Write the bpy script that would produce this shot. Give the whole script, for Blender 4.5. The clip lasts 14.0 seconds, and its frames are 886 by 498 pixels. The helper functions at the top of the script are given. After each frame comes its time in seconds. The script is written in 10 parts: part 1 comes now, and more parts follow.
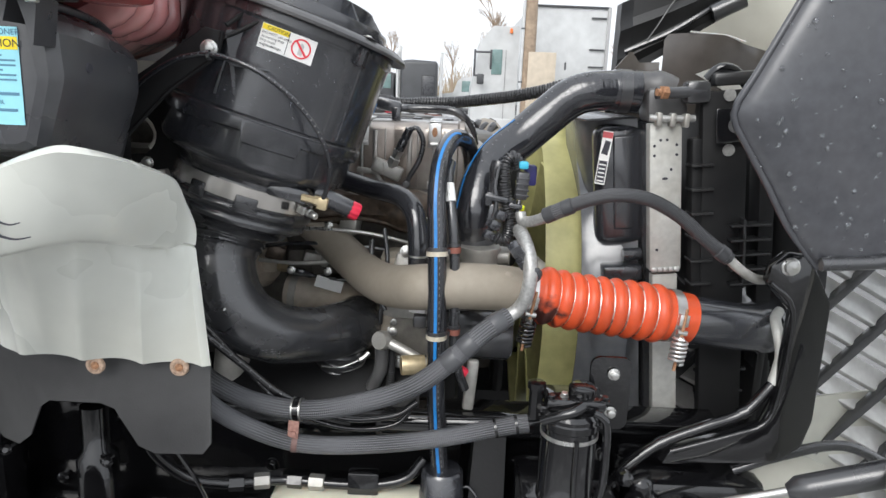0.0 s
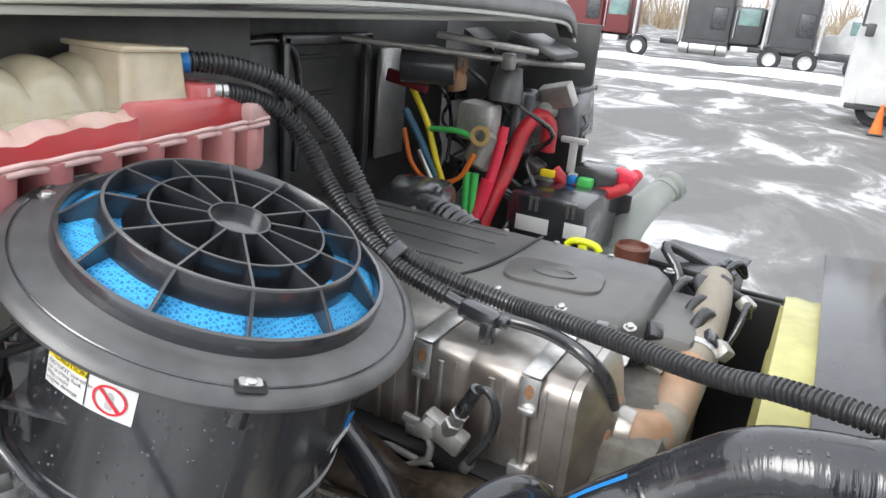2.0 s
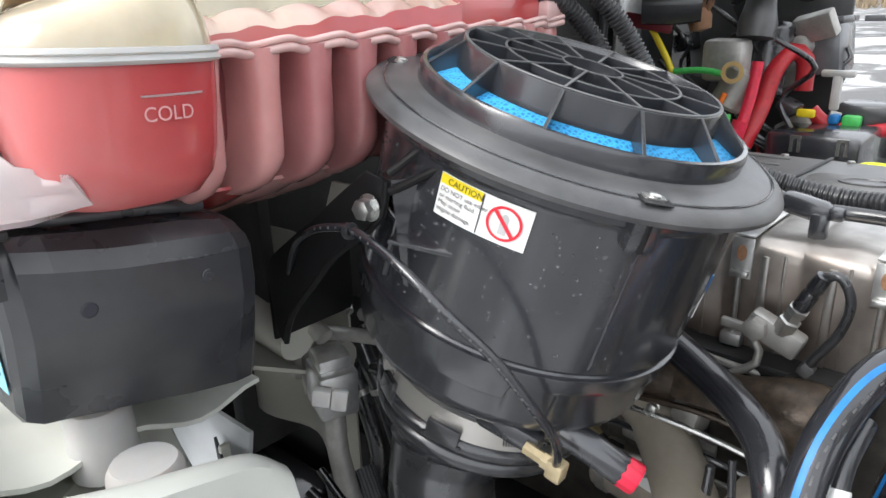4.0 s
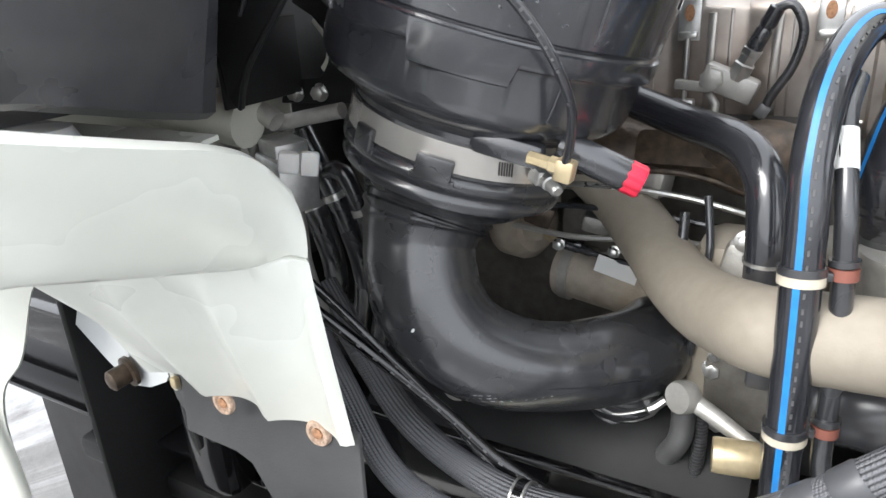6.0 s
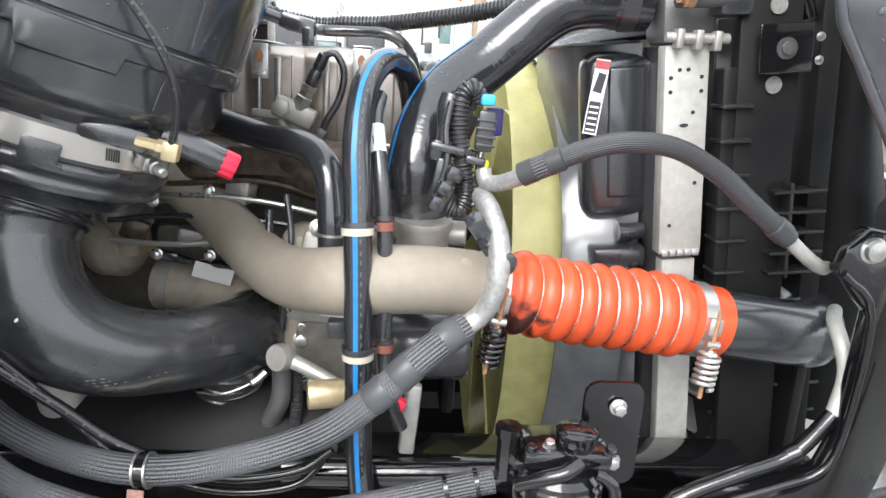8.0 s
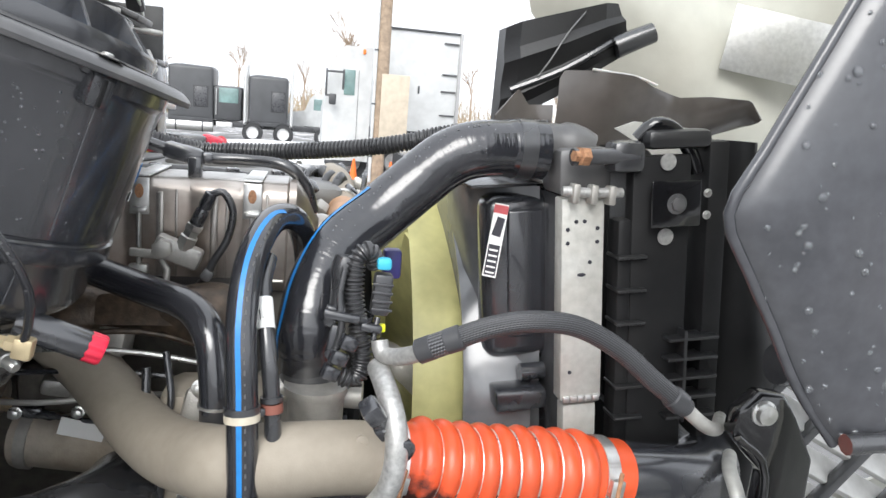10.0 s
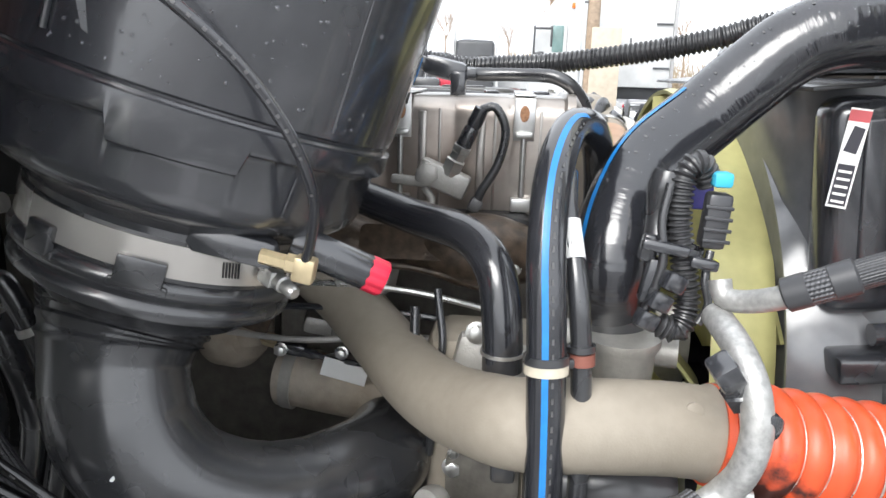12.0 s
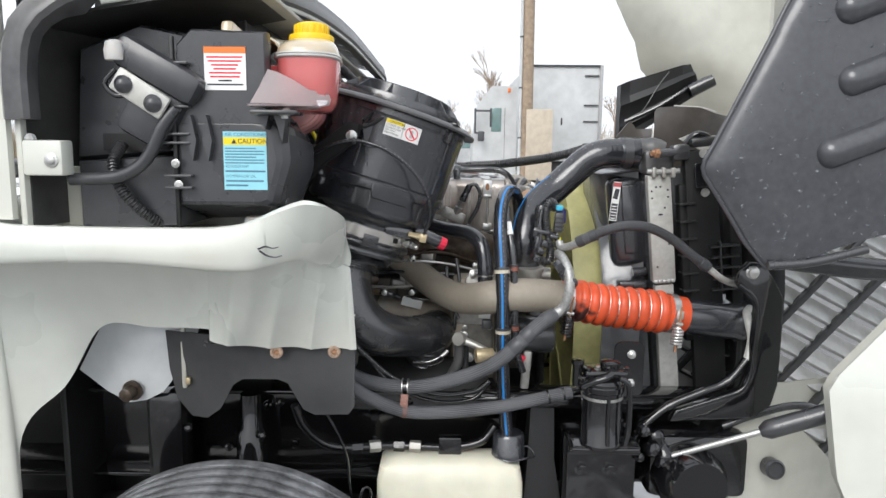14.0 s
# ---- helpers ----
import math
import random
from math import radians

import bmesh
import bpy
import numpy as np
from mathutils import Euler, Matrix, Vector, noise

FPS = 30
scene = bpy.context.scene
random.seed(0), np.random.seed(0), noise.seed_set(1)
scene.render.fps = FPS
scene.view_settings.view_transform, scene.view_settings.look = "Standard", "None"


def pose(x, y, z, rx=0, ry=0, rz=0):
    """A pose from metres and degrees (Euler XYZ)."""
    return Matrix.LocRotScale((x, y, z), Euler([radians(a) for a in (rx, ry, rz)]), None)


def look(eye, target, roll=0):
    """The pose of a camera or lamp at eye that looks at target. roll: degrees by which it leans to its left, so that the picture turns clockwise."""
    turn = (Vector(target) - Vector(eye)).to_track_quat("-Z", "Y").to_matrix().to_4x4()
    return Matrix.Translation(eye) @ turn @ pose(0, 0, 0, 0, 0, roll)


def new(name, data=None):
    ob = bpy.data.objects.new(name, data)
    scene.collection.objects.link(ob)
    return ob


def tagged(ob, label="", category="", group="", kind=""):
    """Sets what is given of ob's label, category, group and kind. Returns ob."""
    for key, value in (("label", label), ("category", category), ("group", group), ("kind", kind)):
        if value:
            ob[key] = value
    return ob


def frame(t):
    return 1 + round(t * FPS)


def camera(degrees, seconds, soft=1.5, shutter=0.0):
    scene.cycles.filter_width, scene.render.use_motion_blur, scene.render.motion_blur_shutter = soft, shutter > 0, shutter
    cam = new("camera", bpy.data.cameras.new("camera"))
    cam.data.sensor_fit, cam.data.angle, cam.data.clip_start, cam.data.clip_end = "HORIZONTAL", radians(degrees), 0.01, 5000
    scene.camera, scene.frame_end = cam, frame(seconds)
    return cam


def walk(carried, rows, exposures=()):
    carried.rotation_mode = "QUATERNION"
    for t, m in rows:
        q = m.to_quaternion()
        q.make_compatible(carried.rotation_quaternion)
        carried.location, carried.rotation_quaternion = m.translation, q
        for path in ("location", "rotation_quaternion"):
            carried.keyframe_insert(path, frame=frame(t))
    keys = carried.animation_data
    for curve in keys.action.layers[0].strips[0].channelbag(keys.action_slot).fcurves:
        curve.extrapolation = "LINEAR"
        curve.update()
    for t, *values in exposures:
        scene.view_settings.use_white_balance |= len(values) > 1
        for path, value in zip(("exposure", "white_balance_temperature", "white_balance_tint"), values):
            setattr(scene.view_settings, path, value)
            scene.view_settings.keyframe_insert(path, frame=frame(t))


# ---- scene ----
cam = camera(64.8, 14.0)
PATH = [
    (0, (0.046, 0.092, 1.850), (0.039, 2.043, 1.411), 2.4),
    (0.5, (0.081, 0.473, 1.895), (-0.080, 2.395, 1.367), 3.8),
    (1, (0.178, 0.771, 2.064), (-0.270, 2.635, 1.495), 3.7),
    (1.5, (0.248, 0.942, 2.213), (-0.466, 2.696, 1.568), 5.0),
    (2, (0.289, 1.027, 2.294), (-0.568, 2.697, 1.604), 4.9),
    (2.5, (0.263, 1.010, 2.309), (-0.711, 2.615, 1.620), 3.7),
    (3, (0.207, 0.943, 2.275), (-0.889, 2.474, 1.601), 2.2),
    (3.5, (0.170, 0.906, 2.194), (-1.039, 2.355, 1.529), 0.2),
    (4, (0.141, 0.893, 2.106), (-1.127, 2.290, 1.441), -1.8),
    (4.2, (0.127, 0.888, 2.072), (-1.154, 2.272, 1.409), -2.8),
    (6.3, (0.051, 0.744, 1.803), (-0.798, 2.394, 1.056), -2.7),
    (6.5, (0.052, 0.721, 1.793), (-0.701, 2.423, 1.061), -1.8),
    (7, (0.051, 0.659, 1.775), (-0.401, 2.495, 1.122), 0.7),
    (7.5, (0.070, 0.606, 1.757), (-0.077, 2.518, 1.189), 2.2),
    (8, (0.077, 0.564, 1.746), (0.221, 2.495, 1.244), 3.4),
    (8.2, (0.075, 0.555, 1.743), (0.323, 2.477, 1.249), 3.8),
    (10.3, (0.097, 0.698, 1.914), (0.502, 2.624, 1.560), 4.6),
    (10.5, (0.114, 0.761, 1.910), (0.439, 2.699, 1.536), 4.3),
    (11, (0.101, 0.897, 1.875), (0.256, 2.849, 1.467), 4.4),
    (11.5, (0.066, 0.936, 1.846), (0.028, 2.884, 1.397), 3.3),
    (12, (-0.022, 0.839, 1.806), (-0.182, 2.770, 1.313), 1.6),
    (12.5, (-0.077, 0.624, 1.789), (-0.276, 2.553, 1.303), 0.3),
    (13, (-0.053, 0.328, 1.806), (-0.226, 2.270, 1.358), 0.0),
    (13.5, (-0.051, -0.129, 1.833), (-0.151, 1.836, 1.473), 0.2),
    (14, (-0.127, -0.502, 1.877), (-0.141, 1.478, 1.592), 0.5),
]
walk(cam, [(t, look(eye, target, roll)) for t, eye, target, roll in PATH],
     [(0.0, 0.62), (0.5, 0.95), (1.0, 1.12), (1.5, 1.05), (2.5, 0.9), (4.2, 1.1), (6.3, 1.45), (8.2, 1.4), (10.3, 1.02), (11.0, 1.05), (12.0, 1.25), (13.0, 1.15), (14.0, 0.5)])

# ---- world and sun: overcast winter day ----
SUN_EL, SUN_ROT = radians(38), radians(200)
world = bpy.data.worlds.new("overcast_sky")
scene.world = world
world.use_nodes = True
wn = world.node_tree
bg = wn.nodes["Background"]
sky = wn.nodes.new("ShaderNodeTexSky")
sky.sky_type = "NISHITA"
sky.sun_disc = False
sky.sun_elevation, sky.sun_rotation = SUN_EL, SUN_ROT
sky.air_density, sky.dust_density, sky.ozone_density = 1.0, 6.0, 1.0
hsv = wn.nodes.new("ShaderNodeHueSaturation")
hsv.inputs["Saturation"].default_value = 0.12
wn.links.new(sky.outputs[0], hsv.inputs["Color"])
# cloud layer: soft white veil over the clear sky
tc = wn.nodes.new("ShaderNodeTexCoord")
cl = wn.nodes.new("ShaderNodeTexNoise")
cl.inputs["Scale"].default_value = 2.2
cl.inputs["Detail"].default_value = 5
wn.links.new(tc.outputs["Generated"], cl.inputs["Vector"])
cr = wn.nodes.new("ShaderNodeValToRGB")
cr.color_ramp.elements[0].position, cr.color_ramp.elements[1].position = 0.3, 0.75
cr.color_ramp.elements[0].color = (6.9, 7.35, 8.0, 1)
cr.color_ramp.elements[1].color = (8.7, 9.0, 9.5, 1)
wn.links.new(cl.outputs[0], cr.inputs[0])
veil = wn.nodes.new("ShaderNodeMixRGB")
veil.inputs[0].default_value = 0.8
wn.links.new(hsv.outputs[0], veil.inputs[1])
wn.links.new(cr.outputs[0], veil.inputs[2])
wn.links.new(veil.outputs[0], bg.inputs["Color"])
bg.inputs["Strength"].default_value = 0.12
sun = new("sun", bpy.data.lights.new("sun", "SUN"))
sun.data.energy, sun.data.angle, sun.data.color = 1.15, radians(35), (1.0, 0.985, 0.96)
sun.matrix_world = look((0, 0, 30), (13, 33, 0))


# ---- materials ----
def mat(name, color, rough=0.5, metal=0.0, var=0.12, scale=30.0, bump=0.05, bscale=200.0, spec=0.5, dust=None, dust_amt=0.0,
        coat=0.0, rvar=0.15, sss=0.0, trans=0.0):
    """A procedural surface: base colour with two scales of variation, a dirt layer, roughness variation and fine relief."""
    m = bpy.data.materials.new(name)
    m.use_nodes = True
    nt = m.node_tree
    b = nt.nodes["Principled BSDF"]
    tc = nt.nodes.new("ShaderNodeTexCoord")
    n1 = nt.nodes.new("ShaderNodeTexNoise")
    n1.inputs["Scale"].default_value, n1.inputs["Detail"].default_value = scale, 6
    n2 = nt.nodes.new("ShaderNodeTexNoise")
    n2.inputs["Scale"].default_value, n2.inputs["Detail"].default_value = scale * 0.17, 4
    for n in (n1, n2):
        nt.links.new(tc.outputs["Object"], n.inputs["Vector"])
    r1 = nt.nodes.new("ShaderNodeValToRGB")
    lo = [max(0, c * (1 - var)) for c in color]
    hi = [min(1, c * (1 + var)) for c in color]
    r1.color_ramp.elements[0].color, r1.color_ramp.elements[1].color = (*lo, 1), (*hi, 1)
    r1.color_ramp.elements[0].position, r1.color_ramp.elements[1].position = 0.3, 0.7
    nt.links.new(n1.outputs[0], r1.inputs[0])
    col = r1.outputs[0]
    if dust:
        rd = nt.nodes.new("ShaderNodeValToRGB")
        rd.color_ramp.elements[0].position, rd.color_ramp.elements[1].position = 0.42, 0.72
        rd.color_ramp.elements[0].color, rd.color_ramp.elements[1].color = (0, 0, 0, 1), (dust_amt, dust_amt, dust_amt, 1)
        nt.links.new(n2.outputs[0], rd.inputs[0])
        mx = nt.nodes.new("ShaderNodeMixRGB")
        nt.links.new(rd.outputs[0], mx.inputs[0])
        nt.links.new(col, mx.inputs[1])
        mx.inputs[2].default_value = (*dust, 1)
        col = mx.outputs[0]
    nt.links.new(col, b.inputs["Base Color"])
    mr = nt.nodes.new("ShaderNodeMapRange")
    mr.inputs["To Min"].default_value, mr.inputs["To Max"].default_value = max(0.02, rough - rvar), min(1, rough + rvar)
    nt.links.new(n2.outputs[0], mr.inputs["Value"])
    nt.links.new(mr.outputs[0], b.inputs["Roughness"])
    b.inputs["Metallic"].default_value = metal
    b.inputs["Specular IOR Level"].default_value = spec
    b.inputs["Coat Weight"].default_value = coat
    b.inputs["Coat Roughness"].default_value = 0.08
    if sss:
        b.inputs["Subsurface Weight"].default_value = sss
        b.inputs["Subsurface Radius"].default_value = (0.03, 0.02, 0.015)
        b.inputs["Subsurface Scale"].default_value = 1.0
    if trans:
        b.inputs["Transmission Weight"].default_value = trans
    if bump:
        nb = nt.nodes.new("ShaderNodeTexNoise")
        nb.inputs["Scale"].default_value, nb.inputs["Detail"].default_value = bscale, 3
        nt.links.new(tc.outputs["Object"], nb.inputs["Vector"])
        bp = nt.nodes.new("ShaderNodeBump")
        bp.inputs["Strength"].default_value, bp.inputs["Distance"].default_value = bump, 0.002
        nt.links.new(nb.outputs[0], bp.inputs["Height"])
        nt.links.new(bp.outputs[0], b.inputs["Normal"])
    return m


def braid(name, color, rough, along, around, depth=0.6, hi=2.2):
    """A hose cover with a woven or ribbed relief, laid out by the hose's own length and girth."""
    m = mat(name, color, rough, bump=0)
    nt = m.node_tree
    b = nt.nodes["Principled BSDF"]
    uv = nt.nodes.new("ShaderNodeUVMap")
    sep = nt.nodes.new("ShaderNodeSeparateXYZ")
    nt.links.new(uv.outputs[0], sep.inputs[0])

    def wave(ku, kv):
        a = nt.nodes.new("ShaderNodeMath"); a.operation = "MULTIPLY"; a.inputs[1].default_value = ku
        c = nt.nodes.new("ShaderNodeMath"); c.operation = "MULTIPLY"; c.inputs[1].default_value = kv
        nt.links.new(sep.outputs[0], a.inputs[0]); nt.links.new(sep.outputs[1], c.inputs[0])
        s = nt.nodes.new("ShaderNodeMath"); s.operation = "ADD"
        nt.links.new(a.outputs[0], s.inputs[0]); nt.links.new(c.outputs[0], s.inputs[1])
        w = nt.nodes.new("ShaderNodeMath"); w.operation = "SINE"
        nt.links.new(s.outputs[0], w.inputs[0])
        return w.outputs[0]
    w1, w2 = wave(along, around * 6.2832), wave(-along, around * 6.2832)
    mul = nt.nodes.new("ShaderNodeMath"); mul.operation = "MAXIMUM"
    nt.links.new(w1, mul.inputs[0]); nt.links.new(w2, mul.inputs[1])
    mr = nt.nodes.new("ShaderNodeMapRange")
    mr.inputs["From Min"].default_value = -1
    nt.links.new(mul.outputs[0], mr.inputs["Value"])
    fine = nt.nodes.new("ShaderNodeMath"); fine.operation = "MULTIPLY_ADD"
    fine.inputs[1].default_value = 0.22
    nt.links.new(wave(1500.0, 60.0), fine.inputs[0])
    nt.links.new(mr.outputs[0], fine.inputs[2])
    bp = nt.nodes.new("ShaderNodeBump")
    bp.inputs["Strength"].default_value, bp.inputs["Distance"].default_value = depth, 0.0015
    nt.links.new(fine.outputs[0], bp.inputs["Height"])
    nt.links.new(bp.outputs[0], b.inputs["Normal"])
    # relief shading put into the colour: valleys darkened, crests lightened
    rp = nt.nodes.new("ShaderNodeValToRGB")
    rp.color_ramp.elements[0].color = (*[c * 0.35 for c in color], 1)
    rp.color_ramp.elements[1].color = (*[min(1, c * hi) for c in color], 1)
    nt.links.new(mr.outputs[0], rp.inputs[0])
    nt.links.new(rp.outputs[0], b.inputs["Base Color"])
    return m


M_PLASTIC = mat("black_moulded_plastic", (0.026, 0.0275, 0.0325), 0.25, scale=60, bump=0.012, bscale=500, spec=0.95, dust=(0.042, 0.043, 0.048), dust_amt=0.35, rvar=0.1, coat=0.6)
# dusty panel, its base colour darkened for shade inside the bay
M_DARKGREY = mat("shaded_dusty_panel", (0.04, 0.04, 0.04), 0.45, scale=20, var=0.3, bump=0.2, bscale=80, dust=(0.06, 0.058, 0.052), dust_amt=0.5)
M_FLANGE = mat("grey_weathered_plastic", (0.058, 0.058, 0.061), 0.36, scale=26, var=0.4, bump=0.14, bscale=600, spec=0.75, dust=(0.17, 0.167, 0.162), dust_amt=0.65)
M_RUBBER = mat("black_rubber", (0.027, 0.028, 0.031), 0.27, scale=50, bump=0.02, bscale=300, spec=0.9, dust=(0.05, 0.05, 0.052), dust_amt=0.3, rvar=0.1, coat=0.35)
M_HOSE = mat("wrapped_rubber_hose", (0.02, 0.021, 0.025), 0.15, scale=40, bump=0.04, bscale=160, spec=1.0, dust=(0.055, 0.055, 0.06), dust_amt=0.35, rvar=0.08)
M_SATIN = mat("satin_black_steel", (0.016, 0.0165, 0.018), 0.34, scale=40, bump=0.03, bscale=260, spec=0.6, dust=(0.035, 0.034, 0.033), dust_amt=0.4)
M_MATTE = mat("dull_black_panel", (0.012, 0.0122, 0.013), 0.5, scale=40, bump=0.06, bscale=260, spec=0.22, dust=(0.024, 0.024, 0.023), dust_amt=0.4)
# near-black: grimy parts, and deep shade put into the colour of filler sheets
M_DARK = mat("near_black_grime_and_shade", (0.008, 0.008, 0.0085), 0.45, scale=30, bump=0.2, bscale=120)
M_GLOSS = mat("glossy_black_paint", (0.006, 0.006, 0.007), 0.09, scale=25, bump=0.3, bscale=46, spec=0.5, dust=(0.016, 0.016, 0.016), dust_amt=0.3, coat=0.6, rvar=0.06)
M_FARTYRE = mat("far_tyre_rubber", (0.035, 0.036, 0.038), 0.7, scale=4, bump=0)
M_STRAP = mat("beige_nylon_strap", (0.55, 0.5, 0.4), 0.45, scale=80)
M_GREYP = mat("grey_textured_plastic", (0.038, 0.039, 0.044), 0.3, scale=60, bump=0.06, bscale=900, spec=0.75, dust=(0.078, 0.078, 0.08), dust_amt=0.4)
M_SHROUD = mat("dull_black_shroud_plastic", (0.05, 0.051, 0.056), 0.22, scale=40, bump=0.02, bscale=400, spec=0.8, dust=(0.12, 0.12, 0.12), dust_amt=0.35, rvar=0.1)
# paler copy of the shroud plastic: grazing sky reflection put into the colour
M_SHROUDL = mat("sky_sheen_shroud_plastic", (0.115, 0.12, 0.13), 0.2, scale=40, bump=0.015, bscale=200, spec=0.9, dust=(0.18, 0.18, 0.18), dust_amt=0.4, rvar=0.08)
M_WHITE = mat("white_gelcoat", (0.66, 0.675, 0.62), 0.3, var=0.04, scale=12, bump=0.02, bscale=80, dust=(0.54, 0.52, 0.44), dust_amt=0.5, coat=0.3)
M_WHITE_IN = mat("unpainted_white_fibreglass", (0.54, 0.54, 0.48), 0.5, var=0.07, scale=14, bump=0.12, bscale=180, dust=(0.36, 0.33, 0.27), dust_amt=0.5)
M_TAN = mat("cast_aluminium_pipe_dirty", (0.3, 0.265, 0.215), 0.62, metal=0.12, var=0.06, scale=60, bump=0.12, bscale=400, dust=(0.245, 0.21, 0.165), dust_amt=0.35, rvar=0.1)
M_TURBO = mat("pale_tan_turbo_casting", (0.46, 0.41, 0.34), 0.55, metal=0.2, scale=50, bump=0.35, bscale=220, dust=(0.26, 0.2, 0.14), dust_amt=0.6)
M_GRIMY = mat("grimy_engine_casting", (0.15, 0.14, 0.122), 0.6, metal=0.15, scale=40, var=0.3, bump=0.4, bscale=150, dust=(0.07, 0.06, 0.05), dust_amt=0.7)
M_CAST = mat("cast_aluminium", (0.5, 0.49, 0.46), 0.45, metal=0.6, scale=60, bump=0.3, bscale=260, dust=(0.22, 0.2, 0.17), dust_amt=0.5)
M_ALU = mat("bare_aluminium", (0.72, 0.72, 0.71), 0.34, metal=0.85, scale=80, bump=0.06, bscale=300, dust=(0.4, 0.39, 0.36), dust_amt=0.35)
M_DULLALU = mat("dull_pitted_aluminium", (0.46, 0.46, 0.45), 0.42, metal=0.6, scale=140, var=0.25, bump=0.2, bscale=420, dust=(0.3, 0.29, 0.27), dust_amt=0.5)
M_RADTANK = mat("oxidised_aluminium_header", (0.52, 0.52, 0.49), 0.55, metal=0.3, scale=60, bump=0.15, bscale=300, dust=(0.36, 0.34, 0.29), dust_amt=0.5)
M_STEEL = mat("zinc_steel", (0.62, 0.62, 0.6), 0.3, metal=0.9, scale=120, bump=0.05, bscale=400, dust=(0.3, 0.28, 0.25), dust_amt=0.3)
M_BAND = mat("brushed_stainless_band", (0.62, 0.60, 0.57), 0.22, metal=0.7, scale=14, var=0.1, bump=0.02, bscale=40, dust=(0.45, 0.41, 0.35), dust_amt=0.25, rvar=0.08)
M_LINER = mat("wet_grey_liner_plastic", (0.054, 0.056, 0.063), 0.22, scale=50, bump=0.05, bscale=700, spec=0.75, dust=(0.075, 0.075, 0.08), dust_amt=0.35)
M_COVER = mat("dusty_engine_cover", (0.085, 0.085, 0.085), 0.42, scale=14, var=0.25, bump=0.08, bscale=300, spec=0.6, dust=(0.2, 0.195, 0.18), dust_amt=0.6)
M_RUSTPALE = mat("pale_rusty_washer", (0.42, 0.3, 0.22), 0.7, scale=200, var=0.35, bump=0.25, bscale=400)
M_SLAT = mat("weathered_silver_slat", (0.62, 0.62, 0.61), 0.45, metal=0.25, scale=30, bump=0.08, bscale=200, dust=(0.35, 0.34, 0.32), dust_amt=0.4)
M_STAIN = mat("stainless_heat_tinted", (0.45, 0.435, 0.41), 0.33, metal=0.8, scale=16, var=0.35, bump=0.1, bscale=70, dust=(0.26, 0.17, 0.12), dust_amt=0.7)
M_TINT = mat("heat_tinted_casting", (0.42, 0.25, 0.15), 0.5, metal=0.3, scale=26, var=0.2, bump=0.1, bscale=200, dust=(0.36, 0.31, 0.25), dust_amt=0.6)
M_RUST = mat("rusty_bolt", (0.33, 0.17, 0.09), 0.75, scale=220, var=0.4, bump=0.3, bscale=500)
M_BRASS = mat("brass_fitting", (0.60, 0.49, 0.30), 0.38, metal=0.6, scale=100, bump=0.05, dust=(0.4, 0.35, 0.26), dust_amt=0.4)
M_BLUE = mat("blue_stripe_rubber", (0.015, 0.19, 0.52), 0.4, scale=60, bump=0.05)
M_RED = mat("red_plastic", (0.72, 0.022, 0.06), 0.4, scale=80)
M_REDCABLE = mat("red_cable_sleeve", (0.55, 0.02, 0.03), 0.42, scale=60, dust=(0.2, 0.05, 0.05), dust_amt=0.4)
M_GREEN = mat("green_air_line", (0.08, 0.55, 0.12), 0.4, scale=60)
M_YELLOW = mat("yellow_plastic_cap", (0.85, 0.55, 0.01), 0.42, var=0.05, scale=60, bump=0.03)
M_LIME = mat("lime_plastic_handle", (0.75, 0.8, 0.02), 0.4, scale=60)
M_FAN = mat("pale_green_nylon_fan", (0.53, 0.51, 0.225), 0.42, var=0.14, scale=26, bump=0.05, bscale=200, dust=(0.27, 0.24, 0.1), dust_amt=0.5)
M_PINK = mat("coolant_seen_through_plastic", (0.53, 0.065, 0.07), 0.2, var=0.18, scale=8, bump=0.02, dust=(0.62, 0.31, 0.29), dust_amt=0.6, sss=0.25, coat=0.5)
M_PINKPALE = mat("pale_pink_translucent_plastic", (0.6, 0.27, 0.26), 0.18, var=0.14, scale=16, bump=0.02, dust=(0.64, 0.36, 0.34), dust_amt=0.55, sss=0.25, coat=0.7)
M_PINKMID = mat("mauve_translucent_plastic", (0.46, 0.17, 0.17), 0.18, var=0.16, scale=16, bump=0.02, dust=(0.56, 0.3, 0.29), dust_amt=0.6, sss=0.25, coat=0.7)
# darkened pink: the shade between the tank's lobes is in the colour
M_PINKDEEP = mat("pink_coolant_gap_shade", (0.2, 0.045, 0.05), 0.3, var=0.2, scale=10, bump=0.02, sss=0.1)
M_SEAM = mat("pale_pink_moulded_seam", (0.66, 0.42, 0.40), 0.25, var=0.1, scale=30, bump=0.02, sss=0.2, coat=0.4)
M_SKIRT = mat("milky_skirt_plastic", (0.82, 0.74, 0.74), 0.3, var=0.06, scale=20, bump=0.02, dust=(0.8, 0.56, 0.56), dust_amt=0.4, trans=0.75)
M_MARK = mat("pale_pink_raised_mark", (0.68, 0.36, 0.35), 0.3, var=0.1, scale=60, bump=0)
M_CREAM = mat("cream_translucent_plastic", (0.54, 0.46, 0.32), 0.14, var=0.2, scale=18, bump=0.015, bscale=40, dust=(0.58, 0.49, 0.39), dust_amt=0.55, sss=0.3, coat=0.7)
M_TANKW = mat("white_translucent_plastic", (0.72, 0.70, 0.58), 0.4, var=0.06, scale=14, bump=0.06, bscale=100, dust=(0.4, 0.36, 0.26), dust_amt=0.4, sss=0.3)
M_FROST = mat("frosted_translucent_plastic", (0.5, 0.49, 0.475), 0.4, var=0.08, scale=20, bump=0.02, sss=0.3)
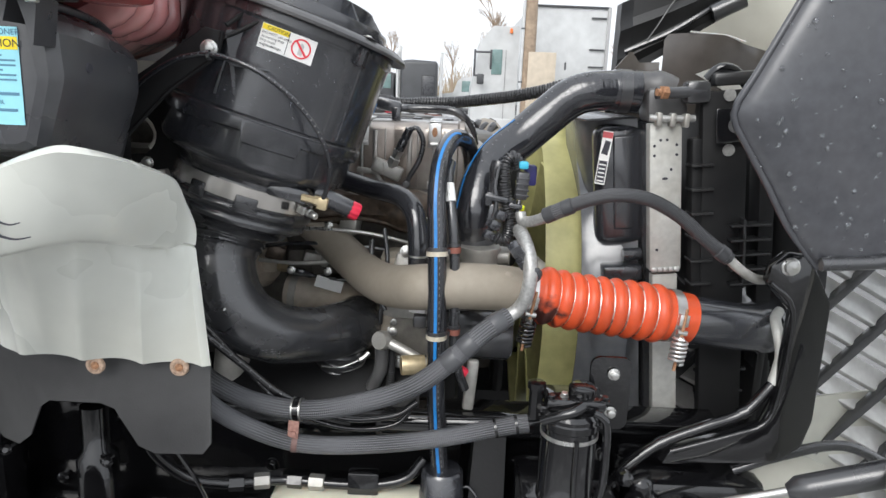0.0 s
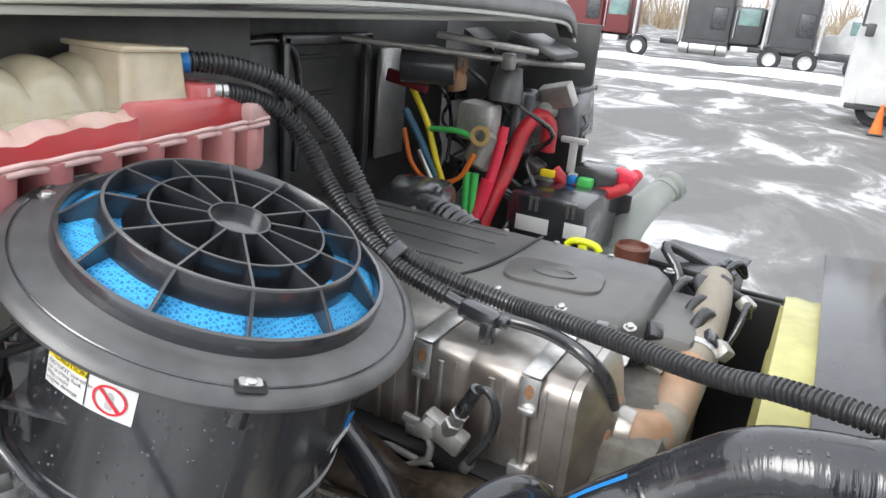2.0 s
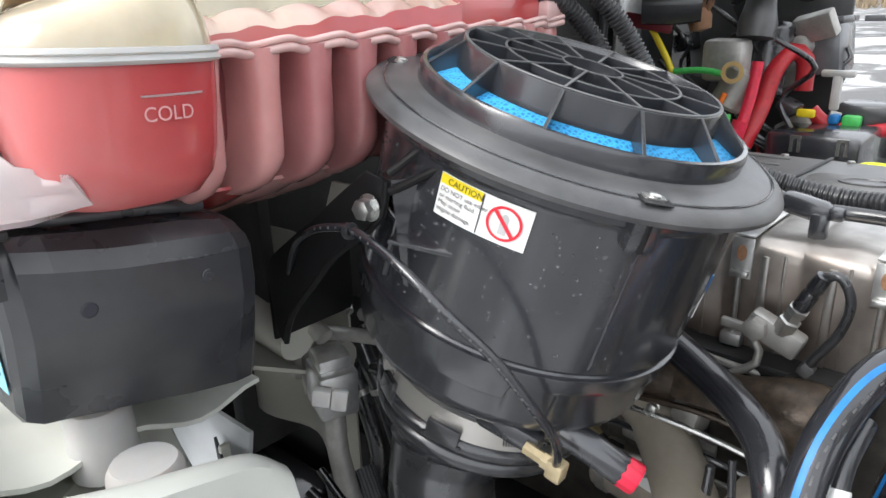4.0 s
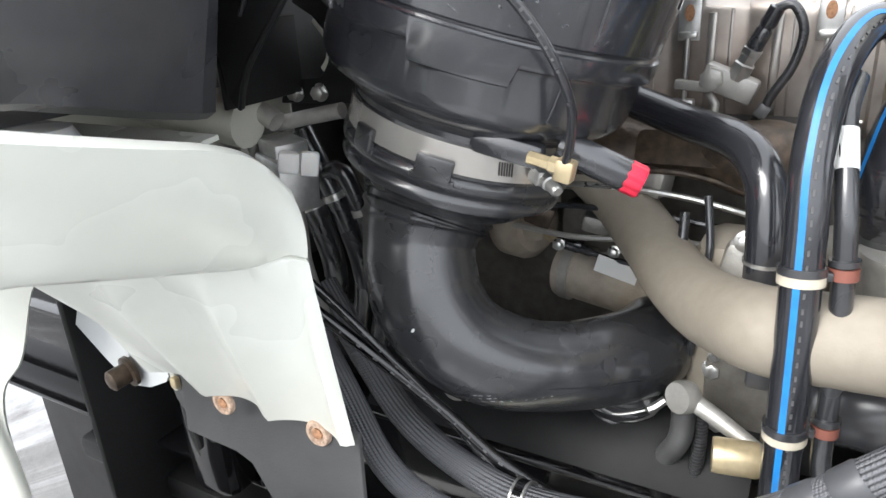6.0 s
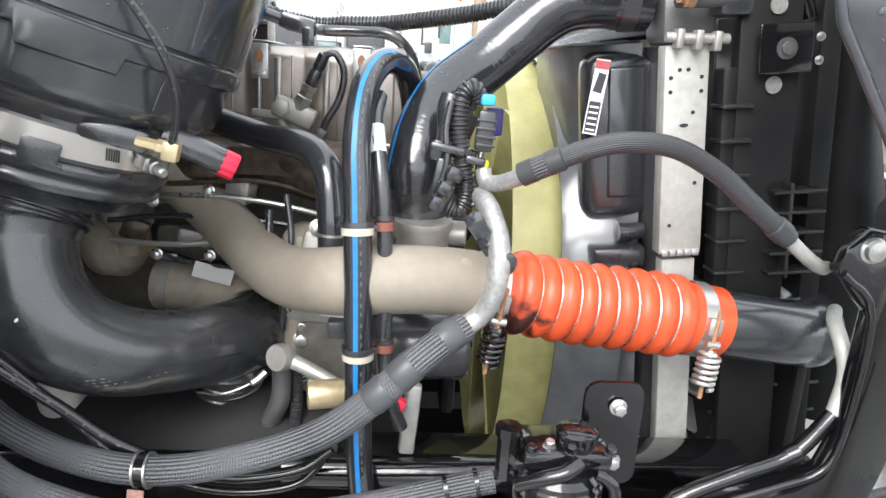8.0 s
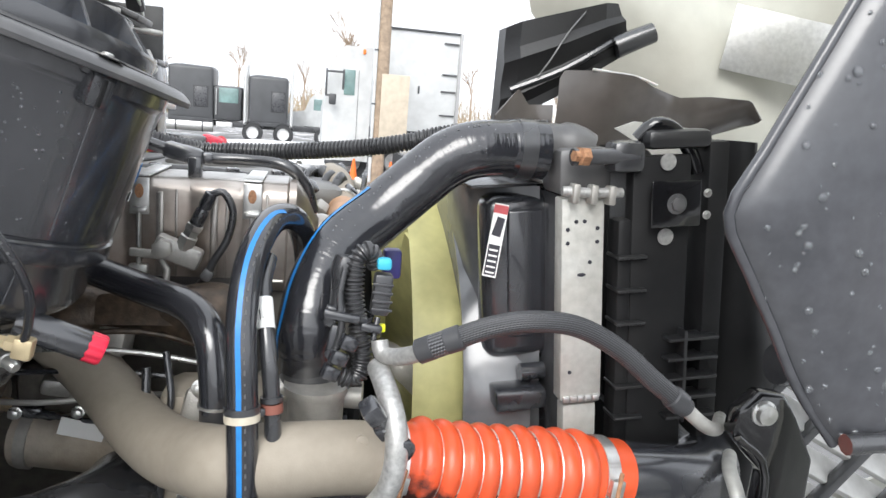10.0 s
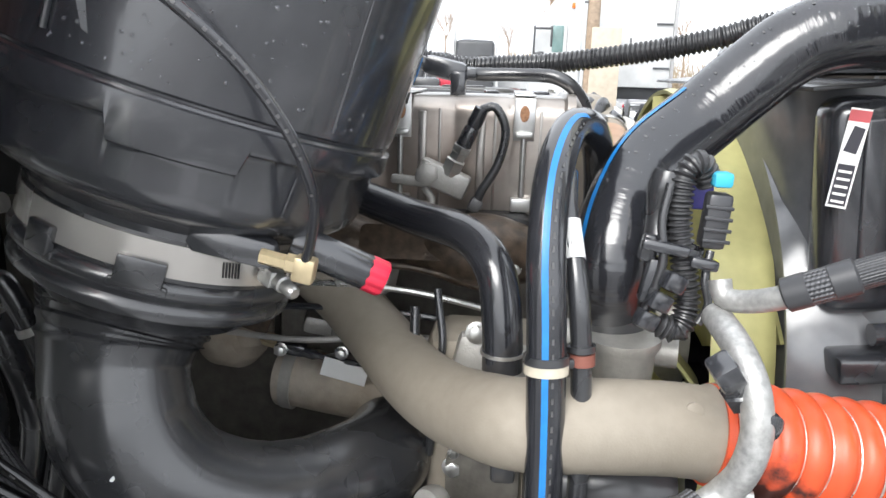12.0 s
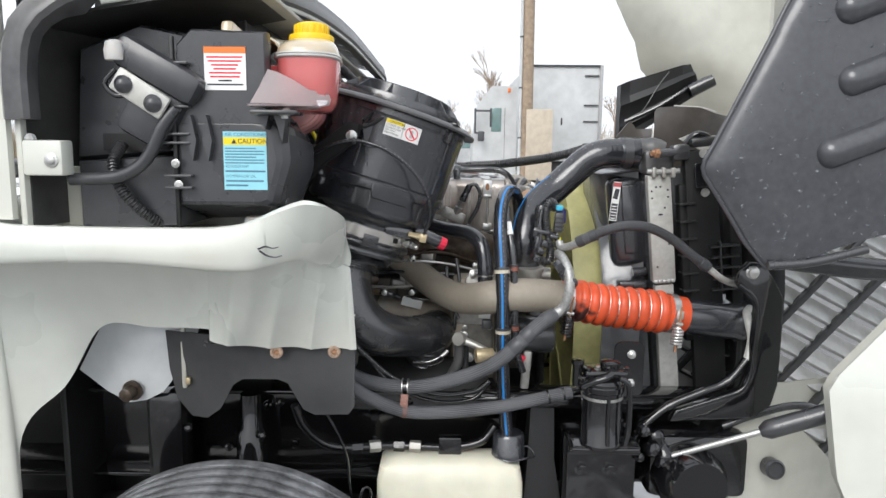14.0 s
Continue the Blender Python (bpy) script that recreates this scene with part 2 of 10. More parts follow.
M_MILK = mat("milky_thin_plastic", (0.5, 0.53, 0.49), 0.4, var=0.08, scale=14, bump=0.03, bscale=100, dust=(0.35, 0.36, 0.33), dust_amt=0.3, trans=0.55)
M_LABEL = mat("white_label_vinyl", (0.82, 0.82, 0.8), 0.4, var=0.02, scale=60, bump=0)
M_LBLUE = mat("light_blue_label_vinyl", (0.3, 0.66, 0.76), 0.4, var=0.03, scale=60, bump=0)
M_LYEL = mat("yellow_label_vinyl", (0.88, 0.68, 0.02), 0.4, var=0.03, scale=60, bump=0)
M_LRED = mat("red_print", (0.75, 0.03, 0.05), 0.45, var=0.03, bump=0)
M_LORANGE = mat("orange_print", (0.85, 0.2, 0.03), 0.45, var=0.03, bump=0)
M_INK = mat("dark_print_ink", (0.03, 0.03, 0.04), 0.5, var=0.03, bump=0)
M_INKBLUE = mat("blue_print_ink", (0.08, 0.2, 0.3), 0.5, var=0.03, bump=0)
M_INKWHITE = mat("white_print_ink", (0.8, 0.8, 0.78), 0.5, var=0.03, bump=0)
M_TYREDARK = mat("wet_tyre_sidewall", (0.022, 0.022, 0.024), 0.35, scale=60, var=0.3, bump=0.3, bscale=160, dust=(0.1, 0.1, 0.105), dust_amt=0.4)
# pale patches put wet and snowy highlights into the tread's colour
M_TYRE = mat("tyre_rubber", (0.10, 0.102, 0.107), 0.4, scale=90, var=0.4, bump=0.6, bscale=160, dust=(0.36, 0.37, 0.39), dust_amt=0.6)
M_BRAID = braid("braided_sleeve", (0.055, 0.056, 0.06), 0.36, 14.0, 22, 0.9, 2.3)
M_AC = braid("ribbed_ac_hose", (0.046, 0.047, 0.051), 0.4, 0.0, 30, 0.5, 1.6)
M_CORR = mat("black_corrugated_conduit", (0.034, 0.0345, 0.037), 0.3, scale=60, bump=0.05, spec=0.7, dust=(0.1, 0.1, 0.1), dust_amt=0.3)
M_WATER = mat("water_drop", (0.5, 0.52, 0.55), 0.05, var=0.02, bump=0, trans=0.85)
M_WOOD = mat("weathered_pole_wood", (0.33, 0.25, 0.18), 0.8, scale=8, var=0.25, bump=0.4, bscale=60)
M_CONE = mat("orange_cone", (0.8, 0.15, 0.02), 0.6, scale=10)
M_FARWHITE = mat("far_white_paint", (0.54, 0.55, 0.55), 0.5, var=0.1, scale=3, bump=0)
M_FARDARK = mat("far_dark_panel", (0.06, 0.062, 0.066), 0.4, scale=2, bump=0)


def burnt_orange():
    """Orange silicone with a soot stain of its own ragged shape near one end."""
    m = mat("orange_silicone_burnt", (0.66, 0.085, 0.025), 0.36, var=0.12, scale=30, bump=0.06, bscale=400, dust=(0.33, 0.06, 0.025), dust_amt=0.4)
    nt = m.node_tree
    b = nt.nodes["Principled BSDF"]
    src = b.inputs["Base Color"].links[0].from_socket
    tc = nt.nodes.new("ShaderNodeTexCoord")
    n = nt.nodes.new("ShaderNodeTexNoise")
    n.inputs["Scale"].default_value, n.inputs["Detail"].default_value = 34, 5
    nt.links.new(tc.outputs["Object"], n.inputs["Vector"])
    d = nt.nodes.new("ShaderNodeVectorMath")
    d.operation = "DISTANCE"
    d.inputs[1].default_value = (-0.150, -0.075, -0.012)
    nt.links.new(tc.outputs["Object"], d.inputs[0])
    a = nt.nodes.new("ShaderNodeMath")
    a.operation = "MULTIPLY_ADD"
    a.inputs[1].default_value, a.inputs[2].default_value = -0.11, 0.055
    nt.links.new(n.outputs[0], a.inputs[0])
    t = nt.nodes.new("ShaderNodeMath")
    t.operation = "ADD"
    nt.links.new(d.outputs["Value"], t.inputs[0])
    nt.links.new(a.outputs[0], t.inputs[1])
    r = nt.nodes.new("ShaderNodeMapRange")
    r.inputs["From Min"].default_value, r.inputs["From Max"].default_value = 0.03, 0.05
    r.inputs["To Min"].default_value, r.inputs["To Max"].default_value = 0.95, 0.0
    nt.links.new(t.outputs[0], r.inputs["Value"])
    mx = nt.nodes.new("ShaderNodeMixRGB")
    nt.links.new(r.outputs[0], mx.inputs[0])
    nt.links.new(src, mx.inputs[1])
    mx.inputs[2].default_value = (0.015, 0.011, 0.011, 1)
    nt.links.new(mx.outputs[0], b.inputs["Base Color"])
    return m


M_ORANGE = burnt_orange()


def woven_media():
    """Blue filter mesh: a net of pale cells with dark gaps."""
    m = mat("blue_filter_mesh", (0.03, 0.33, 0.68), 0.6, bump=0)
    nt = m.node_tree
    b = nt.nodes["Principled BSDF"]
    tc = nt.nodes.new("ShaderNodeTexCoord")
    v = nt.nodes.new("ShaderNodeTexVoronoi")
    v.feature = "DISTANCE_TO_EDGE"
    v.inputs["Scale"].default_value = 210
    v.inputs["Randomness"].default_value = 0.45
    nt.links.new(tc.outputs["Object"], v.inputs["Vector"])
    r = nt.nodes.new("ShaderNodeValToRGB")
    r.color_ramp.elements[0].position, r.color_ramp.elements[1].position = 0.06, 0.3
    r.color_ramp.elements[0].color, r.color_ramp.elements[1].color = (0.05, 0.42, 0.8, 1), (0.012, 0.17, 0.44, 1)
    nt.links.new(v.outputs["Distance"], r.inputs[0])
    nt.links.new(r.outputs[0], b.inputs["Base Color"])
    bp = nt.nodes.new("ShaderNodeBump")
    bp.invert = True
    bp.inputs["Strength"].default_value, bp.inputs["Distance"].default_value = 0.8, 0.002
    nt.links.new(v.outputs["Distance"], bp.inputs["Height"])
    nt.links.new(bp.outputs[0], b.inputs["Normal"])
    return m


def wrapped_hose():
    """Wet rubber with the print of a cloth wrap: fine ragged ridges across the hose."""
    m = mat("wet_wrapped_hose", (0.018, 0.019, 0.023), 0.15, scale=40, bump=0, spec=1.0, dust=(0.05, 0.05, 0.055), dust_amt=0.35, rvar=0.08)
    nt = m.node_tree
    b = nt.nodes["Principled BSDF"]
    uv = nt.nodes.new("ShaderNodeUVMap")
    mp = nt.nodes.new("ShaderNodeMapping")
    mp.inputs["Scale"].default_value = (150, 5, 1)
    mp.inputs["Rotation"].default_value = (0, 0, 0.02)
    nt.links.new(uv.outputs[0], mp.inputs["Vector"])
    n = nt.nodes.new("ShaderNodeTexNoise")
    n.inputs["Scale"].default_value, n.inputs["Detail"].default_value = 1.0, 3
    nt.links.new(mp.outputs[0], n.inputs["Vector"])
    tc = nt.nodes.new("ShaderNodeTexCoord")
    patch = nt.nodes.new("ShaderNodeTexNoise")
    patch.inputs["Scale"].default_value = 14
    nt.links.new(tc.outputs["Object"], patch.inputs["Vector"])
    r = nt.nodes.new("ShaderNodeMapRange")
    r.inputs["From Min"].default_value, r.inputs["From Max"].default_value = 0.42, 0.62
    nt.links.new(patch.outputs[0], r.inputs["Value"])
    k = nt.nodes.new("ShaderNodeMath")
    k.operation = "MULTIPLY"
    nt.links.new(n.outputs[0], k.inputs[0])
    nt.links.new(r.outputs[0], k.inputs[1])
    bp = nt.nodes.new("ShaderNodeBump")
    bp.inputs["Strength"].default_value, bp.inputs["Distance"].default_value = 0.45, 0.004
    nt.links.new(k.outputs[0], bp.inputs["Height"])
    nt.links.new(bp.outputs[0], b.inputs["Normal"])
    return m


M_MEDIA = woven_media()
M_WRAP = wrapped_hose()


# ---- mesh tools ----
def mesh_of(name, data, material, smooth=40):
    verts, faces = data[0], data[1]
    me = bpy.data.meshes.new(name)
    me.from_pydata([tuple(v) for v in verts], [], faces)
    if len(data) > 2 and data[2]:
        uv = me.uv_layers.new(name="UVMap")
        flat = [c for f in data[2] for p in f for c in p]
        uv.data.foreach_set("uv", flat)
    bm = bmesh.new()
    bm.from_mesh(me)
    bmesh.ops.recalc_face_normals(bm, faces=bm.faces)
    bm.to_mesh(me)
    bm.free()
    if smooth:
        me.polygons.foreach_set("use_smooth", [True] * len(me.polygons))
        me.set_sharp_from_angle(angle=radians(smooth))
    for m in material if isinstance(material, (list, tuple)) else (material,):
        me.materials.append(m)
    return me


def part(name, data, material, parent, label="", smooth=40):
    """One mesh object, given in world places, under a thing or a part."""
    vs = np.array(data[0], float)
    mid = (vs.min(0) + vs.max(0)) / 2
    me = mesh_of(name, (vs - mid, *data[1:]), material, smooth)
    ob = new(name, me)
    ob.location = Vector(mid) - ORIGIN[parent.name]
    ORIGIN[ob.name] = Vector(mid)
    ob.parent = parent
    if label:
        tagged(ob, label)
    return ob


ORIGIN = {}


def thing(name, at, label, category, group="", kind=""):
    """An Empty at the thing's base, to which its parts are joined."""
    ob = new(name)
    ob.empty_display_size = 0.05
    ob.location = at
    ORIGIN[ob.name] = Vector(at)
    return tagged(ob, label, category, group, kind)


def solid(name, data, material, label, category, group="", kind="", smooth=40):
    """A thing that is one mesh."""
    vs = np.array(data[0], float)
    at = Vector(((vs[:, 0].min() + vs[:, 0].max()) / 2, (vs[:, 1].min() + vs[:, 1].max()) / 2, vs[:, 2].min()))
    ob = new(name, mesh_of(name, (vs - np.array(at), *data[1:]), material, smooth))
    ob.location = at
    ORIGIN[ob.name] = at
    return tagged(ob, label, category, group, kind)


def join(*datas):
    vs, fs, uvs = [], [], []
    for d in datas:
        k = len(vs)
        vs += [tuple(v) for v in d[0]]
        fs += [[i + k for i in f] for f in d[1]]
    return vs, fs


def moved(data, m):
    return ([tuple(m @ Vector(v)) for v in data[0]], *data[1:])


def frame_to(at, axis, side=(0, 1, 0)):
    """A matrix at a place whose z runs along axis and whose x lies near side."""
    z = Vector(axis).normalized()
    x = Vector(side) - z * z.dot(Vector(side))
    if x.length < 1e-4:
        x = z.orthogonal()
    x.normalize()
    y = z.cross(x)
    return Matrix.Translation(at) @ Matrix((x, y, z)).transposed().to_4x4()


def box(size, bevel=0.0, at=(0, 0, 0), turn=(0, 0, 0), segs=2):
    bm = bmesh.new()
    bmesh.ops.create_cube(bm, size=1)
    bmesh.ops.scale(bm, vec=size, verts=bm.verts)
    if bevel:
        bmesh.ops.bevel(bm, geom=bm.edges[:], offset=min(bevel, min(size) * 0.48), segments=segs, profile=0.5, affect="EDGES")
    bmesh.ops.transform(bm, matrix=pose(*at, *turn), verts=bm.verts)
    bm.verts.ensure_lookup_table()
    out = [tuple(v.co) for v in bm.verts], [[v.index for v in f.verts] for f in bm.faces]
    bm.free()
    return out


def lathe(profile, n=32, m=Matrix(), cap=True, arc=1.0, lobes=None):
    """A turned shape: (radius, height) rows round z."""
    vs, fs = [], []
    cols = n if arc >= 1 else n + 1
    for r, z in profile:
        for i in range(cols):
            a = 2 * math.pi * arc * i / n
            vs.append(m @ Vector((r * math.cos(a), r * math.sin(a), z)))
    for j in range(len(profile) - 1):
        for i in range(n):
            k = (i + 1) % cols
            fs.append([j * cols + i, j * cols + k, (j + 1) * cols + k, (j + 1) * cols + i])
    if cap and arc >= 1:
        if profile[0][0] > 1e-5:
            fs.append(list(range(cols))[::-1])
        if profile[-1][0] > 1e-5:
            fs.append([(len(profile) - 1) * cols + i for i in range(cols)])
    return vs, fs


def spline(points, step=0.01):
    """Points along a smooth line through the given ones."""
    p = [Vector(q) for q in points]
    p = [2 * p[0] - p[1]] + p + [2 * p[-1] - p[-2]]
    out = []
    for i in range(1, len(p) - 2):
        a, b, c, d = p[i - 1:i + 3]
        n = max(2, int((c - b).length / step))
        for k in range(n):
            t = k / n
            out.append(0.5 * ((2 * b) + (c - a) * t + (2 * a - 5 * b + 4 * c - d) * t * t + (3 * b - a - 3 * c + d) * t ** 3))
    out.append(p[-2])
    return out


def rail(points, step=0.01):
    """Places, directions, frames and lengths along a smooth line."""
    line = spline(points, step)
    rows, s = [], 0.0
    up = None
    for i, q in enumerate(line):
        d = (line[min(i + 1, len(line) - 1)] - line[max(i - 1, 0)]).normalized()
        if up is None:
            up = d.orthogonal().normalized()
        else:
            up = (up - d * up.dot(d)).normalized()
        if i:
            s += (q - line[i - 1]).length
        rows.append((q, d, up, d.cross(up), s))
    return rows


def tube(points, radius, n=16, step=0.01, cap=True, wall=0.0):
    """A hose or pipe along a smooth line; radius is a number or a function of the length run and its share of the whole."""
    rows = rail(points, step)
    whole = rows[-1][4]
    vs, fs, uvs = [], [], []
    for q, d, u, w, s in rows:
        r = radius(s, s / whole) if callable(radius) else radius
        for i in range(n):
            a = 2 * math.pi * i / n
            vs.append(q + (u * math.cos(a) + w * math.sin(a)) * r)
    for j in range(len(rows) - 1):
        for i in range(n):
            k = (i + 1) % n
            fs.append([j * n + i, j * n + k, (j + 1) * n + k, (j + 1) * n + i])
            v0, v1 = i / n, (i + 1) / n
            s0, s1 = rows[j][4], rows[j + 1][4]
            uvs.append([(s0, v0), (s0, v1), (s1, v1), (s1, v0)])
    if cap:
        fs.append(list(range(n))[::-1])
        uvs.append([(0, 0)] * n)
        fs.append([(len(rows) - 1) * n + i for i in range(n)])
        uvs.append([(0, 0)] * n)
    return vs, fs, uvs


def corrugated(points, r, pitch=0.006, depth=0.0018, n=14):
    return tube(points, lambda s, f: r + depth * (1 if (s / pitch) % 1 < 0.5 else -1), n, pitch / 4)


def stripe(points, r, towards, half=0.16, step=0.008, lift=0.0006, wave=0.0, lo=0.0, hi=1.0):
    """A narrow band laid on a hose, on the side that faces a given way."""
    rows = rail(points, step)
    whole = rows[-1][4]
    vs, fs = [], []
    k = 0
    for q, d, u, w, s in rows:
        if not lo <= s / whole <= hi:
            continue
        t = towards(s / whole) if callable(towards) else towards
        t = Vector(t)
        t = (t - d * t.dot(d)).normalized()
        side = d.cross(t)
        for a in (-half, -half / 2, 0, half / 2, half):
            b = a + wave * math.sin(s * 55)
            vs.append(q + (t * math.cos(b) + side * math.sin(b)) * (r + lift))
        k += 1
    for j in range(k - 1):
        for i in range(4):
            fs.append([j * 5 + i, j * 5 + i + 1, j * 5 + 6 + i, j * 5 + 5 + i])
    return vs, fs


def ring(at, axis, r, width, thick=0.002, n=28):
    """A flat band round a hose."""
    m = frame_to(at, axis)
    h = width / 2
    return lathe([(r, -h), (r + thick, -h), (r + thick, h), (r, h), (r, -h)], n, m, cap=False)


def bolt(at, axis, size=0.009, washer=1.5, height=0.006):
    """A hexagon head on its washer, axis pointing out."""
    m = frame_to(at, axis)
    w = lathe([(size * washer, 0), (size * washer, 0.0015), (size * washer * 0.9, 0.002), (0, 0.002)], 20, m)
    h = lathe([(size, 0.0018), (size, height - 0.001), (size * 0.82, height), (0, height)], 6, m)
    return join(w, h)


def sheet(rows, thick):
    """A skin of some thickness over a grid of places (rows of equal length)."""
    g = np.array([[tuple(p) for p in r] for r in rows], float)
    a, b = g.shape[:2]
    du = np.gradient(g, axis=0)
    dv = np.gradient(g, axis=1)
    nrm = np.cross(du, dv)
    nrm /= np.linalg.norm(nrm, axis=2, keepdims=True) + 1e-9
    back = g + nrm * thick
    vs = [tuple(p) for p in g.reshape(-1, 3)] + [tuple(p) for p in back.reshape(-1, 3)]
    k = a * b
    fs = []
    for i in range(a - 1):
        for j in range(b - 1):
            q = [i * b + j, i * b + j + 1, (i + 1) * b + j + 1, (i + 1) * b + j]
            fs += [q, [x + k for x in q[::-1]]]
    edge = [j for j in range(b)] + [i * b + b - 1 for i in range(1, a)] + [(a - 1) * b + j for j in range(b - 2, -1, -1)] + [i * b for i in range(a - 2, 0, -1)]
    for x, y in zip(edge, edge[1:] + edge[:1]):
        fs.append([y, x, x + k, y + k])
    return vs, fs


def plate(outline, thick, m=Matrix(), bevel=0.0):
    """A flat plate cut to an outline in its own x, y; thick along z."""
    bm = bmesh.new()
    f = bm.faces.new([bm.verts.new((x, y, 0)) for x, y in outline])
    ext = bmesh.ops.extrude_face_region(bm, geom=[f])
    bmesh.ops.translate(bm, vec=(0, 0, thick), verts=[v for v in ext["geom"] if isinstance(v, bmesh.types.BMVert)])
    if bevel:
        bmesh.ops.bevel(bm, geom=bm.edges[:], offset=bevel, segments=2, profile=0.5, affect="EDGES")
    bmesh.ops.transform(bm, matrix=m, verts=bm.verts)
    bm.verts.index_update()
    out = [tuple(v.co) for v in bm.verts], [[v.index for v in q.verts] for q in bm.faces]
    bm.free()
    return out


def rounded(w, h, r, n=4):
    """A rectangle's outline with round corners, about its middle."""
    out = []
    for cx, cy, a0 in ((w / 2 - r, h / 2 - r, 0), (-w / 2 + r, h / 2 - r, 90), (-w / 2 + r, -h / 2 + r, 180), (w / 2 - r, -h / 2 + r, 270)):
        for i in range(n + 1):
            a = radians(a0 + 90 * i / n)
            out.append((cx + r * math.cos(a), cy + r * math.sin(a)))
    return out


def loft(rings, cap=True):
    """A skin over closed rings of equal count."""
    n = len(rings[0])
    vs = [tuple(p) for r in rings for p in r]
    fs = []
    for j in range(len(rings) - 1):
        for i in range(n):
            k = (i + 1) % n
            fs.append([j * n + i, j * n + k, (j + 1) * n + k, (j + 1) * n + i])
    if cap:
        fs.append(list(range(n))[::-1])
        fs.append([(len(rings) - 1) * n + i for i in range(n)])
    return vs, fs


def lettering(text, size, m, align="LEFT"):
    """The built-in font's letters as a flat mesh."""
    cu = bpy.data.curves.new("letters", "FONT")
    cu.body, cu.size, cu.align_x, cu.extrude = text, size, align, 0.0001
    ob = bpy.data.objects.new("letters", cu)
    scene.collection.objects.link(ob)
    me = bpy.data.meshes.new_from_object(ob.evaluated_get(bpy.context.evaluated_depsgraph_get()))
    out = [tuple(m @ v.co) for v in me.vertices], [list(p.vertices) for p in me.polygons]
    bpy.data.objects.remove(ob)
    bpy.data.curves.remove(cu)
    bpy.data.meshes.remove(me)
    return out


def hose_at(points, share, step=0.01):
    rows = rail(points, step)
    q = rows[min(len(rows) - 1, int(share * (len(rows) - 1)))]
    return q[0], q[1]


def bumps_on(name, grid_fn, count, seed, parent, size=(0.0015, 0.004)):
    """Water drops scattered on a skin given by grid_fn(u, v) -> place, normal."""
    rnd = random.Random(seed)
    datas = []
    for _ in range(count):
        p, nrm = grid_fn(rnd.random(), rnd.random())
        r = rnd.uniform(*size) * rnd.uniform(0.5, 1)
        m = frame_to(p, nrm)
        datas.append(lathe([(r, 0), (r * 0.85, r * 0.35), (r * 0.4, r * 0.55), (0, r * 0.6)], 7, m, cap=False))
    ob = part(name, join(*datas), M_WATER, parent, "beads of rain water", 60)
    tagged(ob, kind="stuff")
    return ob


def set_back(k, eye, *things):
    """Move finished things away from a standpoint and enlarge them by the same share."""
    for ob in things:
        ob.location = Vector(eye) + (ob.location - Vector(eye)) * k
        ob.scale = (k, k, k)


def move_by(d, *things):
    """Shift finished things as they stand."""
    for ob in things:
        ob.location = ob.location + Vector(d)


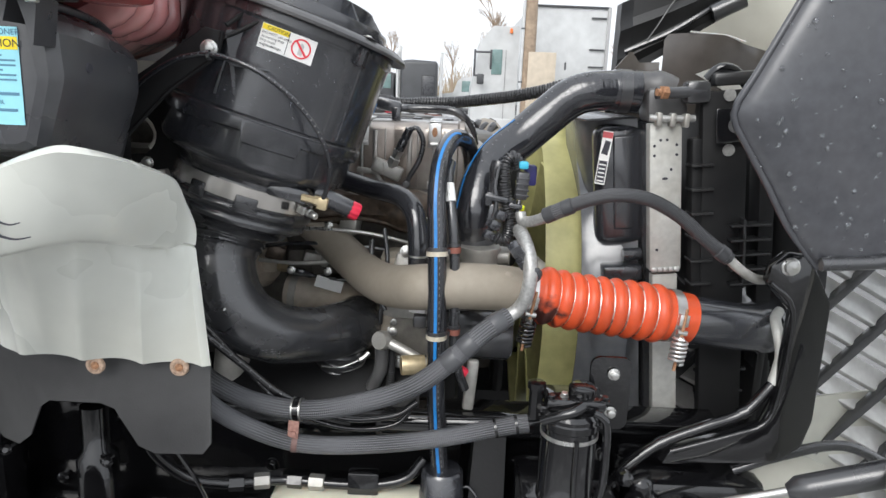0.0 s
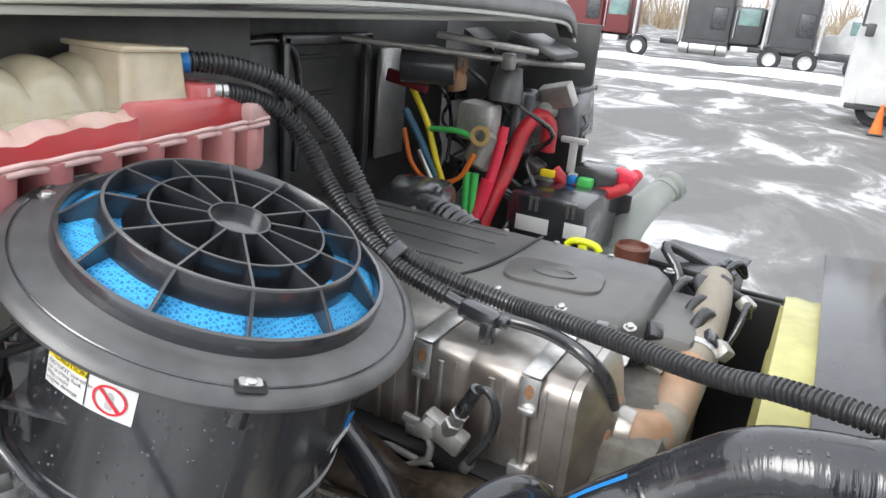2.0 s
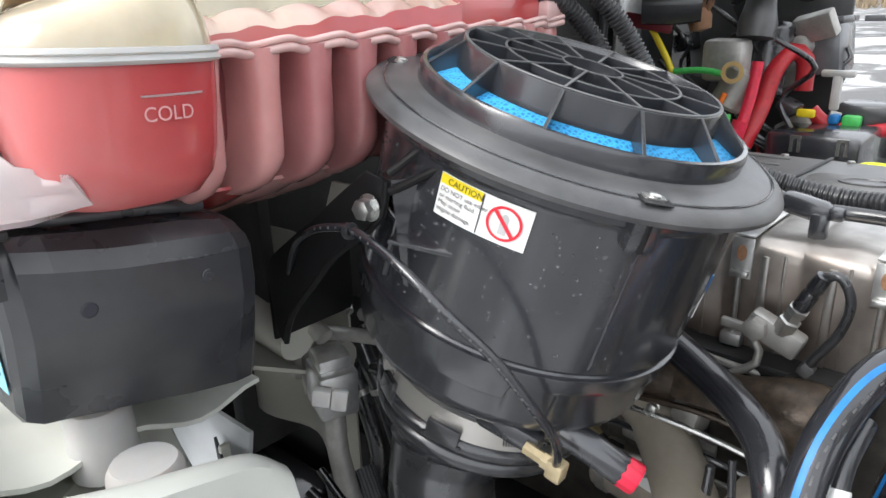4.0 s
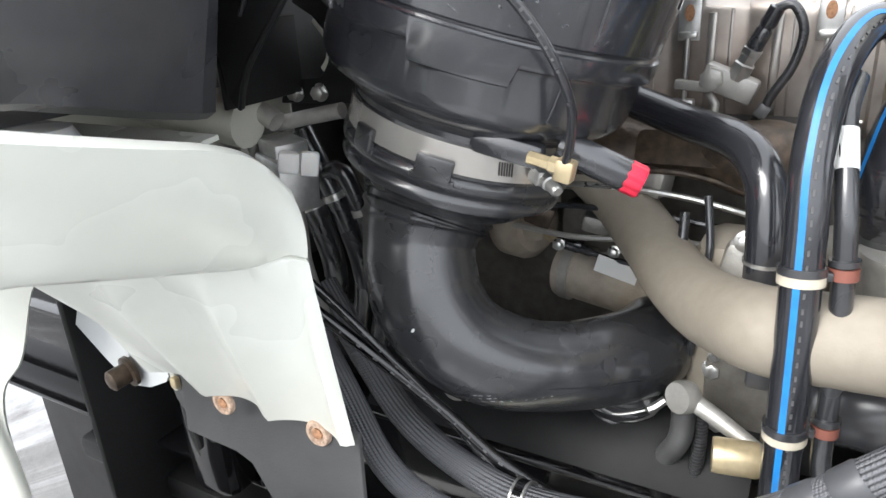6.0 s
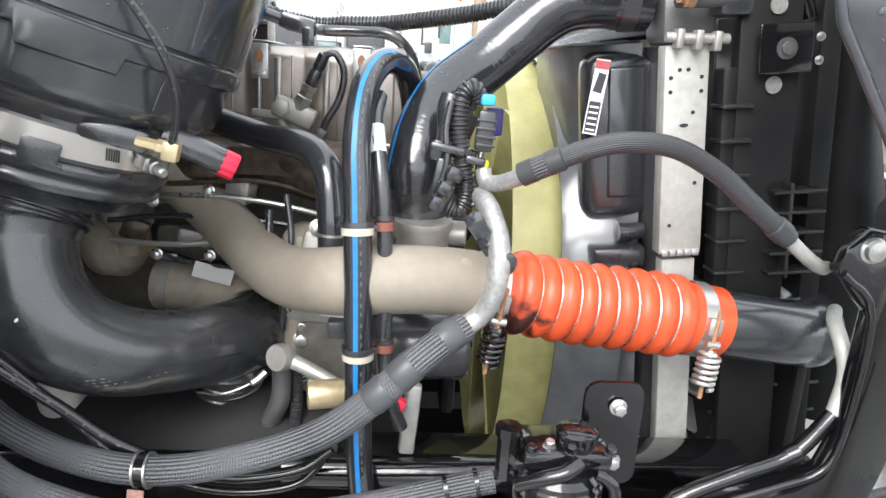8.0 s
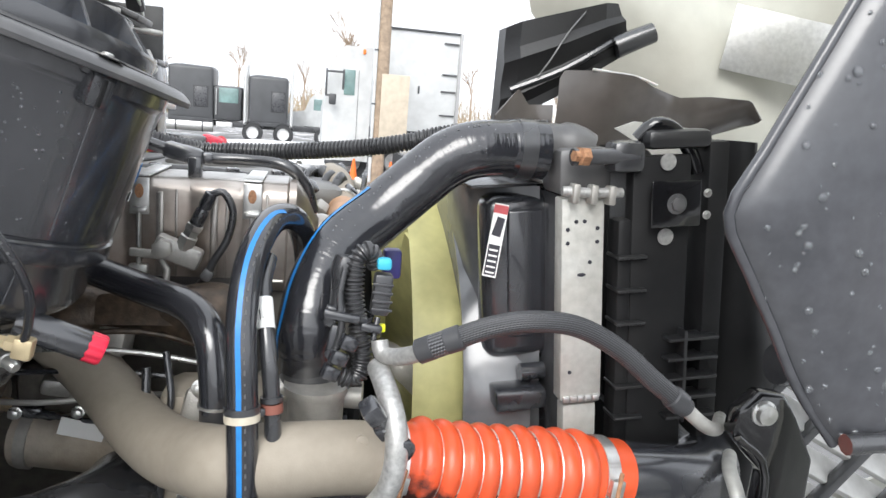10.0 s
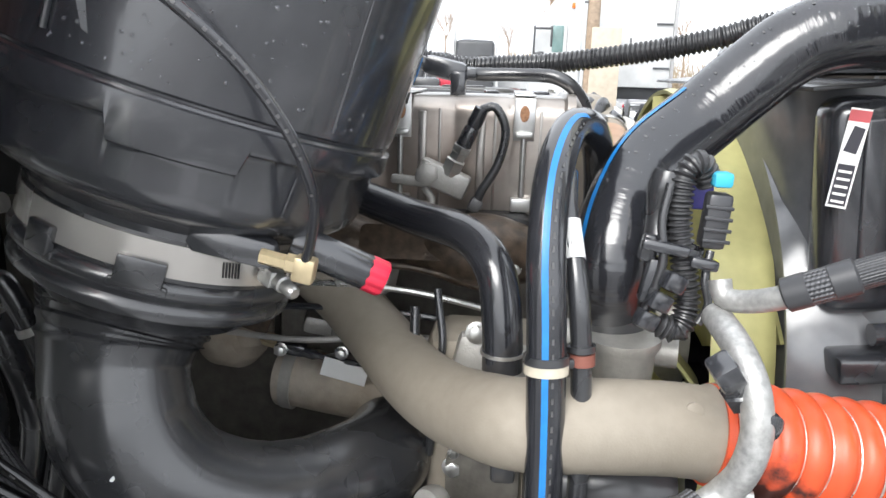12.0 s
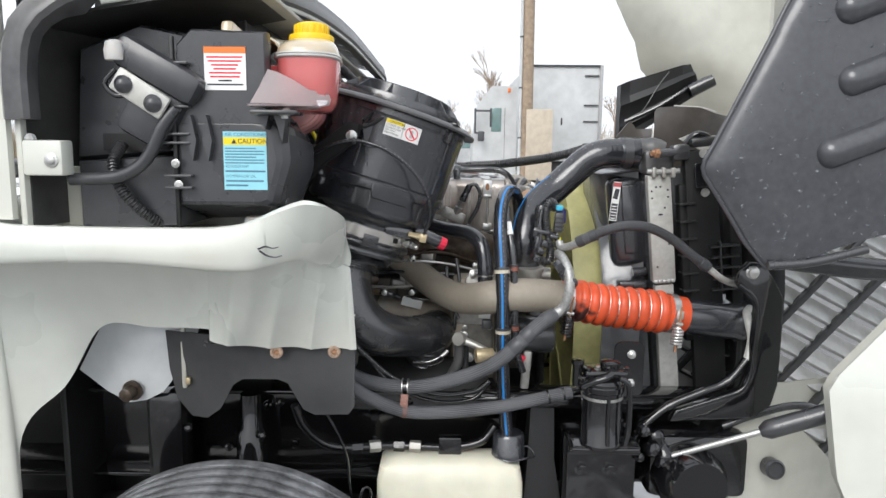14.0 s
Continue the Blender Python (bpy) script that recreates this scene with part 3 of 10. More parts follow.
# ---- the lot: ground, far vehicles, pole ----
def ground_material():
    m = mat("packed_snow_on_asphalt", (0.3, 0.3, 0.31), 0.75, scale=0.5, bump=0)
    nt = m.node_tree
    b = nt.nodes["Principled BSDF"]
    tc = nt.nodes.new("ShaderNodeTexCoord")
    mp = nt.nodes.new("ShaderNodeMapping")
    mp.inputs["Scale"].default_value = (0.6, 0.36, 1)
    mp.inputs["Rotation"].default_value = (0, 0, 0.25)
    nt.links.new(tc.outputs["Object"], mp.inputs["Vector"])
    n = nt.nodes.new("ShaderNodeTexNoise")
    n.inputs["Scale"].default_value, n.inputs["Detail"].default_value, n.inputs["Distortion"].default_value = 1.0, 15, 0.7
    n.inputs["Roughness"].default_value = 0.62
    nt.links.new(mp.outputs[0], n.inputs["Vector"])
    r = nt.nodes.new("ShaderNodeValToRGB")
    r.color_ramp.elements[0].position, r.color_ramp.elements[1].position = 0.44, 0.585
    r.color_ramp.elements[0].color, r.color_ramp.elements[1].color = (0.14, 0.139, 0.138, 1), (0.47, 0.47, 0.475, 1)
    e = r.color_ramp.elements.new(0.535)
    e.color = (0.2, 0.197, 0.193, 1)
    # ploughed bands across the lot: patchy snow, a brown wheel track, then deep snow before the trucks
    sy = nt.nodes.new("ShaderNodeSeparateXYZ")
    nt.links.new(tc.outputs["Object"], sy.inputs[0])
    yr = nt.nodes.new("ShaderNodeMapRange")
    yr.inputs["From Min"].default_value, yr.inputs["From Max"].default_value = 0.0, 60.0
    nt.links.new(sy.outputs[1], yr.inputs["Value"])
    band = nt.nodes.new("ShaderNodeValToRGB")
    band.color_ramp.elements[0].position, band.color_ramp.elements[1].position = 0.20, 0.75
    band.color_ramp.elements[0].color, band.color_ramp.elements[1].color = (0.42, 0.42, 0.42, 1), (0.5, 0.5, 0.5, 1)
    # stop at 0.0: unseen ground behind the camera, snowier to bounce light
    for at, v in ((0.0, 0.5), (0.09, 0.44), (0.265, 0.44), (0.33, 0.62), (0.385, 0.58), (0.41, 0.42), (0.47, 0.42), (0.52, 0.8), (0.60, 0.78), (0.64, 0.5)):
        q = band.color_ramp.elements.new(at)
        q.color = (v, v, v, 1)
    nt.links.new(yr.outputs[0], band.inputs[0])
    add = nt.nodes.new("ShaderNodeMath")
    add.operation = "MULTIPLY_ADD"
    add.inputs[1].default_value = 0.3
    nt.links.new(band.outputs[0], add.inputs[0])
    sub = nt.nodes.new("ShaderNodeMath")
    sub.operation = "SUBTRACT"
    sub.inputs[1].default_value = 0.15
    nt.links.new(n.outputs[0], sub.inputs[0])
    nt.links.new(sub.outputs[0], add.inputs[2])
    nt.links.new(add.outputs[0], r.inputs[0])
    nt.links.new(r.outputs[0], b.inputs["Base Color"])
    n3 = nt.nodes.new("ShaderNodeTexNoise")
    n3.inputs["Scale"].default_value, n3.inputs["Detail"].default_value = 14, 8
    nt.links.new(tc.outputs["Object"], n3.inputs["Vector"])
    bp = nt.nodes.new("ShaderNodeBump")
    bp.inputs["Strength"].default_value, bp.inputs["Distance"].default_value = 0.4, 0.03
    nt.links.new(n3.outputs[0], bp.inputs["Height"])
    nt.links.new(bp.outputs[0], b.inputs["Normal"])
    return m


def flat_ground():
    xs = np.concatenate([np.linspace(-900, -40, 12), np.linspace(-30, 30, 31), np.linspace(40, 900, 12)])
    ys = np.concatenate([np.linspace(-600, -20, 8), np.linspace(-15, 60, 46), np.linspace(80, 1200, 12)])
    vs, fs = [], []
    for y in ys:
        for x in xs:
            z = 0.03 * noise.noise(Vector((x * 0.3, y * 0.3, 0))) if y > 6 else 0.0
            vs.append((x, y, z))
    k = len(xs)
    for j in range(len(ys) - 1):
        for i in range(k - 1):
            fs.append([j * k + i, j * k + i + 1, (j + 1) * k + i + 1, (j + 1) * k + i])
    return vs, fs


solid("ground", flat_ground(), ground_material(), "wet asphalt lot under patchy packed snow and slush", "ground", kind="structure")


M_FARRIM = mat("far_aluminium_rim", (0.6, 0.6, 0.6), 0.5, metal=0.2, scale=6, bump=0)


def far_wheel(owner, x, y, z, r=0.5, w=0.28):
    m = frame_to((x, y, z), (0, -1, 0))
    t = part("wheel", lathe([(r * 0.55, -w / 2), (r * 0.95, -w / 2), (r, -w * 0.35), (r, w * 0.35), (r * 0.95, w / 2), (r * 0.62, w / 2), (r * 0.6, w * 0.3)], 24, m, cap=False), M_FARTYRE, owner, "black tyre")
    part("rim", lathe([(0.0, w * 0.30), (r * 0.2, w * 0.36), (r * 0.25, w * 0.2), (r * 0.56, w * 0.42), (r * 0.61, w * 0.3)], 20, m), M_FARRIM, t, "bare aluminium rim")


def tractor(x, y, colour, label, width=2.1, top=3.7, wheels=(), cab=True, tank=True):
    """A road tractor seen from its side, its nose towards +x; x is the middle of its sleeper."""
    o = thing("tractor_truck", (x, y, 0), label, "truck", "parked tractors")
    h = top - 1.0
    r = x + width / 2
    body = box((width, 2.3, h), 0.16, (x, y + 1.2, 1.0 + h / 2), segs=4)
    part("sleeper", body, colour, o)
    part("roof_fairing", loft([[(x - width / 2 + 0.1 + a, y + 0.25 + b, top - 0.06 + c), (r - 0.1, y + 0.25 + b, top - 0.06 + c * 0.6), (r - 0.1, y + 2.15 - b, top - 0.06 + c * 0.6), (x - width / 2 + 0.1 + a, y + 2.15 - b, top - 0.06 + c)] for a, b, c in ((0, 0, 0), (0.15, 0.15, 0.1), (0.5, 0.4, 0.14))]), colour, o)
    part("sleeper_hatch", box((0.62, 0.03, 0.95), 0.03, (x + 0.5, y + 0.035, 2.15)), M_GREYP, o)
    part("hatch_frame", box((0.72, 0.02, 1.05), 0.03, (x + 0.5, y + 0.04, 2.15)), M_FARTYRE, o)
    part("side_skirt", box((width, 0.1, 0.35), 0.04, (x, y + 0.12, 1.05)), M_FARDARK, o)
    part("chassis", box((width + 3.2, 0.9, 0.28), 0.02, (x + 0.4, y + 1.2, 0.85)), M_FARDARK, o)
    if tank:
        part("fuel_tank", lathe([(0.0, -1.15), (0.27, -1.15), (0.3, -1.1), (0.3, 1.1), (0.27, 1.15), (0, 1.15)], 24, frame_to((x - 0.05, y + 0.3, 0.68), (1, 0, 0))), M_ALU, o, "polished aluminium tank")
        for dx in (-0.7, 0.6):
            part("tank_strap", ring((x + dx, y + 0.3, 0.68), (1, 0, 0), 0.3, 0.07, 0.012), M_FARDARK, o)
        part("step_box", box((0.8, 0.4, 0.3), 0.05, (r + 0.55, y + 0.3, 0.8)), M_FARRIM, o, "aluminium step box")
    for sx in (x - width / 2 - 0.17, r + (1.7 if cab else 0.2)):
        part("exhaust_pipe", tube([(sx, y + 0.15, 0.9), (sx, y + 0.15, top + 0.2), (sx + 0.06, y + 0.15, top + 0.42)], 0.085, 14, 0.3), M_ALU, o, "polished upright exhaust pipe")
    if cab:
        part("cab", box((1.45, 2.2, 1.75), 0.16, (r + 0.7, y + 1.25, 1.9)), colour, o)
        part("door_window", box((0.95, 0.03, 0.75), 0.05, (r + 0.75, y + 0.14, 2.3)), M_FARPANE, o, "greenish side window")
        part("mirror", box((0.12, 0.2, 0.6), 0.04, (r + 1.35, y - 0.05, 2.3)), M_FARDARK, o)
        part("grab_rail", tube([(r + 0.15, y + 0.08, 1.3), (r + 0.15, y + 0.06, 2.6)], 0.025, 8, 0.4), M_ALU, o)
    for wx in wheels:
        far_wheel(o, x + wx, y + 0.2, 0.52, 0.52)
        part("mud_guard", loft([[(x + wx + rr * math.cos(a), y + 0.2 + dy, 0.52 + rr * math.sin(a)) for rr, dy in ((0.58, -0.2), (0.61, -0.2), (0.61, 0.4), (0.58, 0.4))] for a in np.linspace(0.5, 2.6, 9)]), M_FARDARK, o)
    return o


M_MAROON = mat("far_maroon_paint", (0.14, 0.03, 0.03), 0.4, bump=0)
M_FARPANE = mat("greenish_cab_window", (0.16, 0.25, 0.24), 0.1, var=0.4, scale=1.5, bump=0, coat=0.5)
tractor(-5.6, 38.6, M_FARDARK, "dark grey road tractor with tall sleeper and chrome tank", 2.2, 3.65)
tractor(-1.75, 38.2, M_FARDARK, "black road tractor with a tall sleeper over bare tandem wheels", 1.95, 3.4, (-0.75, 0.8), cab=False, tank=False)
tractor(-11.6, 37.6, M_MAROON, "dark maroon road tractor in the row of trucks", 2.0, 3.6, (2.95,))
tractor(-21.5, 37, M_FARDARK, "black road tractor at the end of the row", 2.1, 3.9, (-2.3, 2.9))


def day_cab(x, y):
    o = thing("day_cab_truck", (x, y, 0), "white day cab truck parked behind the tractors", "truck")
    side = [(-0.8, 1.0), (0.75, 1.0), (0.75, 2.55), (0.55, 2.72), (-0.3, 2.72), (-0.55, 2.5), (-0.8, 1.85)]
    part("cab", loft([[(x + a, y + d, b) for a, b in side] for d in (0.1, 2.3)]), M_FARWHITE, o, smooth=20)
    part("door_window", box((0.75, 0.03, 0.6), 0.04, (x + 0.05, y + 0.085, 2.2)), M_FARPANE, o)
    part("hood", loft([[(x - 1.75, y + d, 0.9), (x - 0.8, y + d, 0.9), (x - 0.8, y + d, 1.85), (x - 1.6, y + d, 1.7), (x - 1.75, y + d, 1.5)] for d in (0.3, 2.1)]), M_FARWHITE, o, smooth=20)
    part("exhaust_pipe", tube([(x + 0.9, y + 0.2, 0.9), (x + 0.9, y + 0.2, 3.7)], 0.07, 12, 0.4), M_ALU, o)
    part("chassis", box((4.5, 0.9, 0.3), 0.02, (x + 0.9, y + 1.2, 0.85)), M_FARDARK, o)
    for wx in (0.25, 1.5):
        far_wheel(o, x + wx, y - 1.9, 0.5, 0.52)
    part("axle_frame", box((2.4, 0.9, 0.25), 0.03, (x + 0.9, y - 1.4, 0.9)), M_FARDARK, o)


day_cab(0.9, 40.6)


def near_white_tractor():
    x, y = 1.25, 20.9
    o = thing("white_tractor", (x, y, 0), "white tractor cab with dark mirrors standing beside the utility pole", "truck")
    part("cab", loft([[(x - 0.66, y + d, 0.55), (x + 0.66, y + d, 0.55), (x + 0.66, y + d, 3.75), (x - 0.1, y + d, 3.75), (x - 0.45, y + d, 3.3), (x - 0.66, y + d, 2.0)] for d in (0.05, 2.35)]), M_FARWHITE, o, smooth=20)
    part("door_line", box((0.012, 0.012, 2.2), 0, (x + 0.3, y + 0.045, 2.0)), M_FLANGE, o)
    part("door_window", box((0.3, 0.03, 0.7), 0.03, (x + 0.05, y + 0.045, 2.75)), M_FARPANE, o)
    part("mirror_frame", join(box((0.5, 0.05, 0.06), 0.02, (x - 0.36, y - 0.25, 3.0)), box((0.06, 0.05, 0.75), 0.02, (x - 0.6, y - 0.25, 2.7)), box((0.06, 0.05, 0.55), 0.02, (x - 0.14, y - 0.25, 2.8)), box((0.3, 0.05, 0.06), 0.02, (x - 0.46, y - 0.25, 2.35))), M_FARDARK, o, "dark mirror frame")
    part("mirror", box((0.2, 0.1, 0.3), 0.04, (x - 0.42, y - 0.28, 2.25)), M_FARDARK, o, "dark door mirror")
    part("step", box((0.9, 0.3, 0.18), 0.05, (x - 0.1, y + 0.2, 0.5)), M_FARDARK, o)
    part("fairing", box((0.9, 0.1, 0.6), 0.06, (x + 0.1, y + 0.02, 0.85)), M_FARWHITE, o)
    part("marker_lamp", box((0.08, 0.05, 0.14), 0.02, (x + 0.42, y + 0.02, 3.62)), M_LORANGE, o, "orange marker lamp")
    far_wheel(o, x + 0.2, y + 0.6, 0.5)
    return o


near_white_tractor()


def box_trailer():
    x0, y0 = 2.3, 21.8
    o = thing("box_trailer", (3.4, y0, 0), "white dry van trailer with side hinges, parked on snow", "trailer")
    part("body", box((2.3, 9.0, 2.95), 0.04, (x0 + 1.15, y0 + 4.5, 2.98)), M_FARWHITE, o)
    part("corner_post", box((0.1, 0.1, 2.98), 0.02, (x0 + 2.3, y0 - 0.03, 2.98)), mat("grey_steel_post", (0.35, 0.35, 0.35), 0.5), o)
    part("top_rail", box((2.3, 0.06, 0.06), 0.01, (x0 + 1.15, y0 - 0.03, 4.45)), M_FARDARK, o)
    for z in (4.15, 3.25, 2.75, 2.05):
        part("door_hinge", box((0.45, 0.05, 0.05), 0.015, (x0 + 2.0, y0 - 0.04, z)), M_FARDARK, o)
    part("door_latch", box((0.05, 0.04, 0.22), 0.01, (x0 + 1.1, y0 - 0.02, 2.75)), M_FARDARK, o)
    part("under_frame", box((2.2, 8, 0.35), 0.02, (x0 + 1.2, y0 + 4.5, 1.33)), M_FARDARK, o)
    for wx in (0.55, 2.0):
        far_wheel(o, x0 + wx, y0 + 0.6, 0.5)
    part("mud_flap", box((0.6, 0.03, 0.55), 0.01, (x0 + 0.75, y0 - 0.02, 0.6)), M_FARDARK, o)
    bar = part("light_bar", box((0.8, 0.06, 0.2), 0.02, (x0 + 0.75, y0 - 0.05, 0.98)), M_FARWHITE, o, "white lamp bar")
    for dx in (-0.32, 0.32):
        part("tail_lamp", box((0.12, 0.03, 0.09), 0.02, (x0 + 0.75 + dx, y0 - 0.09, 0.98)), M_RED, bar, "red tail lamp")
    part("ramp_frame", join(box((0.12, 1.4, 0.1), 0.02, (x0 + 1.5, y0 - 0.4, 0.85), (12, 0, -12)), box((0.12, 1.4, 0.1), 0.02, (x0 + 2.1, y0 - 0.4, 0.85), (12, 0, -12)), *[box((0.6, 0.06, 0.05), 0.01, (x0 + 1.75 - 0.06 * k, y0 - 0.9 + 0.24 * k, 0.76 + 0.05 * k)) for k in range(5)]), M_FARDARK, o)
    return o


box_trailer()
PX, PY = 2.08, 19.9
pole = thing("utility_pole", (PX, PY, 0), "weathered wooden utility pole with a pale plywood guard", "pole")
part("shaft", lathe([(0.21, 0), (0.2, 1), (0.16, 9.5), (0, 9.5)], 16, pose(PX, PY, 0)), M_WOOD, pole)
part("guard_board", box((0.75, 0.04, 2.0), 0.01, (PX + 0.36, PY - 0.24, 2.0)), mat("pale_plywood", (0.5, 0.43, 0.34), 0.7, scale=5), pole, "pale plywood guard")
part("conduit", tube([(PX - 0.19, PY - 0.14, 0.1), (PX - 0.19, PY - 0.12, 7)], 0.045, 8, 1), M_FARWHITE, pole)
for zz in (0.8, 2.2, 3.6, 5.0):
    part("conduit_strap", ring((PX - 0.19, PY - 0.13, zz), (0, 0, 1), 0.045, 0.04, 0.01), M_FARDARK, pole)


def cone(x, y):
    o = thing("traffic_cone", (x, y, 0), "orange traffic cone standing by the pole", "traffic cone", "cones by the pole")
    part("base", box((0.36, 0.36, 0.03), 0.01, (x, y, 0.045)), M_FARDARK, o)
    part("body", lathe([(0.14, 0.05), (0.13, 0.08), (0.03, 0.7), (0, 0.71)], 20, pose(x, y, 0)), M_CONE, o)


cone(1.45, 19.75)
cone(2.42, 19.45)


def bare_tree(x, y, h, seed, name="bare_tree"):
    rnd = random.Random(seed)
    o = thing(name, (x, y, 0), "leafless winter tree with fine upright branches", "tree", "bare trees")
    twigs = []

    def grow(p, d, length, r, level):
        q = p + d * length
        twigs.append(tube([p, p + d * length * 0.5 + Vector((rnd.uniform(-1, 1), rnd.uniform(-1, 1), 0)) * length * 0.04, q], lambda s, f: r * (1 - 0.45 * f), 5, length / 2, cap=False))
        if level == 0:
            return
        for _ in range(4 if level > 1 else 5):
            nd = (d + Vector((rnd.uniform(-0.6, 0.6), rnd.uniform(-0.6, 0.6), rnd.uniform(-0.1, 0.4)))).normalized()
            f = rnd.uniform(0.45, 1.0)
            grow(p + d * length * f, nd, length * rnd.uniform(0.5, 0.72), r * 0.5, level - 1)
    part("trunk", tube([(x, y, 0), (x, y, h * 0.35)], lambda s, f: h * 0.02 * (1 - 0.3 * f), 8, h * 0.1), M_WOOD, o)
    grow(Vector((x, y, h * 0.3)), Vector((0, 0, 1)), h * 0.3, h * 0.014, 4)
    part("crown", join(*twigs), M_WOOD, o, "bare brown twigs")


bare_tree(3.9, 60, 11.0, 3)
bare_tree(3.2, 66, 9.5, 5)
for k in range(14):
    bare_tree(-70 + 8.5 * k + (k % 3), 88 + 7 * (k % 4), 8.5 + (k * 5 % 4), 20 + k)


def brush():
    rnd = random.Random(8)
    datas = []
    for i in range(1500):
        x, y = rnd.uniform(-160, 110), rnd.uniform(95, 140)
        h = rnd.uniform(2.5, 6.5)
        d = Vector((rnd.uniform(-0.25, 0.25), rnd.uniform(-0.25, 0.25), 1))
        p = Vector((x, y, 0))
        for k in range(5):
            e = (d + Vector((rnd.uniform(-0.4, 0.4), rnd.uniform(-0.4, 0.4), 0))).normalized()
            datas.append(tube([p + Vector((rnd.uniform(-0.6, 0.6), 0, 0)), p + e * h * 0.6, p + e * h + Vector((rnd.uniform(-0.4, 0.4), 0, 0))], lambda s, f: 0.09 * (1 - 0.8 * f), 3, h * 0.5, cap=False))
    return join(*datas)


solid("tree_line", brush(), mat("winter_brush", (0.35, 0.28, 0.19), 0.9, scale=0.4, var=0.4, bump=0), "pale brown winter brush far behind the lot", "trees", kind="stuff", smooth=0)


def snow_bank(x0, x1, y, h, seed):
    rows = []
    for i in range(40):
        x = x0 + (x1 - x0) * i / 39
        row = []
        for j in range(9):
            v = j / 8
            z = h * math.sin(math.pi * v) ** 1.3 * (0.6 + 0.6 * noise.noise(Vector((x * 0.5, v * 3, seed)))) - 0.02
            row.append((x, y + (v - 0.5) * 2.4, z))
        rows.append(row)
    return sheet(rows, -0.02)


M_SNOW = mat("dirty_snow", (0.75, 0.76, 0.78), 0.8, var=0.15, scale=2, bump=0.6, bscale=12, dust=(0.45, 0.44, 0.43), dust_amt=0.5)
solid("snow_bank", snow_bank(-26, 2, 27, 0.25, 1), M_SNOW, "low ploughed bank of dirty snow", "snow", kind="stuff", smooth=60)
solid("snow_bank", snow_bank(-30, 12, 35.5, 0.4, 2), M_SNOW, "low ploughed bank of dirty snow before the trucks", "snow", kind="stuff", smooth=60)


# ---- air cleaner ----
AC_N = Vector((0.295, 0.07, 0.953)).normalized()
AC_C = Vector((-0.276, 1.583, 1.982))
AC_M = frame_to(AC_C, AC_N, (1, 0, 0))           # z up the canister's axis


def can_r(z):
    """The canister wall's radius at a height below its rim."""
    return float(np.interp(-z, (0.0, 0.045, 0.12, 0.21, 0.26), (0.209, 0.2075, 0.205, 0.2025, 0.2)))


def on_can(deg, z, lift=0.0):
    """A place on the canister's wall and the way out of it."""
    out = Vector((math.cos(radians(deg)), math.sin(radians(deg)), 0))
    return AC_M @ (out * (can_r(z) + lift) + Vector((0, 0, z))), AC_M.to_3x3() @ out


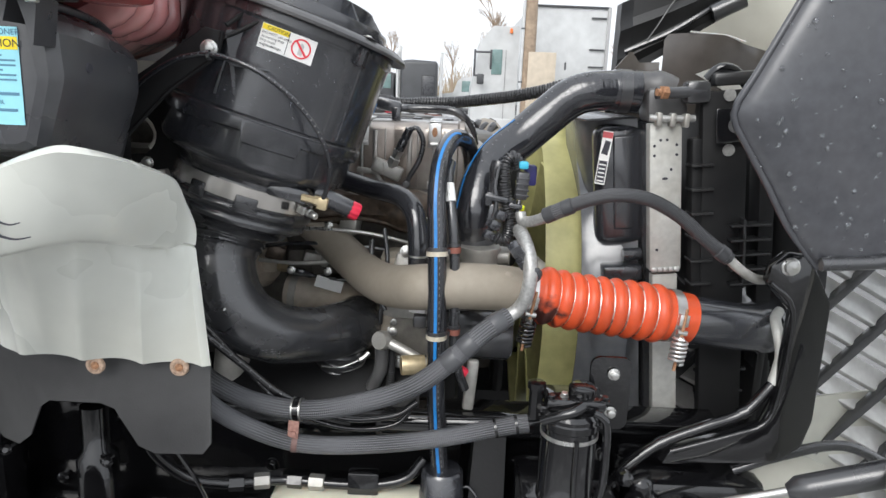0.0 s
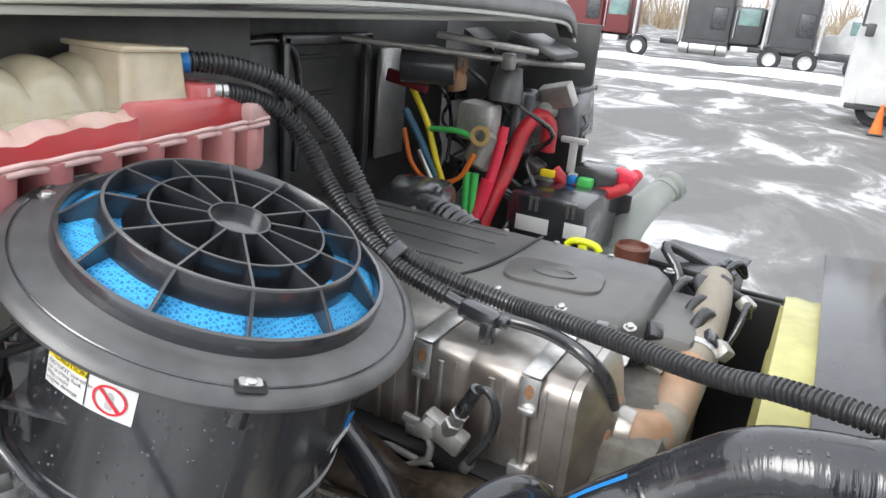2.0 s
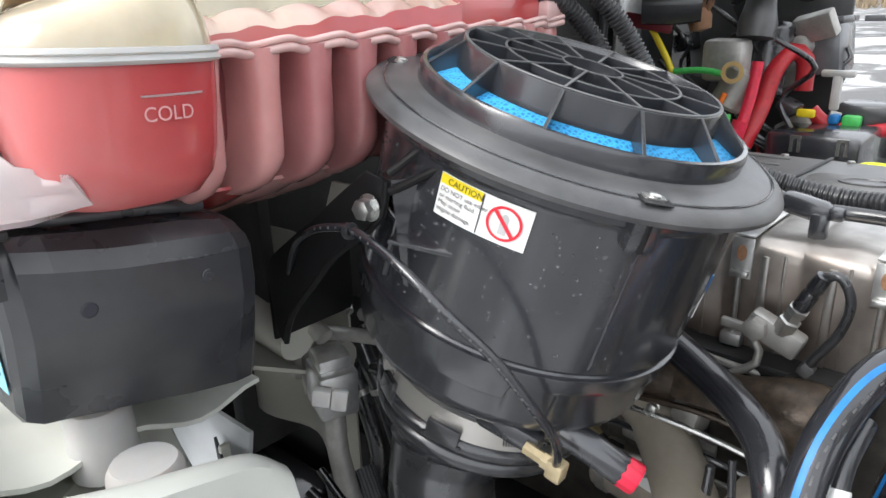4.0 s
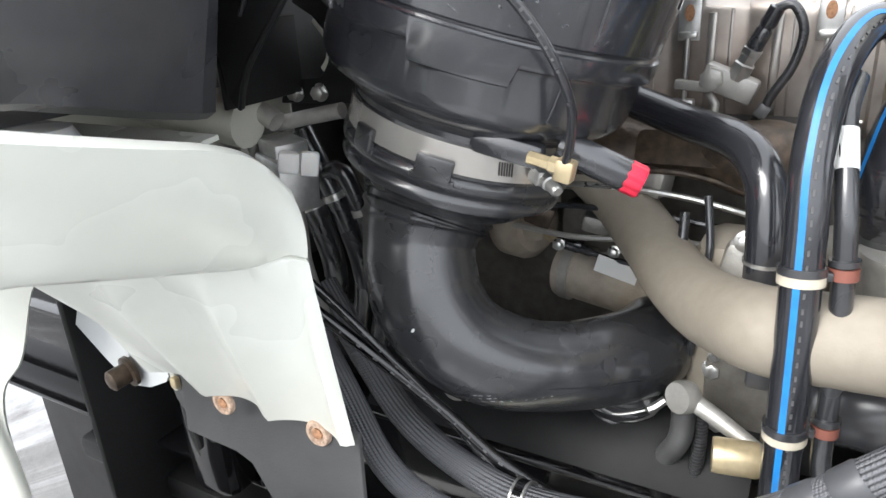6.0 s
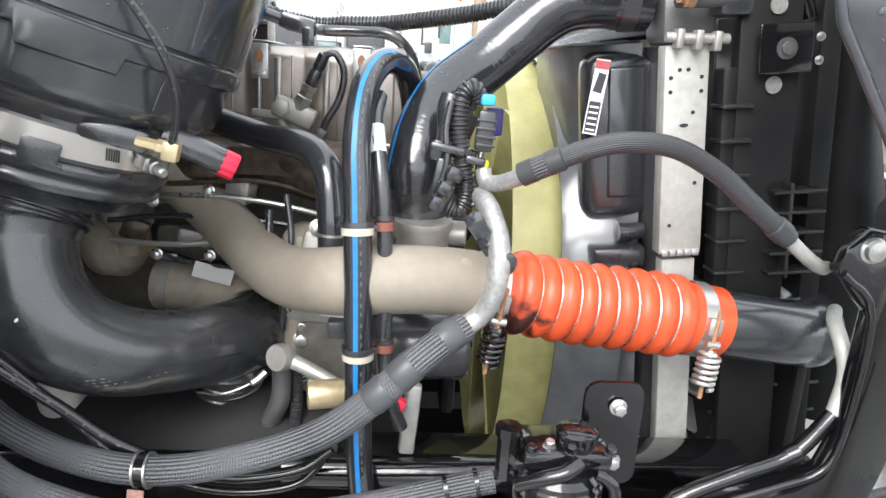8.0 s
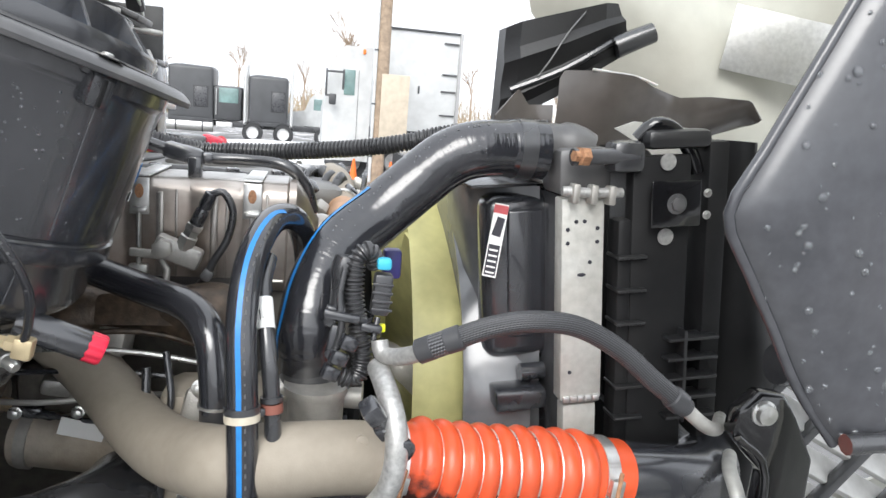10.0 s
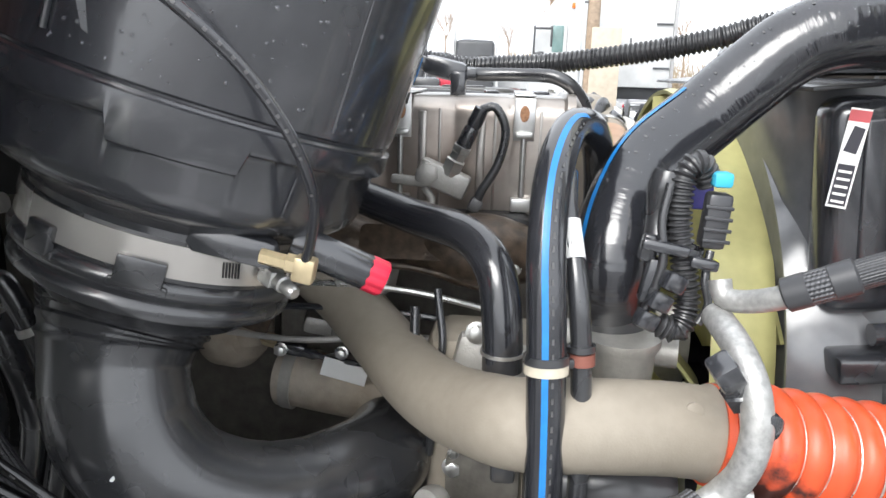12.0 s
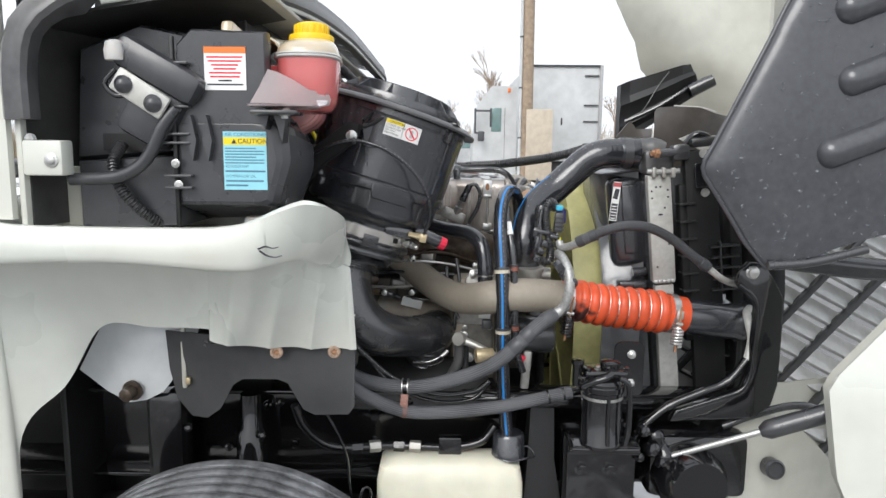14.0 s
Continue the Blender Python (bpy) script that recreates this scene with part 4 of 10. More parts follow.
def air_cleaner():
    o = thing("air_cleaner", AC_C - AC_N * 0.33, "black plastic air cleaner canister, tilted, lid off with its filter showing", "air cleaner")
    prof = [(0.176, 0.012), (0.184, 0.004), (0.196, 0.0015), (0.212, 0.0), (0.226, -0.003), (0.234, -0.008), (0.2375, -0.013), (0.2365, -0.018), (0.2335, -0.0185), (0.205, -0.010)]
    part("flange", lathe(prof, 128, AC_M, cap=False), M_FLANGE, o, "weathered dark grey rim")
    part("rim_groove", lathe([(0.2195, -0.0004), (0.2205, -0.0016), (0.2215, -0.0008)], 96, AC_M, cap=False), M_PLASTIC, o)
    # a belt moulded line runs round the wall, and below it the wall steps in along a line that jogs down and up again
    jog = lambda d: float(np.interp(d, (0, 180, 240, 273.6, 275.2, 304.6, 306.2, 330, 345, 360), (-0.238, -0.238, -0.243, -0.236, -0.2565, -0.2555, -0.236, -0.236, -0.238, -0.238)))
    cols = []
    for d in sorted(set(list(np.arange(0, 360.1, 3.75)) + [273.3, 273.6, 274.1, 274.6, 275.2, 275.6, 304.2, 304.6, 305.1, 305.6, 306.2, 306.6])):
        zs = jog(d)
        prof = [(0.211, -0.010), (0.211, -0.034), (0.2085, -0.038), (can_r(-0.042), -0.042), (can_r(-0.12), -0.12), (can_r(-0.206), -0.206), (0.1995, -0.2085), (0.1985, -0.2115), (0.2, -0.214), (0.2045, -0.2155), (0.2045, zs + 0.006), (0.203, zs + 0.001), (0.1955, zs - 0.002), (0.194, zs - 0.006), (0.1925, -0.285), (0.189, -0.296), (0.182, -0.305), (0.172, -0.312), (0.162, -0.317), (0.153, -0.323), (0.146, -0.33), (0.142, -0.345), (0.05, -0.345)]
        cols.append([AC_M @ Vector((r * math.cos(radians(d)), r * math.sin(radians(d)), z)) for r, z in prof])
    k = len(cols[0])
    part("body", ([tuple(q) for c in cols for q in c], [[i * k + j, i * k + j + 1, (i + 1) * k + j + 1, (i + 1) * k + j] for i in range(len(cols) - 1) for j in range(k - 1)]), M_PLASTIC, o, smooth=26)
    p, out = on_can(13, -0.12, 0.0005)
    m = frame_to(p, out, AC_N)
    for k in range(3):
        part("maker_badge", moved(plate(rounded(0.022, 0.006, 0.002), 0.0008), m @ pose(0.004 * k - 0.004, -0.009 + 0.009 * k, 0.0)), M_BLUE, o, "small blue printed badge")
    p, out = on_can(13, -0.15, 0.0005)
    part("badge_bar", moved(box((0.05, 0.012, 0.001), 0), frame_to(p, out, AC_N.cross(out))), M_INKWHITE, o)
    for a in (38, 323, 150):
        out = AC_M.to_3x3() @ Vector((math.cos(radians(a)), math.sin(radians(a)), 0))
        m = frame_to(AC_M @ Vector((0.212 * math.cos(radians(a)), 0.212 * math.sin(radians(a)), -0.034)), AC_N, out)
        part("catch_lug", moved(join(box((0.018, 0.030, 0.042), 0.005), box((0.012, 0.05, 0.012), 0.004, (-0.004, 0, 0.016))), m), M_PLASTIC, o)
        part("lug_slot", moved(box((0.002, 0.006, 0.03), 0.0008, (0.009, 0, -0.004)), m), M_DARK, o)
    for a, r in ((322, 0.2185), (209, 0.214)):
        d = AC_M.to_3x3() @ Vector((math.cos(radians(a)), math.sin(radians(a)), 0))
        m = frame_to(AC_C + d * r - AC_N * 0.0012, AC_N, d)
        part("rim_slot", moved(plate(rounded(0.022, 0.030, 0.004), 0.0012), m), M_DARK, o, "dark slot in the rim")
        part("rivet", moved(join(plate(rounded(0.012, 0.022, 0.003), 0.002), lathe([(0.006, 0.001), (0.006, 0.004), (0.004, 0.005), (0, 0.005)], 14)), m @ pose(-0.003, 0.0, 0.0008)), M_STEEL, o, "steel clip in the rim")
    # mould seam on the wall, jogging sideways at the belt line
    seam = [on_can(a, z, 0.0002)[0] for a, z in ((325.5, -0.05), (325.8, -0.12), (326.2, -0.20))]
    part("mould_seam", tube(seam, 0.0011, 6, 0.02), M_PLASTIC, o)
    seam = [on_can(a, z, -0.0062)[0] for a, z in ((321.5, -0.248), (321, -0.265), (320.5, -0.285))]
    part("mould_seam", tube(seam, 0.0011, 6, 0.02), M_PLASTIC, o)
    # pressed ribs of the carrier's boss
    for a0, z0, a1, z1 in ((257, -0.072, 246, -0.12), (257, -0.072, 255.5, -0.19), (246, -0.118, 260, -0.124)):
        part("boss_rib", tube([on_can(a0, z0, 0.002)[0], on_can((a0 + a1) / 2, (z0 + z1) / 2, 0.003)[0], on_can(a1, z1, 0.002)[0]], 0.0028, 8, 0.02), M_PLASTIC, o)
    # lower neck with gaiter and steel band
    part("neck", lathe([(0.139, -0.325), (0.142, -0.328), (0.144, -0.336), (0.144, -0.378), (0.149, -0.382), (0.1505, -0.388), (0.149, -0.394), (0.1435, -0.398), (0.142, -0.402), (0.1455, -0.406), (0.147, -0.412), (0.145, -0.418), (0.13, -0.424), (0.116, -0.432), (0.11, -0.445), (0.0, -0.445)], 96, AC_M, cap=False), M_RUBBER, o)
    part("band_clamp", lathe([(0.1445, -0.341), (0.1468, -0.341), (0.1468, -0.373), (0.1445, -0.373), (0.1445, -0.341)], 96, AC_M, cap=False), M_BAND, o, "wide stainless band clamp")
    for a, w in ((288, 0.044), (250, 0.03)):
        a = radians(a)
        m = frame_to(AC_M @ Vector((0.1495 * math.cos(a), 0.1495 * math.sin(a), -0.372)), AC_N, AC_M.to_3x3() @ Vector((math.cos(a), math.sin(a), 0)))
        part("moulded_tab", moved(join(box((0.010, w, 0.028), 0.003), box((0.006, w * 1.2, 0.008), 0.002, (-0.002, 0, -0.014))), m), M_RUBBER, o)
    m = frame_to((-0.225, 1.468, 1.600), (0.75, -0.6, -0.25))
    part("clamp_screw", moved(join(lathe([(0.009, -0.016), (0.009, -0.004), (0.007, -0.003), (0.0072, 0.012), (0.005, 0.015), (0, 0.015)], 12), box((0.022, 0.018, 0.022), 0.003, (0, 0, -0.024))), m), M_STEEL, o, "steel worm screw")
    a0 = radians(322)
    for k in range(6):
        a = a0 - 0.022 * k
        m = frame_to(AC_M @ Vector((0.147 * math.cos(a), 0.147 * math.sin(a), -0.357)), AC_M.to_3x3() @ Vector((math.cos(a), math.sin(a), 0)), AC_N)
        part("band_thread", moved(box((0.016, 0.0016, 0.0016), 0.0004, (0, 0, 0.0004), (0, 0, 12)), m), M_DARK, o)
    return o


air = air_cleaner()


def filter_element():
    o = thing("filter_element", AC_C, "black ribbed air filter end cap over blue filter media", "air filter")
    part("media", lathe([(0.120, 0.030), (0.150, 0.024), (0.170, 0.014), (0.176, 0.010)], 80, AC_M, cap=False), M_MEDIA, o, "bright blue woven media")
    part("base_ring", lathe([(0.1845, 0.000), (0.1852, 0.018), (0.183, 0.024), (0.1785, 0.0245), (0.175, 0.020), (0.174, 0.008)], 112, AC_M, cap=False), M_PLASTIC, o)
    part("cup", lathe([(0.1432, 0.0555), (0.1445, 0.0545), (0.1465, 0.020), (0.140, 0.020), (0.1405, 0.0545), (0.1415, 0.0558), (0.1432, 0.0555)], 112, AC_M, cap=False), M_PLASTIC, o)
    part("cup_edge", lathe([(0.1403, 0.0556), (0.1408, 0.0566), (0.1434, 0.0566), (0.144, 0.0556)], 112, AC_M, cap=False), M_FLANGE, o)
    part("floor_disc", lathe([(0.0, 0.020), (0.142, 0.018)], 64, AC_M, cap=False), M_PLASTIC, o)
    for r, h in ((0.098, 0.0555), (0.034, 0.0555)):
        part("rib_ring", lathe([(r - 0.0013, 0.018), (r - 0.0011, h), (r + 0.0011, h), (r + 0.0013, 0.018)], 72, AC_M, cap=False), M_PLASTIC, o)
        part("rib_edge", lathe([(r - 0.0013, h), (r - 0.0011, h + 0.001), (r + 0.0011, h + 0.001), (r + 0.0013, h)], 72, AC_M, cap=False), M_FLANGE, o)
    part("hub_disc", lathe([(0, 0.044), (0.033, 0.044)], 32, AC_M, cap=False), M_PLASTIC, o)
    for k in range(12):
        rr = AC_M @ pose(0, 0, 0, 0, 0, 30 * k + 21)
        part("spoke", moved(box((0.107, 0.0022, 0.038), 0, (0.0875, 0, 0.037)), rr), M_PLASTIC, o)
        part("spoke_edge", moved(box((0.107, 0.0025, 0.0012), 0, (0.0875, 0, 0.0562)), rr), M_FLANGE, o)
        part("fin", plate([(0.143, 0.014), (0.1815, 0.014), (0.1815, 0.0225), (0.1455, 0.0545), (0.143, 0.0545)], 0.0026, rr @ pose(0, 0.0013, 0, 90, 0, 0)), M_PLASTIC, o)
        part("fin_edge", plate([(0.1815, 0.0225), (0.1455, 0.0545), (0.1445, 0.0535), (0.1805, 0.0215)], 0.0032, rr @ pose(0, 0.0016, 0, 90, 0, 0)), M_FLANGE, o)
    return o


filter_element()


def caution_sticker():
    """Ether warning on the canister's wall."""
    o = thing("caution_sticker", (-0.25, 1.385, 1.88), "white and yellow caution sticker with a red prohibition ring", "sticker")
    # angular place on the wall
    inv = AC_M.inverted()
    tl, tr, br, bl = [inv @ Vector(p) for p in ((-0.287, 1.362, 1.958), (-0.195, 1.385, 1.925), (-0.209, 1.383, 1.8815), (-0.3055, 1.362, 1.9205))]
    ang = lambda v: math.atan2(v.y, v.x)
    a0, a1 = (ang(tl) + ang(bl)) / 2, (ang(tr) + ang(br)) / 2
    z1, z0 = (tl.z + tr.z) / 2, (bl.z + br.z) / 2
    if a1 < a0:
        a1 += 2 * math.pi
    R = can_r

    def at(u, v, lift=0.0):
        a = a0 + (a1 - a0) * u
        z = z0 + (z1 - z0) * v
        r = R(z) + lift
        return AC_M @ Vector((r * math.cos(a), r * math.sin(a), z))

    def patch(u0, u1, v0, v1, lift, n=14):
        return sheet([[at(u0 + (u1 - u0) * i / n, v0 + (v1 - v0) * j / 3, lift) for j in range(4)] for i in range(n + 1)], 0.0003)
    part("paper", patch(0, 1, 0, 1, 0.0008), M_LABEL, o)
    part("yellow_panel", patch(0.01, 0.49, 0.76, 0.985, 0.0016), M_LYEL, o)
    part("divider", patch(0.495, 0.505, 0.03, 0.97, 0.0016), M_INK, o)
    wlen = (at(1, 0.5) - at(0, 0.5)).length
    hlen = (at(0.5, 1) - at(0.5, 0)).length

    def bend(data, u0, v0, lift):
        return [tuple(at(u0 + x / wlen, v0 + y / hlen, lift)) for x, y, z in data[0]], data[1]
    part("lettering", bend(lettering("CAUTION", hlen * 0.2, Matrix()), 0.1, 0.8, 0.0024), M_INK, o, smooth=0)
    for k, line in enumerate(("DO NOT use ether", "or starting fluid.", "May cause", "engine damage.")):
        part("lettering", bend(lettering(line, hlen * 0.15, Matrix()), 0.03, 0.6 - 0.155 * k, 0.0022), M_INK, o, smooth=0)
    rg = []
    for i in range(40):
        a = 2 * math.pi * i / 40
        for rr in (0.40, 0.34):
            rg.append(at(0.75 + rr * math.cos(a) * hlen / wlen, 0.5 + rr * math.sin(a), 0.0022))
    fs = [[2 * i, 2 * i + 1, 2 * ((i + 1) % 40) + 1, 2 * ((i + 1) % 40)] for i in range(40)]
    part("prohibition_ring", (rg, fs), M_LRED, o)
    can = [at(0.75 + x * hlen / wlen, 0.5 + y, 0.0018) for x, y in ((-0.09, -0.26), (0.09, -0.26), (0.09, 0.14), (0.03, 0.22), (-0.03, 0.22), (-0.09, 0.14))]
    part("can_outline", (can, [[0, 1, 2, 3, 4, 5]]), mat("pale_grey_print", (0.5, 0.5, 0.5), 0.5), o)
    s = 0.27
    sl = [at(0.75 + x * hlen / wlen, 0.5 + y, 0.0026) for x, y in ((-s - 0.03, s - 0.03), (-s + 0.03, s + 0.03), (s + 0.03, -s + 0.03), (s - 0.03, -s - 0.03))]
    part("prohibition_bar", (sl, [[0, 1, 2, 3]]), M_LRED, o)


caution_sticker()


def canister_drops():
    def at(u, v):
        z = -0.05 - 0.15 * v
        return on_can(225 + 110 * u, z)
    bumps_on("rain_beading", at, 260, 5, air, (0.0008, 0.0026))


canister_drops()


# ---- intake elbow ----
ELBOW = [(-0.409, 1.551, 1.595), (-0.42, 1.535, 1.55), (-0.428, 1.516, 1.51), (-0.424, 1.497, 1.462), (-0.405, 1.487, 1.41), (-0.365, 1.493, 1.36), (-0.31, 1.525, 1.325), (-0.25, 1.575, 1.306), (-0.2, 1.635, 1.296), (-0.172, 1.69, 1.288), (-0.165, 1.75, 1.28)]
elbow = thing("intake_elbow", (-0.3, 1.6, 1.21), "black moulded rubber intake elbow below the air cleaner", "intake duct")
part("duct", tube(ELBOW, lambda s, f: 0.088 - 0.012 * min(1, max(0, (s - 0.06) / 0.06)) - 0.014 * min(1, max(0, (f - 0.28) / 0.35)) + 0.006 * min(1, max(0, (f - 0.7) / 0.2)) + (0.0035 if 0.062 < s < 0.068 or 0.076 < s < 0.081 or 0.089 < s < 0.093 else 0), 48, 0.003), M_RUBBER, elbow)
part("mould_line", stripe(ELBOW, 0.0645, (0.2, -1, 0.1), 0.012, lo=0.6, hi=0.97, lift=0.001), M_RUBBER, elbow)
part("lower_outlet", tube([(-0.19, 1.655, 1.305), (-0.19, 1.675, 1.262), (-0.195, 1.69, 1.222), (-0.20, 1.70, 1.19)], lambda s, f: 0.063 - 0.006 * f + 0.0025 * (s % 0.028 < 0.009), 36, 0.003), M_RUBBER, elbow)
part("clamp_band", ring((-0.196, 1.692, 1.216), (0.1, 0.3, -1), 0.0605, 0.010, 0.0015), M_SATIN, elbow, "dark band clamp")
part("clamp_band", ring((-0.19, 1.69, 1.2), (0.1, 0.05, -1), 0.053, 0.008, 0.0015), M_STEEL, elbow, "thin wire clamp")
part("clamp_tail", tube([(-0.235, 1.64, 1.205), (-0.19, 1.632, 1.208), (-0.145, 1.64, 1.225), (-0.125, 1.65, 1.24)], lambda s, f: 0.002 + 0.005 * (f > 0.75), 8, 0.006), M_STEEL, elbow)
for p in ((-0.389, 1.416, 1.411), (-0.192, 1.583, 1.314)):
    m = frame_to(p, (0, -1, 0.2))
    part("paint_dot", moved(lathe([(0.0035, -0.004), (0.0035, 0.0012), (0, 0.0016)], 10), m), M_INKWHITE, elbow, "white paint dot")
# marks paler than the duct: their whitish highlights are put into the colour
M_MOULD = mat("highlit_rubber_print", (0.16, 0.16, 0.165), 0.35, scale=200, var=0.4, bump=0, spec=0.9)
rnd = random.Random(31)


def duct_mark(x, z, w, n):
    """A row of small raised moulded marks on the duct's near side."""
    rows = rail(ELBOW, 0.004)
    for k in range(n):
        px = x + w * k / n
        q = min(rows, key=lambda r: abs(r[0].x - px) + (r[0].z > 1.40))
        rad = 0.0635 + 0.010 * max(0, min(1, (-0.30 - px) / 0.12))
        dz = max(-0.06, min(0.06, z - q[0].z))
        nrm = Vector((0.42, -1, 0)).normalized() * (rad ** 2 - dz ** 2) ** 0.5 + Vector((0, 0, dz))
        part("raised_marking", moved(box((w / n * rnd.uniform(0.5, 0.85), 0.0026, 0.0016), 0.0004), Matrix.Translation(q[0] + nrm) @ pose(0, 0, 0, rnd.uniform(-3, 3), 0, 23)), M_MOULD, elbow)


duct_mark(-0.315, 1.325, 0.03, 5)
duct_mark(-0.345, 1.315, 0.085, 11)
duct_mark(-0.345, 1.309, 0.09, 12)
duct_mark(-0.335, 1.303, 0.08, 9)
duct_mark(-0.228, 1.338, 0.026, 4)

# ---- charge air pipe and orange hose ----
CHARGE = [(-0.347, 1.812, 1.569), (-0.318, 1.822, 1.539), (-0.250, 1.810, 1.482), (-0.190, 1.758, 1.444), (-0.129, 1.679, 1.421), (-0.078, 1.613, 1.419), (-0.033, 1.560, 1.431), (0.011, 1.516, 1.446), (0.083, 1.510, 1.453), (0.160, 1.523, 1.449), (0.205, 1.532, 1.442), (0.226, 1.536, 1.438)]
chg = thing("charge_air_pipe", (0.05, 1.55, 1.38), "cast aluminium charge air pipe, dull and dirt-stained", "pipe")
part("pipe_body", tube(CHARGE, lambda s, f: 0.045 + 0.004 * min(1, max(0, (f - 0.35) / 0.3)) + 0.003 * (f > 0.97), 40, 0.008), M_TAN, chg)
for p in ((0.180, 1.497, 1.483), (0.145, 1.482, 1.436)):
    part("boss", moved(lathe([(0.009, -0.006), (0.009, 0.003), (0.0075, 0.004), (0, 0.004)], 16), frame_to(p, (0.05, -0.93, 0.3))), M_TAN, chg)
ORANGE = [(0.205, 1.532, 1.441), (0.25, 1.537, 1.434), (0.345, 1.552, 1.415), (0.462, 1.562, 1.401), (0.55, 1.572, 1.388), (0.588, 1.578, 1.381)]
hump = thing("charge_air_hose", (0.42, 1.57, 1.32), "orange silicone bellows hose with wire rings and black burn marks", "hose")


def bellows(s, f):
    lo, hi, n = 0.045, 0.327, 9
    if s < lo:
        return 0.0535
    if s > hi:
        return 0.0565
    k = ((s - lo) / (hi - lo) * n) % 1
    return 0.0525 + 0.0105 * math.sin(math.pi * k) ** 0.7 + 0.003 * f


part("bellows", tube(ORANGE, bellows, 48, 0.003), M_ORANGE, hump)
rows_o = rail(ORANGE, 0.003)
for k in range(1, 9):
    s = 0.045 + 0.282 * k / 9
    q = min(rows_o, key=lambda r: abs(r[4] - s))
    part("wire_ring", moved(lathe([(0.0545 + 0.0016 * math.cos(t) + 0.003 * k / 9, 0.0018 * math.sin(t)) for t in [i * math.pi / 3 for i in range(7)]], 40, cap=False), frame_to(q[0], q[1])), M_STEEL, hump, "steel support ring")


def tbolt_clamp(at, axis, r, out, w=0.022, spring=None):
    """A spring-loaded T-bolt band clamp; out points to its screw."""
    o = thing("t_bolt_clamp", Vector(at) - Vector((0, 0, r)), "stainless spring-loaded T-bolt clamp round the hose", "hose clamp", "T-bolt clamps")
    part("band", ring(at, axis, r, w, 0.0018, 48), M_ALU, o)
    m = frame_to(Vector(at), axis, out)
    part("trunnion", moved(join(box((0.012, 0.026, w), 0.002, (r + 0.006, 0.004, 0)), lathe([(0.006, -w / 2), (0.006, w / 2)], 12, pose(r + 0.010, -0.022, 0))), m), M_STEEL, o)
    part("screw", moved(tube([(r + 0.012, 0.03, 0), (r + 0.012, -0.105, 0)], 0.0035, 10, 0.05), m), M_RUST, o)
    coil = [(r + 0.012 + 0.0145 * math.cos(t), -0.034 - 0.054 * t / (2 * math.pi * 6), 0.0145 * math.sin(t)) for t in np.linspace(0, 2 * math.pi * 6, 80)]
    part("spring", moved(tube(coil, 0.0034, 8, 0.006), m), spring or M_ALU, o)
    part("nut", moved(lathe([(0.007, 0), (0.007, 0.012)], 6, pose(r + 0.012, -0.03, 0, 90, 0, 0)), m), M_STEEL, o)
    return o


q = min(rows_o, key=lambda r: abs(r[4] - 0.350))
tbolt_clamp(q[0], -q[1], 0.0575, (-0.1, -1, 0.12))
q = min(rows_o, key=lambda r: abs(r[4] - 0.022))
tbolt_clamp(q[0], -q[1], 0.0545, (-0.1, -1, -0.1), spring=M_GLOSS)
outlet = thing("cooler_outlet", (0.70, 1.62, 1.29), "black plastic charge air cooler outlet neck", "pipe")
part("neck", tube([(0.572, 1.575, 1.383), (0.7, 1.598, 1.362), (0.78, 1.625, 1.35)], lambda s, f: 0.0545 + 0.004 * (f > 0.9), 40, 0.01), M_PLASTIC, outlet)
part("elbow_body", tube([(0.77, 1.625, 1.35), (0.80, 1.67, 1.348), (0.81, 1.76, 1.36)], lambda s, f: 0.06, 32, 0.01), M_PLASTIC, outlet)

# ---- hoses in front of the engine ----
BLUE = [(0.062, 1.49, 0.97), (0.046, 1.484, 1.12), (0.038, 1.476, 1.237), (0.035, 1.470, 1.354), (0.032, 1.472, 1.461), (0.028, 1.483, 1.56), (0.024, 1.503, 1.645), (0.030, 1.55, 1.712), (0.052, 1.633, 1.749), (0.082, 1.695, 1.742), (0.10, 1.742, 1.69), (0.105, 1.76, 1.60)]
bl = thing("coolant_hose", (0.05, 1.5, 0.97), "black coolant hose with a bright blue stripe, looping over", "hose", "coolant hoses")
part("hose_body", tube(BLUE, 0.0195, 24, 0.008), M_HOSE, bl)
part("blue_stripe", stripe(BLUE, 0.0195, (-0.12, -1, 0.1), 0.165, lo=0.0, hi=0.8), M_BLUE, bl, "bright blue printed stripe")
for kk in range(60):
    lo = 0.01 + 0.0128 * kk
    part("print_dash", stripe(BLUE, 0.0195, (0.26, -1, 0.1), 0.06, step=0.003, lo=lo, hi=lo + 0.0085), M_FLANGE, bl)
THIN = [(0.10, 1.515, 1.22), (0.085, 1.50, 1.265), (0.072, 1.492, 1.315), (0.070, 1.490, 1.42), (0.064, 1.495, 1.54), (0.056, 1.508, 1.61), (0.046, 1.55, 1.67), (0.05, 1.61, 1.70)]
th = thing("fuel_line", (0.07, 1.51, 1.22), "thin black fuel line with a white tag", "hose")
part("hose_body", tube(THIN, 0.0108, 18, 0.008), M_RUBBER, th)
part("white_tag", tube([(0.0475, 1.54, 1.662), (0.053, 1.517, 1.628)], 0.0116, 16, 0.02), M_LABEL, th, "white paper tag")
part("red_cap", moved(box((0.022, 0.018, 0.02), 0.004), pose(0.094, 1.508, 1.262, 0, 30, 0)), M_RED, th, "red plug")


